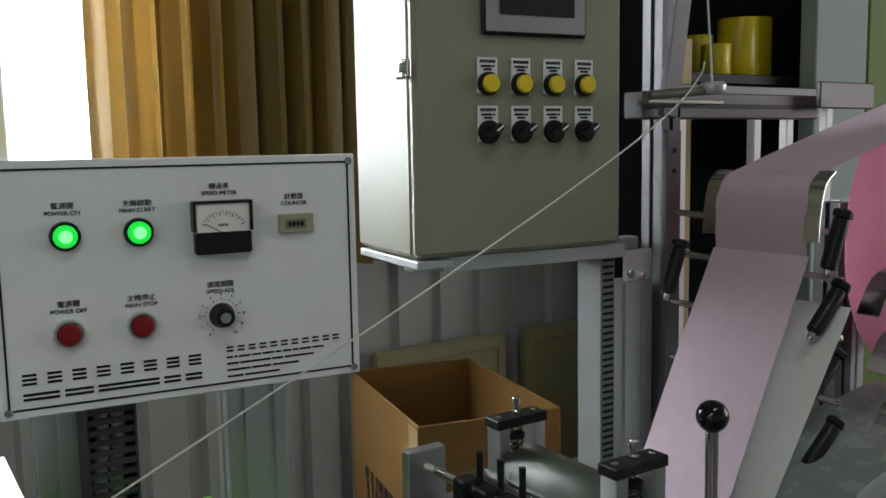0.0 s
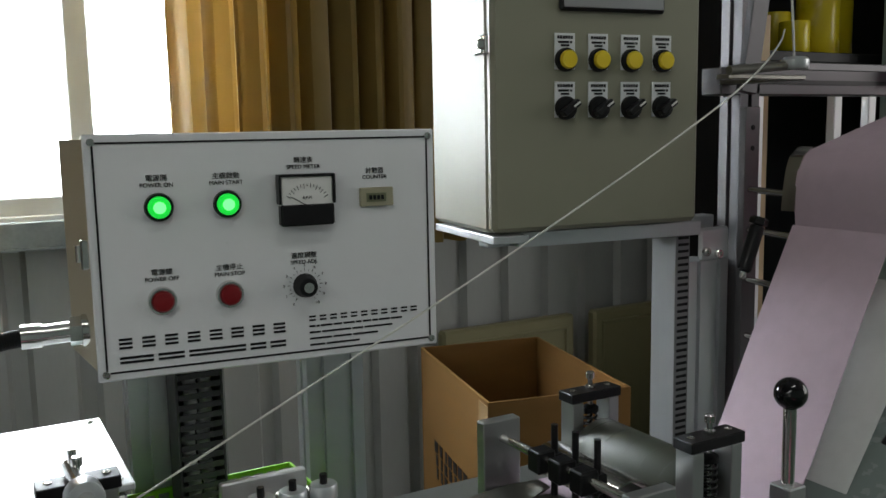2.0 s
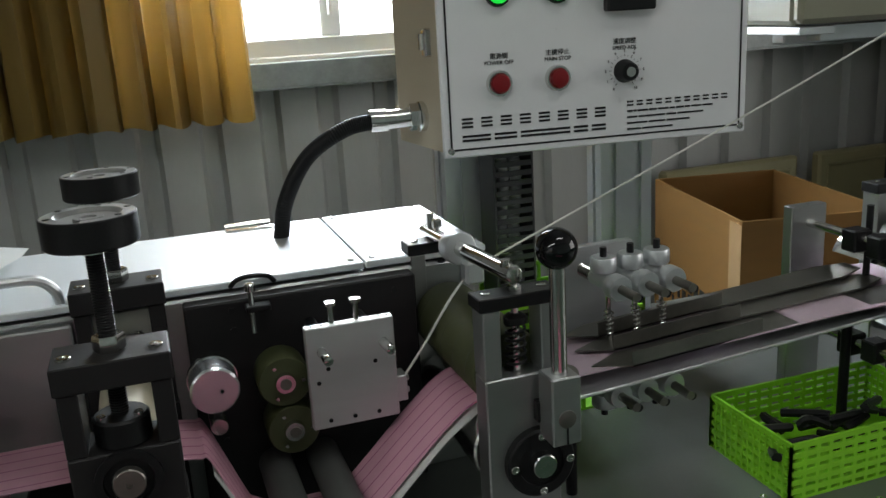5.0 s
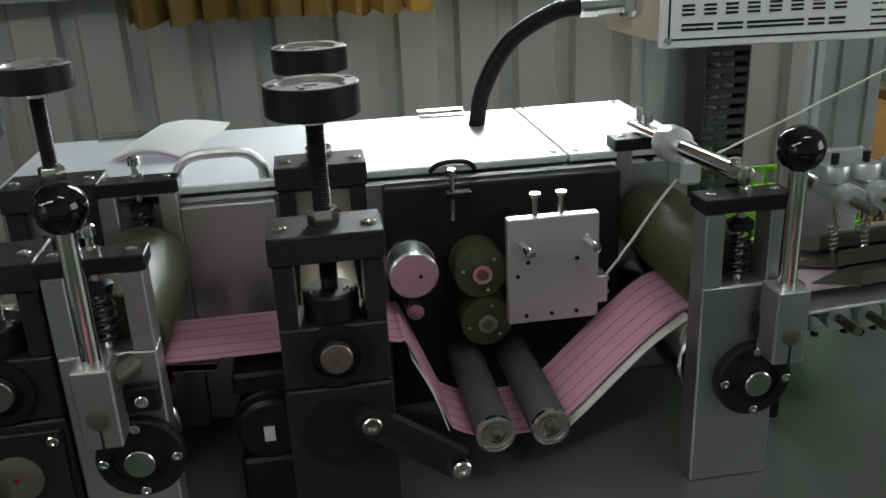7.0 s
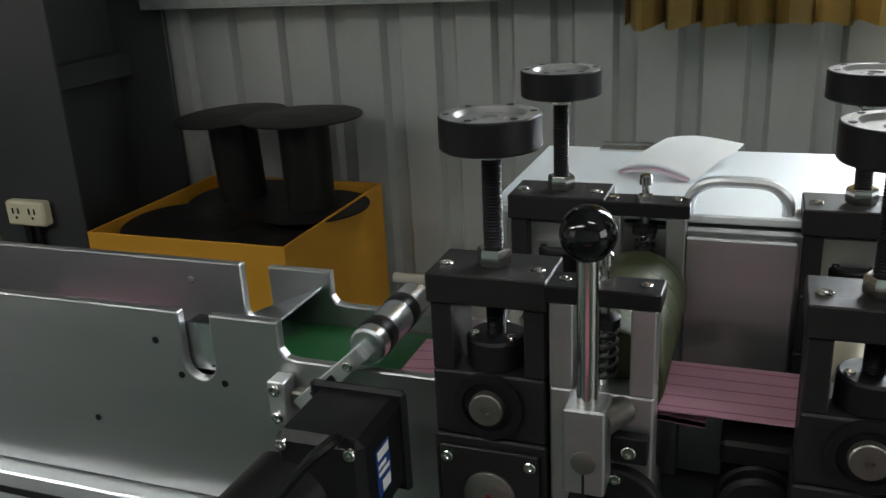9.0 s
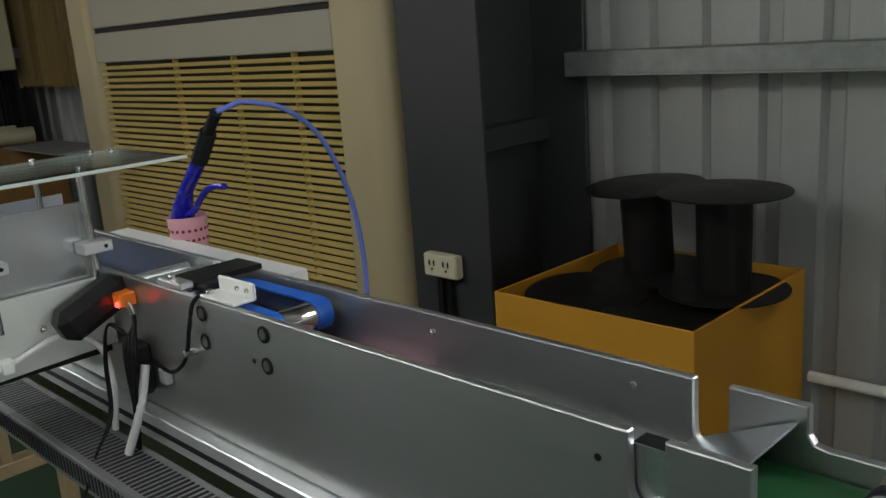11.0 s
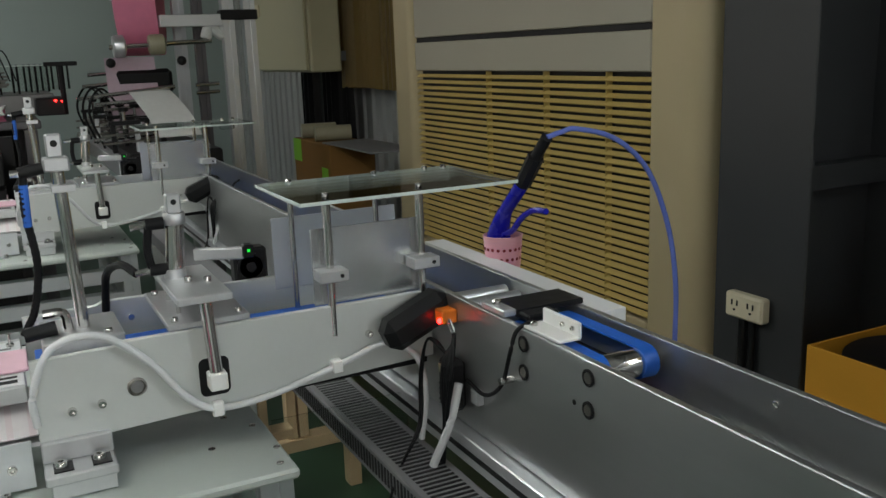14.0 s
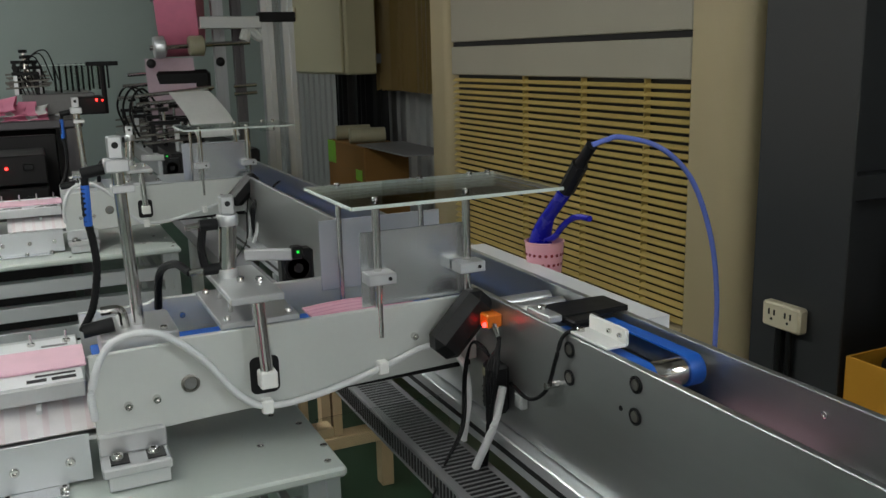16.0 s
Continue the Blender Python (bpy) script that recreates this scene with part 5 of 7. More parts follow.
basket(0.45, 0.70, 0.81, 0.22, 0.13, 0.06, "lime green plastic mesh basket on the table")
basket(0.22, 0.99, 0.81, 0.24, 0.16, 0.15, "lime green plastic mesh basket behind the clamps")
bm = B()
rng = random.Random(9)
for k in range(16):
    a = Vector((0.36 + rng.random() * 0.18, 0.66 + rng.random() * 0.08, 0.815 + rng.random() * 0.05))
    tube(bm, [a, a + Vector((rng.uniform(-0.03, 0.03), rng.uniform(-0.02, 0.02), 0.012)), a + Vector((rng.uniform(-0.05, 0.05), rng.uniform(-0.03, 0.03), 0.004))], 0.005, 6, 4)
solo("tool_heap", bm, OXIDE, "dark hand tools heaped in the green basket", "tools", (0.45, 0.7, 0.81))

# ---- unwind stand at the machine's feed end ----
us = thing("feed_upright", "pale aluminium extrusion with a slotted duct", "upright", (0.93, 0.95, 0.81))
part("extrusion", profile(B(), 0.955, 0.955, 0.08, 0.045, 0.81, 1.195), ANOD, us)
b1 = B()
hduct(b1, us, 0.897, 0.952, 0.028, 0.05, 0.81, 1.25, 0.0098)
part("duct", b1, DUCT, us)
b = box(B(), 0.93, 0.99, 0.925, 0.934, 1.195, 1.245, 0.004)
part("angle_plate", b, ANOD, us)
for p in ((0.94, 1.21), (0.965, 1.205)):
    part("bolt", screw_head(B(), (p[0], 0.925, p[1]), (0, -1, 0), 0.007, 0.006), STEEL, us)
part("carrier_bar", box(B(), 0.60, 1.02, 0.985, 1.01, 1.236, 1.256, 0.002), ANOD, us)

ub = thing("unwind_frame", "tall aluminium frame for the web bars", "machine frame", (1.0, 0.9, 0.0))
part("flat_bar", box(B(), 0.995, 1.025, 0.905, 0.917, 0.81, 1.42, 0.001), FRAMEG, ub)
for z in (1.39, 1.36, 1.30, 1.02):
    part("hole", screw_head(B(), (1.01, 0.905, z), (0, -1, 0), 0.004, 0.001), BLACK, ub)
part("post", profile(B(), 1.03, 0.95, 0.04, 0.04, 0.0, 2.3), FRAMEG, ub)
part("post", profile(B(), 1.335, 0.85, 0.045, 0.045, 0.0, 1.30), FRAMEG, ub)
part("post", profile(B(), 1.405, 0.87, 0.045, 0.045, 0.0, 1.30), ANOD, ub)
part("beam", box(B(), 0.97, 1.40, 0.93, 0.97, 1.438, 1.478, 0.002), FRAMEG, ub)
part("beam_slot", box(B(), 0.975, 1.39, 0.9285, 0.9297, 1.454, 1.461, 0), BLACK, ub)
part("slant_plate", box(B(), -0.016, 0.016, 0, 0.012, 0, 0.34, 0.001, pose(0.995, 0.90, 1.44, 0, 9, 0)), FRAMEG, ub)
part("corner_plate", box(B(), 1.36, 1.52, 0.90, 0.91, 1.455, 1.50, 0.002), FRAMEG, ub)
for x in (1.582, 1.692, 1.836, 1.32, 1.35):
    part("bright_rod", box(B(), x - 0.012, x + 0.012, 1.19, 1.21, 0.0, 1.475, 0.002), WHITEP, ub)
part("back_beam", box(B(), 1.28, 1.90, 1.18, 1.22, 1.475, 1.515, 0.002), FRAMEG, ub)
for k, (z, xx) in enumerate(((1.30, 0.0), (1.24, 0.0), (1.165, 0.0), (1.08, 0.0), (1.01, 0.0))):
    part("web_bar", rod(B(), (1.005, 0.905, z), (1.035, 0.645, z - 0.018), 0.0048, 12), STEEL, ub)
handles = ((1.022, 0.65, 1.272, 0.29, 0.95), (1.009, 0.65, 1.187, 0.66, 0.75), (1.004, 0.65, 1.101, 0.76, 0.65), (1.005, 0.65, 1.010, 0.70, 0.71), (0.945, 0.845, 1.225, 0.28, 0.95))
for x, y, z, ax_, az_ in handles:
    h = thing("clamp_grip", "black ribbed clamp grip on a web bar", "grip", (x, y, z), "web bar grips")
    d_ = (ax_, -0.08, az_)
    part("grip", lathe(B(), [(0.007, -0.036), (0.0102, -0.033), (0.0102, 0.028), (0.009, 0.031)], (x, y, z), d_, 16), BLACK, h)
    part("knob", lathe(B(), [(0.006, 0.031), (0.0128, 0.033), (0.0128, 0.040), (0.010, 0.043)], (x, y, z), d_, 6), BLACK, h)
    part("tip", lathe(B(), [(0.003, -0.046), (0.0045, -0.043), (0.0045, -0.036)], (x, y, z), d_, 12), STEEL, h)

# cord eyelet arm and the white cord
ea = thing("cord_eyelet_arm", "flat grey arm with a cord eyelet", "cord guide", (0.97, 0.88, 1.465))
part("arm", rod(B(), (0.845, 0.80, 1.462), (0.94, 0.786, 1.469), 0.006, 14), GUN, ea)
part("bracket", box(B(), 0.845, 0.99, 0.80, 0.822, 1.452, 1.458, 0.001), GUN, ea)
part("bracket_link", box(B(), 0.965, 0.99, 0.822, 0.93, 1.452, 1.458, 0.001), GUN, ea)
part("eyelet", lathe(B(), [(0.016, -0.007), (0.018, -0.004), (0.018, 0.005), (0.014, 0.009), (0.006, 0.009), (0.005, -0.007)], (0.948, 0.785, 1.471), (0, 0, 1), 20), ANOD, ea)

# feed web: from the roll over the shoe, down to the rollers
fw = thing("feed_web", "pale pink nonwoven web fed down from the roll", "nonwoven web", (0.95, 0.72, 1.2))
part("slope_run", sheet(B(), [(0.69, 0.735, 0.952), (0.735, 0.735, 0.912), (0.785, 0.735, 0.906), (0.838, 0.735, 0.972), (0.911, 0.735, 1.114), (0.985, 0.735, 1.256)], 0.148, 0.0012, 8), PINKFLAT, fw)
part("shoe_run", sheet(B(), [(0.985, 0.735, 1.256), (0.982, 0.735, 1.30), (0.988, 0.735, 1.335), (1.008, 0.735, 1.357)], 0.140, 0.0012, 8), PINKFLAT, fw)
part("upper_run", sheet(B(), [(1.008, 0.735, 1.357), (1.15, 0.725, 1.40), (1.42, 0.715, 1.472)], 0.140, 0.0012, 6), PINKFLAT, fw)
ir = thing("feed_idler", "bright steel idler rod under the feed web", "idler", (0.77, 0.735, 0.918))
part("rod", rod(B(), (0.765, 0.63, 0.918), (0.765, 0.84, 0.918), 0.009, 16), STEEL, ir)
for y in (0.628, 0.842):
    part("stand", box(B(), 0.755, 0.775, y - 0.005, y + 0.005, 0.81, 0.93, 0.001), OXIDE, ir)
sh = thing("web_shoe", "curved sheet metal web guide", "guide plate", (0.98, 0.73, 1.3))
for y in (0.656, 0.814):
    part("side_lip", sheet(B(), [(0.980, y, 1.275), (0.983, y, 1.31), (0.992, y, 1.345), (1.012, y, 1.362)], 0.022, 0.002, 6), STEEL, sh)
for k, (dx, dz) in enumerate(((0.06, -0.05), (0.085, -0.13), (0.10, -0.22))):
    part("curved_guide", sheet(B(), [(0.99 + dx, 0.62, 1.23 + dz), (1.02 + dx, 0.62, 1.27 + dz), (1.06 + dx, 0.62, 1.285 + dz)], 0.03, 0.002, 6), STEEL, sh)
ww = thing("white_web", "white nonwoven inner web beside the pink one", "nonwoven web", (1.0, 0.66, 1.0))
part("slope_run", sheet(B(), [(0.872, 0.71, 0.93), (0.955, 0.705, 1.065), (1.03, 0.70, 1.19)], 0.140, 0.0012, 6), WHITEWEB, ww)
part("lower_run", sheet(B(), [(0.86, 0.66, 0.94), (1.0, 0.65, 1.0), (1.22, 0.62, 1.05)], 0.17, 0.0012, 6), mat("clear_film_web", (0.22, 0.26, 0.25), 0.25, 0, 0.06, 30), ww)

pr = thing("pink_roll", "large hot pink nonwoven roll on the unwind shaft", "material roll", (1.45, 0.72, 1.25))
part("roll", lathe(B(), [(0.06, -0.07), (0.218, -0.07), (0.22, -0.068), (0.22, 0.068), (0.218, 0.07), (0.06, 0.07)], (0, 0, 0), (-0.12, 1, 0), 72), PINKROLL, pr, local=True)
part("core", lathe(B(), [(0.04, -0.1), (0.06, -0.1), (0.06, 0.1), (0.04, 0.1)], (0, 0, 0), (-0.12, 1, 0), 32), CARD, pr, local=True)
wr = thing("white_roll", "white nonwoven roll low on the unwind stand", "material roll", (1.40, 0.68, 0.85))
part("roll", lathe(B(), [(0.05, -0.07), (0.17, -0.07), (0.17, 0.07), (0.05, 0.07)], (0, 0, 0), (-0.12, 1, 0), 64), WHITEWEB, wr, local=True)
for z, o in ((1.25, pr), (0.85, wr)):
    part("shaft", rod(B(), (0.02, -0.28, 0), (-0.03, 0.33, 0), 0.012, 14), STEEL, o, local=True)

# unseen pink roll, added so that the disc and housing reflect pink
sp = thing("unseen_pink_roll", "hot pink roll on the floor, unseen, added for the pink reflections", "material roll", (-0.25, -1.15, 0))
part("roll", lathe(B(), [(0.045, 0), (0.158, 0), (0.16, 0.003), (0.16, 1.1), (0.158, 1.103), (0.045, 1.103)], (-0.55, 0, 0.1605), (1, 0, 0), 56), PINKROLL, sp, local=True)
part("core", lathe(B(), [(0.038, 0), (0.0445, 0), (0.0445, 1.14), (0.038, 1.14)], (-0.57, 0, 0.1605), (1, 0, 0), 24), CARD, sp, local=True)
# pale timber stand under the line
ws = thing("timber_stand", "pale bare timber stand on the floor under the line", "wooden stand", (-3.0, 0.86, 0))
for y in (0.838, 0.874):
    part("post", box(B(), -3.02, -2.98, y - 0.015, y + 0.015, 0.2, 0.62, 0.002), PALEWOOD, ws)
part("foot", box(B(), -3.03, -2.97, 0.70, 1.05, 0.16, 0.1995, 0.002), PALEWOOD, ws)
for y in (0.72, 1.03):
    part("leg", box(B(), -3.025, -2.975, y - 0.02, y + 0.02, 0.0, 0.1595, 0.002), PALEWOOD, ws)
part("top_rail", box(B(), -3.03, -2.97, 0.70, 1.05, 0.6205, 0.655, 0.002), PALEWOOD, ws)
for x in (1.425, 1.475):
    solo("timber_batten", box(B(), x - 0.017, x + 0.017, 1.29, 1.315, 0.0, 1.62, 0.002), PALEWOOD, "pale bare timber batten standing behind the feed frame", "batten", (x, 1.3, 0), group="timber battens")
# shelf with yellow film rolls behind
sf = thing("storage_shelf", "dark steel shelf behind the machine", "shelf", (2.1, 2.0, 0))
part("back", box(B(), 2.06, 3.6, 2.16, 2.19, 0.0, 2.3, 0.002), mat("dark_board", (0.022, 0.022, 0.025), 0.5), sf)
part("board", box(B(), 2.06, 3.6, 1.80, 2.16, 1.58, 1.61, 0.002), DARK, sf)
part("upright", box(B(), 2.02, 2.06, 1.80, 2.19, 0.0, 2.3, 0.002), DARK, sf)
for k, (x, y, r, h) in enumerate(((2.26, 1.86, 0.045, 0.095), (2.30, 1.97, 0.05, 0.135), (2.415, 1.90, 0.066, 0.187), (2.56, 1.96, 0.066, 0.205))):
    t = thing("yellow_roll", "glossy yellow film roll standing on the shelf", "film roll", (x, y, 1.61), "yellow film rolls")
    part("roll", lathe(B(), [(r * 0.5, 0), (r - 0.002, 0), (r, 0.003), (r, h - 0.003), (r - 0.002, h), (r * 0.5, h)], (x, y, 1.61), (0, 0, 1), 36), YELLOW, t)
solo("green_panel", box(B(), 2.83, 4.6, 1.70, 1.76, 0, 2.6, 0.004), mat("olive_green_panel", (0.16, 0.22, 0.06), 0.6), "olive green painted panel against the wall", "panel")
solo("pale_panel", box(B(), 2.54, 2.82, 1.70, 1.76, 0, 2.6, 0.004), PALEW, "pale grey upright panel beside the shelf", "panel")

# ---- main conveyor ----
cv = thing("main_conveyor", "long aluminium conveyor with flat side plates", "conveyor", (-1.8, 0.77, 0.7))


def side_outline(x_end, notch):
    """Side plate seen from the front: top edge with the open slot and the step at its right end."""
    o = [(-4.6, 0.800), (-0.56, 0.800), (-0.56, 0.956), (x_end + 0.115, 0.956), (x_end + 0.105, 0.958), (x_end + 0.100, 0.965), (x_end + 0.100, 0.990), (x_end + 0.032, 0.990)]
    for k in range(9):
        a = math.pi * k / 8
        o.append((x_end + 0.016 + 0.016 * math.cos(a), 0.942 - notch * math.sin(a)))
    o += [(x_end, 0.990), (-4.6, 0.990)]
    return o


part("side_plate", plate(side_outline(-0.818, 0.016), 0.010, Matrix.Translation((0, 0.720, 0)) @ XZ), ALU, cv)
part("side_plate", plate(side_outline(-0.828, 0.016), 0.010, Matrix.Translation((0, 0.838, 0)) @ XZ), ALU, cv)
for p in ((-0.846, 0.960), (-0.823, 0.928), (-0.778, 0.925), (-0.697, 0.902), (-0.93, 0.868), (-1.338, 0.931)):
    part("screw_hole", lathe(B(), [(0.0033, 0), (0.0033, 0.0006)], (p[0], 0.7098, p[1]), (0, -1, 0), 12), OXIDE, cv)
for x in (-0.888, -1.15, -1.4):
    part("screw", screw_head(B(), (x, 0.8278, 0.969), (0, -1, 0), 0.004, 0.002), STEEL, cv)
for p in ((-1.310, 0.970), (-1.310, 0.931), (-1.447, 0.971), (-1.447, 0.933)):
    part("bushing", lathe(B(), [(0.0105, 0), (0.0105, 0.002), (0.0085, 0.0025), (0.0075, 0.0008)], (p[0], 0.7098, p[1]), (0, -1, 0), 24), OXIDE, cv)
    part("bushing_core", lathe(B(), [(0.0068, 0), (0.0066, 0.0016)], (p[0], 0.7090, p[1]), (0, -1, 0), 20), GUN, cv)
part("green_bed", box(B(), -0.80, -0.57, 0.722, 0.826, 0.932, 0.936, 0.001), GREENT, cv)
part("slide_bed", box(B(), -4.6, -0.80, 0.722, 0.826, 0.90, 0.904, 0.0), ALU, cv)
bm = B()
box(bm, -0.845, -0.74, 0.722, 0.724, 0.93, 0.975, 0.0), box(bm, -0.05, 0.05, 0, 0.10, 0, 0.002, 0, pose(-0.78, 0.724, 0.955, 0, -24, 0))
part("chute", bm, SHEET, cv)
part("slot_sensor", box(B(), -0.835, -0.775, 0.728, 0.762, 0.918, 0.966, 0.003), BLACK, cv)
# extrusions, duct and legs under it
part("lower_profile", box(B(), -4.6, -0.60, 0.690, 0.735, 0.757, 0.798, 0.002), ANOD, cv)
part("profile_slot", box(B(), -4.6, -0.60, 0.6885, 0.6897, 0.773, 0.781, 0.0), BLACK, cv)
dk = part("wiring_duct", box(B(), -4.6, -0.62, 0.60, 0.685, 0.70, 0.745, 0.002), DUCT, cv)
slot_a = finish("slot", box(B(), 0, 0.0055, 0.612, 0.672, 0.7452, 0.7458, 0), BLACK)
slot_b = finish("slot", box(B(), 0, 0.0055, 0.5988, 0.5996, 0.71, 0.738, 0), BLACK)
for k in range(145):
    for me in (slot_a, slot_b):
        o_ = new("slot", me)
        o_.parent = dk
        o_.location = Vector((-2.35 + 0.0118 * k, 0, 0)) - ORG[cv.name]
for x in (-4.4, -2.9, -0.66):
    part("leg", profile(B(), x, 0.71, 0.045, 0.045, 0, 0.756), ANOD, cv)

# belt cassette
bc = thing("belt_cassette", "upper blue belt unit between the side plates", "belt unit", (-1.4, 0.77, 0.95))


def belt_loop(x0, x1, z, r, y0, y1, name, parent, m):
    o = []
    for k in range(13):
        a = -math.pi / 2 + math.pi * k / 12
        o.append((x1 + r * math.cos(a), z + r * math.sin(a)))
    for k in range(13):
        a = math.pi / 2 + math.pi * k / 12
        o.append((x0 + r * math.cos(a), z + r * math.sin(a)))
    b = B()
    inner = [(x1 + (px - x1) * 0.88 if px > x1 else (x0 + (px - x0) * 0.88 if px < x0 else px), z + (pz - z) * 0.88) for px, pz in o]
    n = len(o)
    rows = [[b.verts.new((p[0], y, p[1])) for p in o] for y in (y0, y1)] + [[b.verts.new((p[0], y, p[1])) for p in inner] for y in (y0, y1)]
    for k in range(n):
        j = (k + 1) % n
        b.faces.new((rows[0][k], rows[0][j], rows[1][j], rows[1][k]))
        b.faces.new((rows[2][j], rows[2][k], rows[3][k], rows[3][j]))
        b.faces.new((rows[0][j], rows[0][k], rows[2][k], rows[2][j]))
        b.faces.new((rows[1][k], rows[1][j], rows[3][j], rows[3][k]))
    return part(name, b, m, parent)


belt_loop(-1.50, -1.336, 0.963, 0.020, 0.727, 0.747, "belt", bc, BLUEB)
belt_loop(-1.50, -1.336, 0.963, 0.020, 0.797, 0.818, "belt", bc, BLUEB)
belt_loop(-3.9, -1.36, 0.915, 0.010, 0.745, 0.805, "lower_belt", bc, BLUEB)
part("axle", rod(B(), (-1.336, 0.722, 0.963), (-1.336, 0.826, 0.963), 0.008, 14), STEEL, bc)
part("end_roller", lathe(B(), [(0.0165, -0.024), (0.0175, -0.022), (0.0175, 0.044), (0.0165, 0.046)], (-1.336, 0.772, 0.963), (0, 1, 0), 28), STEEL, bc)
part("nut", rod(B(), (-1.336, 0.8275, 0.963), (-1.336, 0.8185, 0.963), 0.011, 6), STEEL, bc)
part("carrier", box(B(), -1.50, -1.358, 0.752, 0.792, 0.945, 0.962, 0.002), DARK, bc)
b = box(B(), -1.452, -1.372, 0.741, 0.746, 0.991, 1.013, 0.002)
box(b, -1.452, -1.372, 0.712, 0.7412, 0.991, 0.995, 0.001)
br = part("white_bracket", b, WHITE, bc)
for x in (-1.405, -1.384):
    part("screw", screw_head(B(), (x, 0.741, 1.003), (0, -1, 0), 0.0032), STEEL, br)
for x in (-1.442,):
    part("foot_screw", screw_head(B(), (x, 0.722, 0.995), (0, 0, 1), 0.0055, 0.005), STEEL, br)
part("sensor_head", box(B(), -1.525, -1.475, 0.735, 0.785, 0.985, 0.996, 0.003), BLACK, bc)
part("clamp_block", box(B(), -1.56, -1.50, 0.712, 0.733, 0.990, 1.0, 0.002), ALUX, bc)
part("clamp_bolt", screw_head(B(), (-1.535, 0.722, 1.0), (0, 0, 1), 0.006, 0.006), STEEL, bc)
part("cross_beam", box(B(), -1.56, -1.50, 0.733, 0.84, 0.990, 0.998, 0.001), OXIDE, bc)
for x in (-1.60, -1.64, -1.68):
    part("guide_roller", rod(B(), (x, 0.725, 0.968), (x, 0.822, 0.968), 0.012, 18), ALUX, bc)
wc = thing("white_channel", "white sheet metal cover along the conveyor's back", "cover", (-1.75, 0.90, 0.95))
part("cover", box(B(), -2.10, -1.52, 0.842, 0.93, 0.935, 0.965, 0.001), WHITEP, wc)
part("screw", screw_head(B(), (-2.02, 0.87, 0.965), (0, 0, 1), 0.005, 0.003), STEEL, wc)

# hinged roller at the conveyor's entry
hr = thing("hold_down_roller", "striped hold-down roller on a hinged arm", "roller", (-0.61, 0.70, 0.99))
part("arm", box(B(), -0.0068, 0.0068, -0.010, 0.0, -0.008, 0.078, 0.001, pose(-0.692, 0.706, 0.926, 0, 48, 0)), ALUX, hr)
part("arm_slot", box(B(), -0.003, 0.003, -0.0106, -0.0102, 0.012, 0.042, 0, pose(-0.692, 0.706, 0.926, 0, 48, 0)), BLACK, hr)
part("arm_bolt", screw_head(B(), (-0.647, 0.696, 0.966), (0, -1, 0), 0.0045, 0.003), STEEL, hr)
part("hinge_block", box(B(), -0.722, -0.706, 0.690, 0.7095, 0.905, 0.945, 0.001), ALUX, hr)
for z in (0.912, 0.938):
    part("hinge_bolt", screw_head(B(), (-0.714, 0.690, z), (0, -1, 0), 0.0055, 0.004), STEEL, hr)
part("hinge_clevis", box(B(), -0.705, -0.676, 0.697, 0.7095, 0.918, 0.934, 0.002), GUN, hr)
part("hinge_pin", rod(B(), (-0.72, 0.703, 0.926), (-0.672, 0.703, 0.926), 0.0045, 12), STEEL, hr)
c, ax = Vector((-0.640, 0.706, 0.985)), Vector((0.0, 1, 0.0))
roller_a = thing("banded_roller", "steel roller with two black rubber bands", "roller", (-0.634, 0.760, 0.979))
part("drum", lathe(B(), [(0.006, -0.054), (0.014, -0.054), (0.016, -0.052), (0.016, 0.052), (0.014, 0.054)], (0, 0, 0), (0, 1, 0), 32), SHEET, roller_a, local=True)
for yy in (-0.032, 0.018):
    part("rubber_band", lathe(B(), [(0.0164, -0.008), (0.0168, -0.007), (0.0168, 0.007), (0.0164, 0.008)], (0, yy, 0), (0, 1, 0), 32), BLACK, roller_a, local=True)
part("mark", box(B(), -0.001, 0.001, -0.05, 0.05, 0.0155, 0.0163, 0), GUN, roller_a, local=True)

# gear motor
gm = thing("gear_motor", "black gear motor with a blue label under the conveyor's end", "electric motor", (-0.64, 0.60, 0.81))
part("gearbox", box(B(), -0.648, -0.580, 0.578, 0.648, 0.900, 0.975, 0.006), BLACK, gm)
part("bracket", box(B(), -0.64, -0.59, 0.590, 0.645, 0.81, 0.900, 0.003), OXIDE, gm)
MA = Vector((0.28, 1, 0.26)).normalized()
MC = Vector((-0.664, 0.512, 0.899))
part("motor_body", lathe(B(), [(0.028, 0), (0.034, 0.003), (0.036, 0.01), (0.036, 0.085)], MC, MA, 40), BLACK, gm)
part("end_cover", lathe(B(), [(0.018, -0.004), (0.028, -0.002), (0.032, 0.001), (0.032, 0.004)], MC, MA, 40), OXIDE, gm)
b = B()
for k in range(10):
    box(b, -0.002, 0.002, -0.0055, -0.0035, 0.012, 0.025, 0, Matrix.Translation(MC) @ MA.to_track_quat("Y", "Z").to_matrix().to_4x4() @ pose(0, 0, 0, 0, 36 * k, 0))
part("vents", b, GUN, gm)
part("label_plate", box(B(), -0.5795, -0.579, 0.597, 0.619, 0.920, 0.958, 0), mat("blue_label", (0.02, 0.06, 0.24), 0.35), gm, "blue and white rating label")
for z0, z1, y0, y1 in ((0.949, 0.956, 0.599, 0.617), (0.942, 0.945, 0.599, 0.612), (0.936, 0.939, 0.599, 0.617), (0.922, 0.931, 0.604, 0.617)):
    part("label_bar", box(B(), -0.5789, -0.5786, y0, y1, z0, z1, 0), WHITE, gm)
part("gearbox_flange", box(B(), -0.653, -0.575, 0.642, 0.6495, 0.895, 0.980, 0.003), OXIDE, gm)
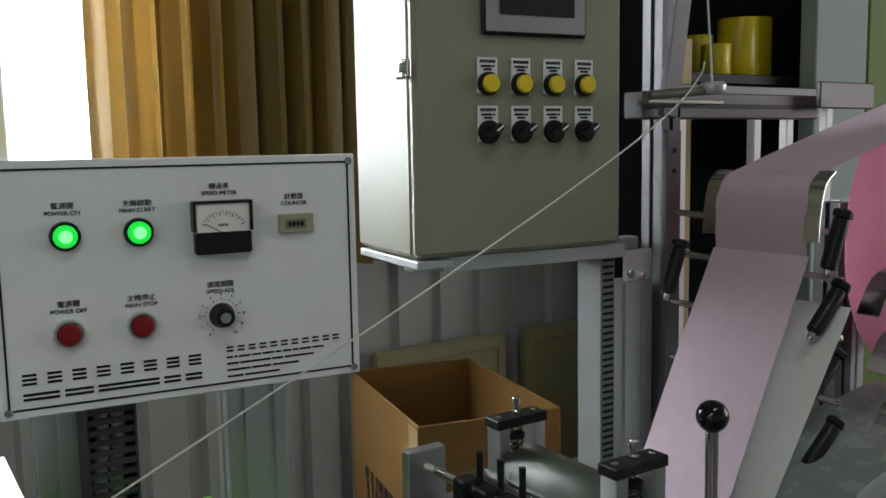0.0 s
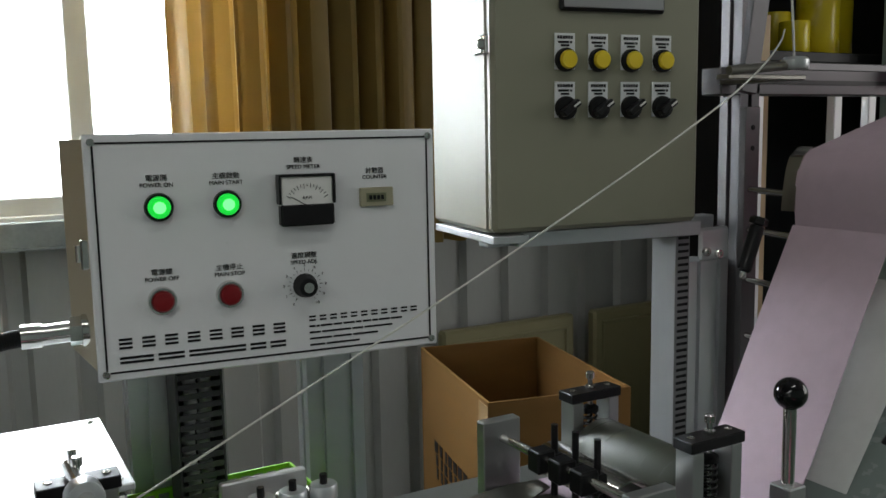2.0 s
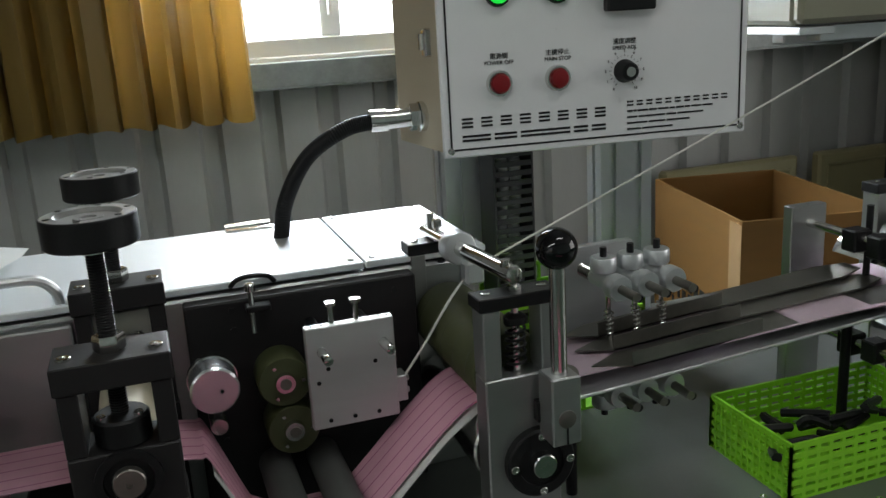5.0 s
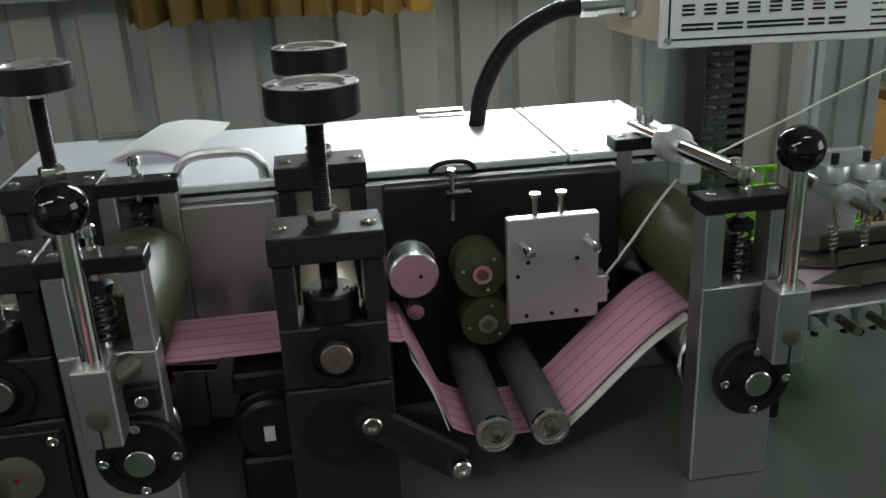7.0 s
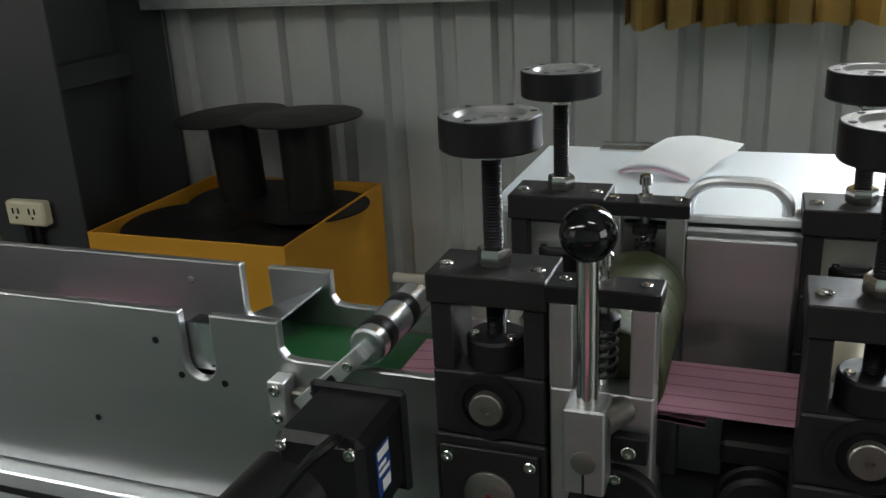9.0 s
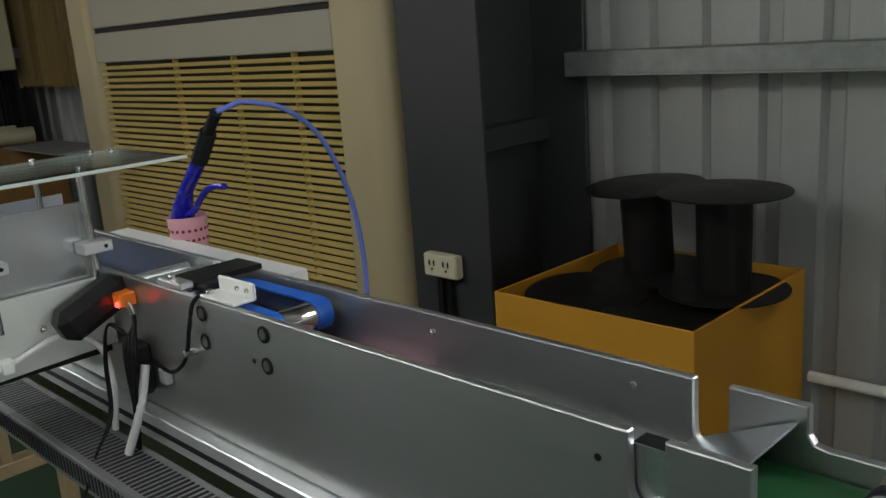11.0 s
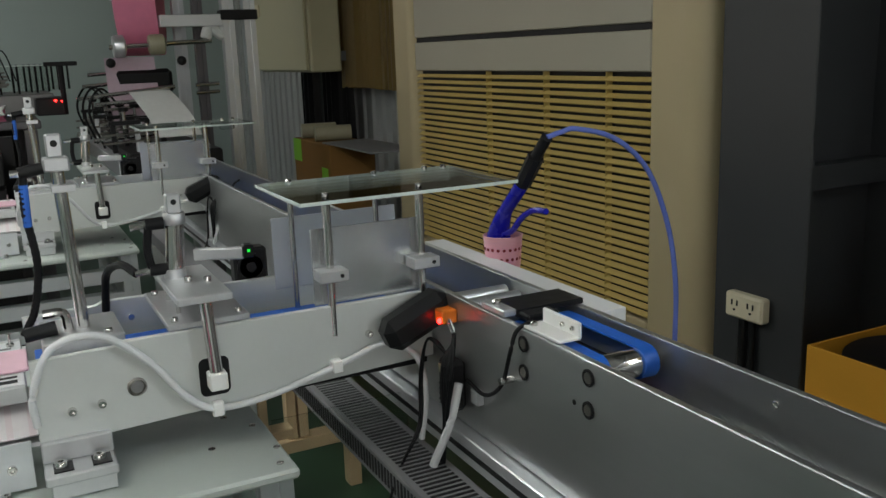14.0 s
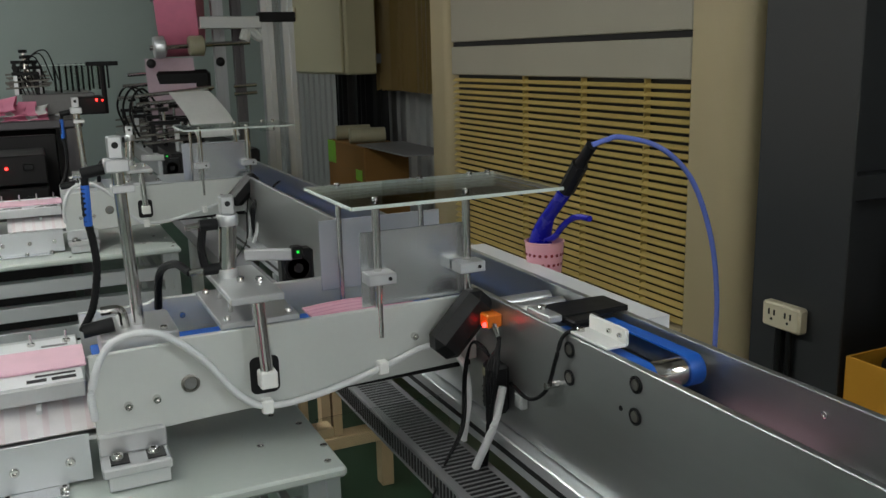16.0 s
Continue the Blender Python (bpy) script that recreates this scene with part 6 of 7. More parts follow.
part("wire", tube(B(), [(-0.60, 0.58, 0.975), (-0.592, 0.565, 0.985), (-0.605, 0.545, 0.975), (-0.632, 0.53, 0.94)], 0.004, 8, 6), WIRE, gm)
for p in ((-0.640, 0.967), (-0.588, 0.967), (-0.640, 0.908)):
    part("screw", screw_head(B(), (p[0], 0.578, p[1]), (0, -1, 0), 0.0045), STEEL, gm)
sm = thing("small_motor", "black motor with a white sticker under the web", "electric motor", (-0.345, 0.75, 0.81))
part("body", lathe(B(), [(0.024, 0), (0.028, 0.003), (0.028, 0.075), (0.024, 0.08)], (-0.330, 0.70, 0.885), (0, 1, 0), 32), BLACK, sm)
part("foot", box(B(), -0.357, -0.303, 0.70, 0.79, 0.81, 0.858, 0.003), BLACK, sm)
part("terminal_box", box(B(), -0.358, -0.302, 0.715, 0.775, 0.912, 0.932, 0.003), BLACK, sm)
part("clamp_rim", lathe(B(), [(0.029, 0), (0.031, 0.002), (0.031, 0.008), (0.029, 0.010)], (-0.330, 0.712, 0.885), (0, 1, 0), 32), OXIDE, sm)
part("sticker", box(B(), -0.335, -0.326, 0.6985, 0.6995, 0.876, 0.890, 0), WHITE, sm)

# ---- branch conveyors ----
BX0, BX1 = -1.93, -1.70


def rounded(y0, y1, z0, z1, r, x, thick):
    """A thin plate with rounded corners in the y, z plane."""
    o = []
    for cy, cz, a0 in ((y1 - r, z1 - r, 0), (y0 + r, z1 - r, 90), (y0 + r, z0 + r, 180), (y1 - r, z0 + r, 270)):
        o += [(cy + r * math.cos(radians(a0 + 18 * k)), cz + r * math.sin(radians(a0 + 18 * k))) for k in range(6)]
    return prism(B(), o, thick, Matrix.Translation((x, 0, 0)) @ YZ)


def branch():
    out_ = []
    t = thing("branch_conveyor", "aluminium branch conveyor that joins the main one", "conveyor", (-1.8, 0.45, 0.8), "branch conveyors")
    out_.append(t)
    o = [(0.150, 0.862), (0.705, 0.882), (0.705, 0.985), (0.26, 0.985), (0.25, 0.980), (0.150, 0.978)]
    part("side_plate", plate(o, 0.010, Matrix.Translation((BX1 - 0.010, 0, 0)) @ YZ), BRANCH, t)
    part("side_plate", plate(o, 0.010, Matrix.Translation((BX0, 0, 0)) @ YZ), BRANCH, t)
    part("bed", box(B(), BX0 + 0.010, BX1 - 0.010, 0.15, 0.70, 0.905, 0.910, 0), ALU, t)
    part("blue_belt", box(B(), BX0 + 0.045, BX0 + 0.10, 0.16, 0.70, 0.932, 0.939, 0.002), BLUEB, t)
    part("blue_belt", box(B(), BX1 - 0.085, BX1 - 0.03, 0.16, 0.46, 0.932, 0.939, 0.002), BLUEB, t)
    part("bushing", lathe(B(), [(0.0125, 0), (0.0125, 0.002), (0.010, 0.003), (0.009, 0.001)], (BX1, 0.273, 0.921), (1, 0, 0), 24), GUN, t)
    part("bushing_core", lathe(B(), [(0.008, 0), (0.008, 0.001)], (BX1 + 0.001, 0.273, 0.921), (1, 0, 0), 16), SATIN, t)
    for y, z in ((0.192, 0.905), (0.228, 0.908), (0.60, 0.935)):
        part("screw", screw_head(B(), (BX1, y, z), (1, 0, 0), 0.0055, 0.008), STEEL, t)
    part("dark_window", rounded(0.353, 0.394, 0.888, 0.942, 0.009, BX1 + 0.0003, 0.0008), BLACK, t)
    part("lower_lip", box(B(), BX0 + 0.02, BX1 - 0.012, 0.16, 0.70, 0.868, 0.880, 0.001), OXIDE, t)
    f = B()
    box(f, BX1, BX1 + 0.055, 0.150, 0.235, 0.832, 0.845, 0.002), box(f, BX1, BX1 + 0.012, 0.150, 0.235, 0.845, 0.872, 0.002), box(f, BX1 + 0.004, BX1 + 0.05, 0.156, 0.232, 0.812, 0.832, 0.001)
    ft = part("foot_bracket", f, ALUX, t)
    for y in (0.170, 0.215):
        part("bolt", screw_head(B(), (BX1 + 0.03, y, 0.845), (0, 0, 1), 0.0075, 0.009), STEEL, ft)
        part("washer", box(B(), BX1 + 0.015, BX1 + 0.045, y - 0.009, y + 0.014, 0.845, 0.8465, 0), BLACK, ft)
    part("press_bed", box(B(), -1.90, -1.705, 0.32, 0.43, 0.986, 0.994, 0.001), ALUX, t)
    each("bed_screw", [((x, y, 0.994), (0, 0, 1), 0.005, 0.006) for x in (-1.72, -1.88) for y in (0.332, 0.418)], STEEL, t)
    part("rear_screw", screw_head(B(), (BX0 + 0.010, 0.30, 0.955), (1, 0, 0), 0.005, 0.003), STEEL, t)
    # guard: two posts, clips, steel plate and clear top
    g = thing("clear_guard", "clear acrylic guard on steel posts over the branch", "machine guard", (-1.8, 0.62, 0.985), "clear guards")
    out_.append(g)
    for y in (0.549, 0.693):
        part("post", rod(B(), (BX1 - 0.005, y, 0.94), (BX1 - 0.005, y, 1.138), 0.0062, 16), STEEL, g)
        c = part("clip", box(B(), BX1 - 0.014, BX1 + 0.018, y - 0.022, y + 0.020, 1.024, 1.040, 0.001), ALUX, g)
        part("clip_screw", lathe(B(), [(0.003, 0), (0.003, 0.001)], (BX1 + 0.018, y + 0.01, 1.032), (1, 0, 0), 10), BLACK, c)
        part("post", rod(B(), (BX0 + 0.055, y, 0.94), (BX0 + 0.055, y, 1.138), 0.0045, 12), STEEL, g)
    part("steel_plate", box(B(), BX1 - 0.0185, BX1 - 0.0165, 0.527, 0.705, 0.984, 1.096, 0.001), SHEET, g)
    part("back_plate", box(B(), BX0 + 0.020, BX0 + 0.022, 0.525, 0.742, 0.965, 1.083, 0.001), PALEPLATE, g)
    for txt, y, z in (("160", 0.595, 1.052), ("0", 0.597, 1.028), ("40", 0.694, 1.061)):
        letters(txt, 0.016, Matrix.Translation((BX0 + 0.0224, y, z)) @ Matrix(((0, 0, 1, 0), (1, 0, 0, 0), (0, 1, 0, 0), (0, 0, 0, 1))), REDINK, g, "figure")
    part("acrylic_top", box(B(), BX0 + 0.042, BX1 + 0.034, 0.50, 0.84, 1.138, 1.143, 0.001), ACRYL, g)
    part("acrylic_edge", box(B(), BX1 + 0.0342, BX1 + 0.0352, 0.50, 0.84, 1.138, 1.143, 0), EDGE, g)
    part("acrylic_edge", box(B(), BX0 + 0.042, BX1 + 0.034, 0.4988, 0.4998, 1.138, 1.143, 0), EDGE, g)
    part("acrylic_edge", box(B(), BX0 + 0.0408, BX0 + 0.0418, 0.50, 0.84, 1.138, 1.143, 0), EDGE, g)
    part("acrylic_block", box(B(), BX0 + 0.052, BX0 + 0.078, 0.775, 0.82, 1.112, 1.1375, 0.002), ACRYL, g)
    for p in ((BX1 - 0.005, 0.549), (BX1 - 0.005, 0.693), (BX0 + 0.055, 0.549), (BX0 + 0.055, 0.693), (BX0 + 0.055, 0.785), (BX0 + 0.055, 0.82)):
        part("cap_nut", screw_head(B(), (*p, 1.143), (0, 0, 1), 0.005, 0.005), STEEL, g)
    # air cylinder, fixed end
    p = thing("guide_post", "tall bright guide post with an air cylinder", "air cylinder", (-1.8, 0.22, 0.95), "guide posts")
    out_.append(p)
    part("rod", rod(B(), (-1.80, 0.225, 0.96), (-1.80, 0.216, 1.205), 0.0085, 18), STEEL, p)
    part("head", box(B(), -1.815, -1.785, 0.200, 0.232, 1.20, 1.218, 0.002), ALUX, p)
    part("clevis", box(B(), -1.808, -1.792, 0.206, 0.226, 1.218, 1.248, 0.002), ALUX, p)
    part("clevis_hole", lathe(B(), [(0.0045, 0), (0.0045, 0.0006)], (-1.7918, 0.216, 1.236), (1, 0, 0), 14), BLACK, p)
    part("fitting", rod(B(), (-1.80, 0.200, 1.205), (-1.80, 0.170, 1.200), 0.008, 12), BLACK, p)
    part("air_hose", tube(B(), [(-1.80, 0.175, 1.195), (-1.80, 0.172, 1.15), (-1.80, 0.178, 1.08), (-1.80, 0.168, 1.02), (-1.80, 0.150, 0.985)], [0.0048, 0.0056], 10, 14), WIRE, p)
    part("upper_fitting", rod(B(), (-1.80, 0.182, 1.200), (-1.80, 0.160, 1.200), 0.005, 10), STEEL, p)
    part("stop_collar", box(B(), -1.813, -1.787, 0.206, 0.236, 1.172, 1.182, 0.001), ALUX, p)
    part("base_screw", screw_head(B(), (-1.755, 0.252, 0.985), (0, 0, 1), 0.005, 0.005), STEEL, p)
    part("base_elbow", tube(B(), [(-1.79, 0.205, 0.985), (-1.79, 0.20, 1.01), (-1.79, 0.175, 1.012)], 0.0065, 10, 5), STEEL, p)
    part("hose_sleeve", tube(B(), [(-1.80, 0.174, 1.185), (-1.80, 0.173, 1.13)], 0.0057, 10, 3), BLUEB, p)
    part("base", box(B(), -1.86, -1.74, 0.17, 0.27, 0.945, 0.985, 0.002), ALUX, p)
    part("base_fitting", rod(B(), (-1.78, 0.19, 0.995), (-1.78, 0.15, 0.99), 0.010, 12), BLACK, p)
    q = thing("cooling_fan", "small black axial fan beside the guard", "fan", (-1.95, 0.47, 1.0), "cooling fans")
    out_.append(q)
    part("fan_frame", box(B(), -1.965, -1.935, 0.467, 0.522, 0.972, 1.034, 0.004), BLACK, q)
    part("fan_ring", lathe(B(), [(0.023, 0), (0.023, 0.002), (0.019, 0.002), (0.019, 0)], (-1.935, 0.4945, 1.003), (1, 0, 0), 24), OXIDE, q)
    part("fan_hub", lathe(B(), [(0.008, 0), (0.008, 0.003)], (-1.935, 0.4945, 1.003), (1, 0, 0), 16), DARK, q)
    # signal cables
    w = thing("white_cable", "white signal cable clipped along the branch", "cable", (-1.69, 0.4, 0.9), "white cables")
    out_.append(w)
    part("cable", tube(B(), [(BX1 + 0.005, 0.150, 0.895), (BX1 + 0.012, 0.150, 0.94), (BX1 + 0.012, 0.178, 0.995), (BX1 + 0.012, 0.235, 1.0), (BX1 + 0.012, 0.29, 0.955), (BX1 + 0.012, 0.335, 0.895), (BX1 + 0.010, 0.375, 0.872), (BX1 + 0.010, 0.45, 0.876), (BX1 + 0.010, 0.55, 0.900), (BX1 + 0.010, 0.62, 0.918), (BX1 + 0.02, 0.665, 0.895), (BX1 + 0.03, 0.675, 0.84), (BX1 + 0.02, 0.67, 0.76)], 0.0048, 10, 8), WCABLE, w)
    for y in (0.372, 0.545):
        part("clip", box(B(), BX1 + 0.001, BX1 + 0.016, y - 0.008, y + 0.008, 0.862 + 0.15 * (y - 0.372), 0.882 + 0.15 * (y - 0.372), 0.002), WHITE, w)
    # photo sensor on the main side plate
    s = thing("photo_sensor", "orange photo sensor with a red light", "sensor", (-1.63, 0.70, 0.95), "photo sensors")
    out_.append(s)
    part("body", box(B(), -1.655, -1.625, 0.685, 0.7095, 0.952, 0.972, 0.002), ORANGE, s)
    part("led", ball(B(), (-1.632, 0.684, 0.957), 0.0042, 12), REDLED, s)
    part("plug", rod(B(), (-1.625, 0.695, 0.958), (-1.60, 0.690, 0.945), 0.004, 10), STEEL, s)
    part("amplifier", box(B(), -1.642, -1.602, 0.682, 0.7095, 0.825, 0.902, 0.006), BLACK, s)
    part("amplifier_light", box(B(), -1.636, -1.628, 0.6808, 0.6818, 0.880, 0.893, 0), KHAKI, s)
    for z in (0.840, 0.848, 0.856, 0.864):
        part("amplifier_pin", rod(B(), (-1.632, 0.6819, z), (-1.632, 0.679, z), 0.0018, 8), STEEL, s)
    for k in range(4):
        part("wire", tube(B(), [(-1.60, 0.69, 0.945 - 0.004 * k), (-1.578 - 0.004 * k, 0.674 - 0.003 * k, 0.905), (-1.585 - 0.004 * k, 0.668, 0.84 - 0.01 * k), (-1.612 - 0.006 * k, 0.672, 0.748)], 0.0030, 8, 6), WIRE, s)
    for k in range(2):
        part("loop_wire", tube(B(), [(-1.622 + 0.008 * k, 0.690, 0.902), (-1.630 + 0.008 * k, 0.680, 0.925 - 0.006 * k), (-1.652, 0.672, 0.925), (-1.672 + 0.007 * k, 0.668, 0.87), (-1.668 + 0.007 * k, 0.66, 0.79), (-1.645, 0.62, 0.745), (-1.63, 0.590, 0.70)], 0.0020, 6, 8), WIRE, s)
    part("tail_wire", tube(B(), [(-1.585, 0.700, 0.880), (-1.53, 0.698, 0.876), (-1.485, 0.698, 0.905), (-1.462, 0.698, 0.955), (-1.458, 0.706, 0.985), (-1.445, 0.722, 1.000)], 0.0028, 8, 8), WIRE, s)
    part("side_nut", rod(B(), (-1.475, 0.7095, 0.915), (-1.475, 0.690, 0.915), 0.005, 8), STEEL, s)
    part("side_clip", box(B(), -1.572, -1.552, 0.698, 0.7095, 0.850, 0.872, 0.002), ALUX, s)
    part("grey_wire", tube(B(), [(-1.590, 0.690, 0.875), (-1.586, 0.672, 0.82), (-1.612, 0.655, 0.748)], 0.0062, 10, 6), WCABLE, s)
    # bench under it
    k = thing("bench_table", "light grey bench on aluminium extrusions", "bench", (-2.0, -0.2, 0), "bench tables")
    out_.append(k)
    part("bench_top", box(B(), -2.36, -1.583, -0.80, 0.449, 0.795, 0.81, 0.004), BENCH, k)
    each("screw", [((*q, 0.81), (0, 0, 1), 0.005, 0.002) for q in ((-1.61, 0.43), (-1.61, 0.15), (-1.61, -0.15), (-1.75, 0.43), (-1.80, 0.40), (-1.70, 0.36), (-1.66, 0.44))], STEEL, k)
    for z in (0.735, 0.665, 0.595):
        part("rail", box(B(), -2.34, -1.60, 0.40, 0.44, z - 0.02, z + 0.02, 0.002), ANOD, k)
        part("rail", box(B(), -1.64, -1.60, -0.78, 0.40, z - 0.02, z + 0.02, 0.002), ANOD, k)
    for q in ((-1.62, 0.42), (-2.32, 0.42), (-1.62, -0.76), (-2.32, -0.76)):
        part("leg", profile(B(), q[0], q[1], 0.045, 0.045, 0, 0.794), ANOD, k)
    # feeding end with a mask and its guides
    e = thing("mask_guide", "aluminium mask guide with printed strip", "mask guide", (-1.8, 0.0, 0.81), "mask guides")
    out_.append(e)
    part("guide", box(B(), BX1 - 0.006, BX1, -0.55, 0.13, 0.858, 0.872, 0.001), SHEET, e)
    part("angle", box(B(), BX1 + 0.0032, BX1 + 0.035, -0.55, 0.11, 0.812, 0.815, 0.0005), SHEET, e)
    part("angle", box(B(), BX1, BX1 + 0.003, -0.55, 0.14, 0.815, 0.878, 0.0005), ANOD, e)
    part("bed", box(B(), BX0, BX1 - 0.007, -0.55, 0.15, 0.865, 0.870, 0), ALUX, e)
    part("side_rail", box(B(), BX0 - 0.03, BX1 - 0.035, -0.55, 0.145, 0.915, 0.938, 0.002), ALUX, e)
    part("printed_strip", box(B(), BX0 - 0.01, BX1 - 0.038, -0.55, 0.143, 0.9385, 0.9395, 0), WHITEP, e)
    for q in range(6):
        y = 0.135 - 0.095 * q
        for w_, (d0, d1) in enumerate(((0.0, 0.030), (0.036, 0.060))):
            part("print_bar", box(B(), BX1 - 0.060, BX1 - 0.048, y - d1, y - d0, 0.9397, 0.9401, 0), INK, e)
        part("print_bar", box(B(), BX1 - 0.076, BX1 - 0.068, y - 0.050, y, 0.9397, 0.9401, 0), INK, e)
        part("faint_bar", box(B(), BX0 + 0.020, BX0 + 0.028, y - 0.040, y - 0.004, 0.9397, 0.9401, 0), DUCT, e)
    for y in (0.13, 0.082, 0.034, -0.014):
        tg = part("toggle", rod(B(), (BX0 + 0.012, y, 0.9397), (BX0 + 0.012, y, 0.958), 0.0022, 10), STEEL, e)
        part("toggle_nut", rod(B(), (BX0 + 0.012, y, 0.9397), (BX0 + 0.012, y, 0.944), 0.0055, 6), STEEL, tg)
    for y in (0.115, 0.05, -0.02):
        part("angle_bolt", screw_head(B(), (BX1 + 0.003, y, 0.845), (1, 0, 0), 0.006, 0.006), STEEL, e)
        part("angle_bolt", screw_head(B(), (BX1 + 0.022, y - 0.01, 0.815), (0, 0, 1), 0.006, 0.007), STEEL, e)
    part("hold_bar", box(B(), BX1 - 0.10, BX1 - 0.012, 0.083, 0.090, 0.9085, 0.914, 0.001), ALUX, e)
    mk_ = thing("face_mask", "white and pink pleated face mask on the feed bed", "face mask", (-1.8, 0.04, 0.88), "face masks")
    out_.append(mk_)
    part("cloth", sheet(B(), [(BX1 - 0.012, 0.075, 0.878), (BX1 - 0.045, 0.075, 0.900), (BX1 - 0.10, 0.075, 0.906), (BX0 + 0.05, 0.075, 0.885)], 0.155, 0.003, 5), striped("white_pleated_mask", (0.68, 0.65, 0.66), (0.66, 0.58, 0.60), 0.8, 0.013, 0.3), mk_)
    pk = thing("pink_fabric_strip", "pink fabric strip lying along the rail", "fabric", (-1.9, 0.0, 0.95), "pink strips")
    out_.append(pk)
    part("cloth", box(B(), BX0 + 0.05, BX1 - 0.085, -0.52, 0.150, 0.9405, 0.9445, 0.0015), RIBBON, pk)
    return out_


def press_head():
    """Air cylinder on a sliding plate that presses the mask."""
    t = thing("air_press", "air cylinder press on a sliding aluminium plate", "air press", (-1.78, 0.37, 1.03), "air presses")
    part("plate", box(B(), -1.86, -1.672, 0.330, 0.402, 1.026, 1.036, 0.0015), ALUX, t)
    part("barrel", rod(B(), (-1.80, 0.352, 1.04), (-1.80, 0.358, 1.115), 0.0128, 20), STEEL, t)
    part("collar", lathe(B(), [(0.015, 0), (0.015, 0.013)], (-1.80, 0.352, 1.036), (0, 0, 1), 20), ALUX, t)
    part("head", lathe(B(), [(0.0145, 0), (0.0155, 0.002), (0.0155, 0.014), (0.0145, 0.016)], (-1.80, 0.358, 1.112), (0, 0, 1), 20), ALUX, t)
    part("clevis", box(B(), -1.809, -1.791, 0.348, 0.368, 1.128, 1.155, 0.002), ALUX, t)
    part("clevis_hole", lathe(B(), [(0.004, 0), (0.004, 0.0006)], (-1.7908, 0.358, 1.144), (1, 0, 0), 14), BLACK, t)
    for z in (1.115, 1.05):
        part("fitting", rod(B(), (-1.80, 0.343, z), (-1.80, 0.318, z), 0.0085, 12), BLACK, t)
    part("hose", tube(B(), [(-1.80, 0.322, 1.11), (-1.80, 0.318, 1.08), (-1.80, 0.322, 1.05)], 0.006, 8, 6), WIRE, t)
    for y in (0.362, 0.385):
        part("plate_bolt", screw_head(B(), (-1.76 if y < 0.37 else -1.745, y, 1.036), (0, 0, 1), 0.0055, 0.008), STEEL, t)
    part("guide_rod", rod(B(), (-1.686, 0.374, 0.915), (-1.686, 0.368, 1.030), 0.0088, 16), STEEL, t)
    part("rod_foot", box(B(), -1.698, -1.674, 0.362, 0.386, 0.902, 0.926, 0.002), WHITE, t)
    part("sensor_arm", box(B(), 0, 0.075, -0.006, 0.006, 0, 0.018, 0.002, pose(-1.875, 0.395, 1.040, 0, 0, 62)), ALUX, t)
    part("sensor_block", box(B(), -1.848, -1.828, 0.458, 0.474, 1.042, 1.062, 0.002), BLACK, t)
    part("sensor_light", box(B(), -1.8278, -1.827, 0.464, 0.468, 1.052, 1.056, 0), GREENL, t)
    for z in (1.115, 1.05):
        part("elbow", rod(B(), (-1.80, 0.318, z), (-1.80, 0.298, z - 0.002), 0.0048, 10), STEEL, t)
    part("loop_hose", tube(B(), [(-1.80, 0.300, 1.048), (-1.84, 0.285, 1.055), (-1.90, 0.270, 1.03), (-1.92, 0.265, 0.97)], 0.006, 8, 8), WIRE, t)
    part("thin_rod", rod(B(), (-1.76, 0.345, 0.96), (-1.76, 0.345, 1.026), 0.0035, 12), STEEL, t)
    part("thin_rod", rod(B(), (-1.84, 0.345, 0.96), (-1.84, 0.345, 1.026), 0.0035, 12), STEEL, t)
    return t


def kicker():
    """Black paddle that tips each mask over into the branch."""
    t = thing("mask_kicker", "black plastic paddle beside the sensor", "paddle", (-1.672, 0.668, 0.955), "mask kickers")
    part("paddle", box(B(), -0.024, 0.024, -0.060, 0.052, -0.026, 0.026, 0.014), BLACK, t, local=True)
    part("pivot", rod(B(), (-0.03, 0.005, 0), (0.02, 0.005, 0), 0.007, 12), OXIDE, t, local=True)
    return t


FAR = Vector((-1.575, 0.03, 0.0))
first = branch()
press_a = press_head()
for ob in first:
    copy_thing(ob, Matrix.Translation(ob.location + FAR))
kick_a = kicker()
kick_b = copy_thing(kick_a, Matrix.Translation(kick_a.location + FAR))
press_b = copy_thing(press_a, Matrix.Translation(press_a.location + FAR))

# ---- air gun in its cup behind the conveyor ----
cu = thing("pink_cup", "pink plastic mesh cup", "cup", (-1.908, 0.955, 0.92))
b = lathe(B(), [(0.026, 0.0), (0.030, 0.0), (0.036, 0.075), (0.0375, 0.078), (0.035, 0.079), (0.033, 0.075), (0.028, 0.004)], (-1.908, 0.955, 0.925), (0, 0, 1), 32)
part("cup", b, PINKP, cu)
b = B()
for r in range(2):
    for k in range(20):
        a = 2 * math.pi * (k + 0.5 * r) / 20
        rr = 0.0325 + 0.002 * r
        lathe(b, [(0.0032, 0), (0.0032, 0.001)], (-1.908 + rr * math.cos(a), 0.955 + rr * math.sin(a), 0.962 + 0.018 * r), (math.cos(a), math.sin(a), -0.08), 6)
part("holes", b, REDB, cu)
ag = thing("air_gun", "blue air blow gun hanging upside down in the cup", "air gun", (-1.93, 0.96, 1.0))
part("body", tube(B(), [(-1.925, 0.955, 0.985), (-1.918, 0.955, 1.012), (-1.895, 0.952, 1.045), (-1.862, 0.950, 1.075), (-1.830, 0.950, 1.105)], [max(0.0125, 0.025 - 0.0007 * q) for q in range(33)], 14, 8), BLUEP, ag)
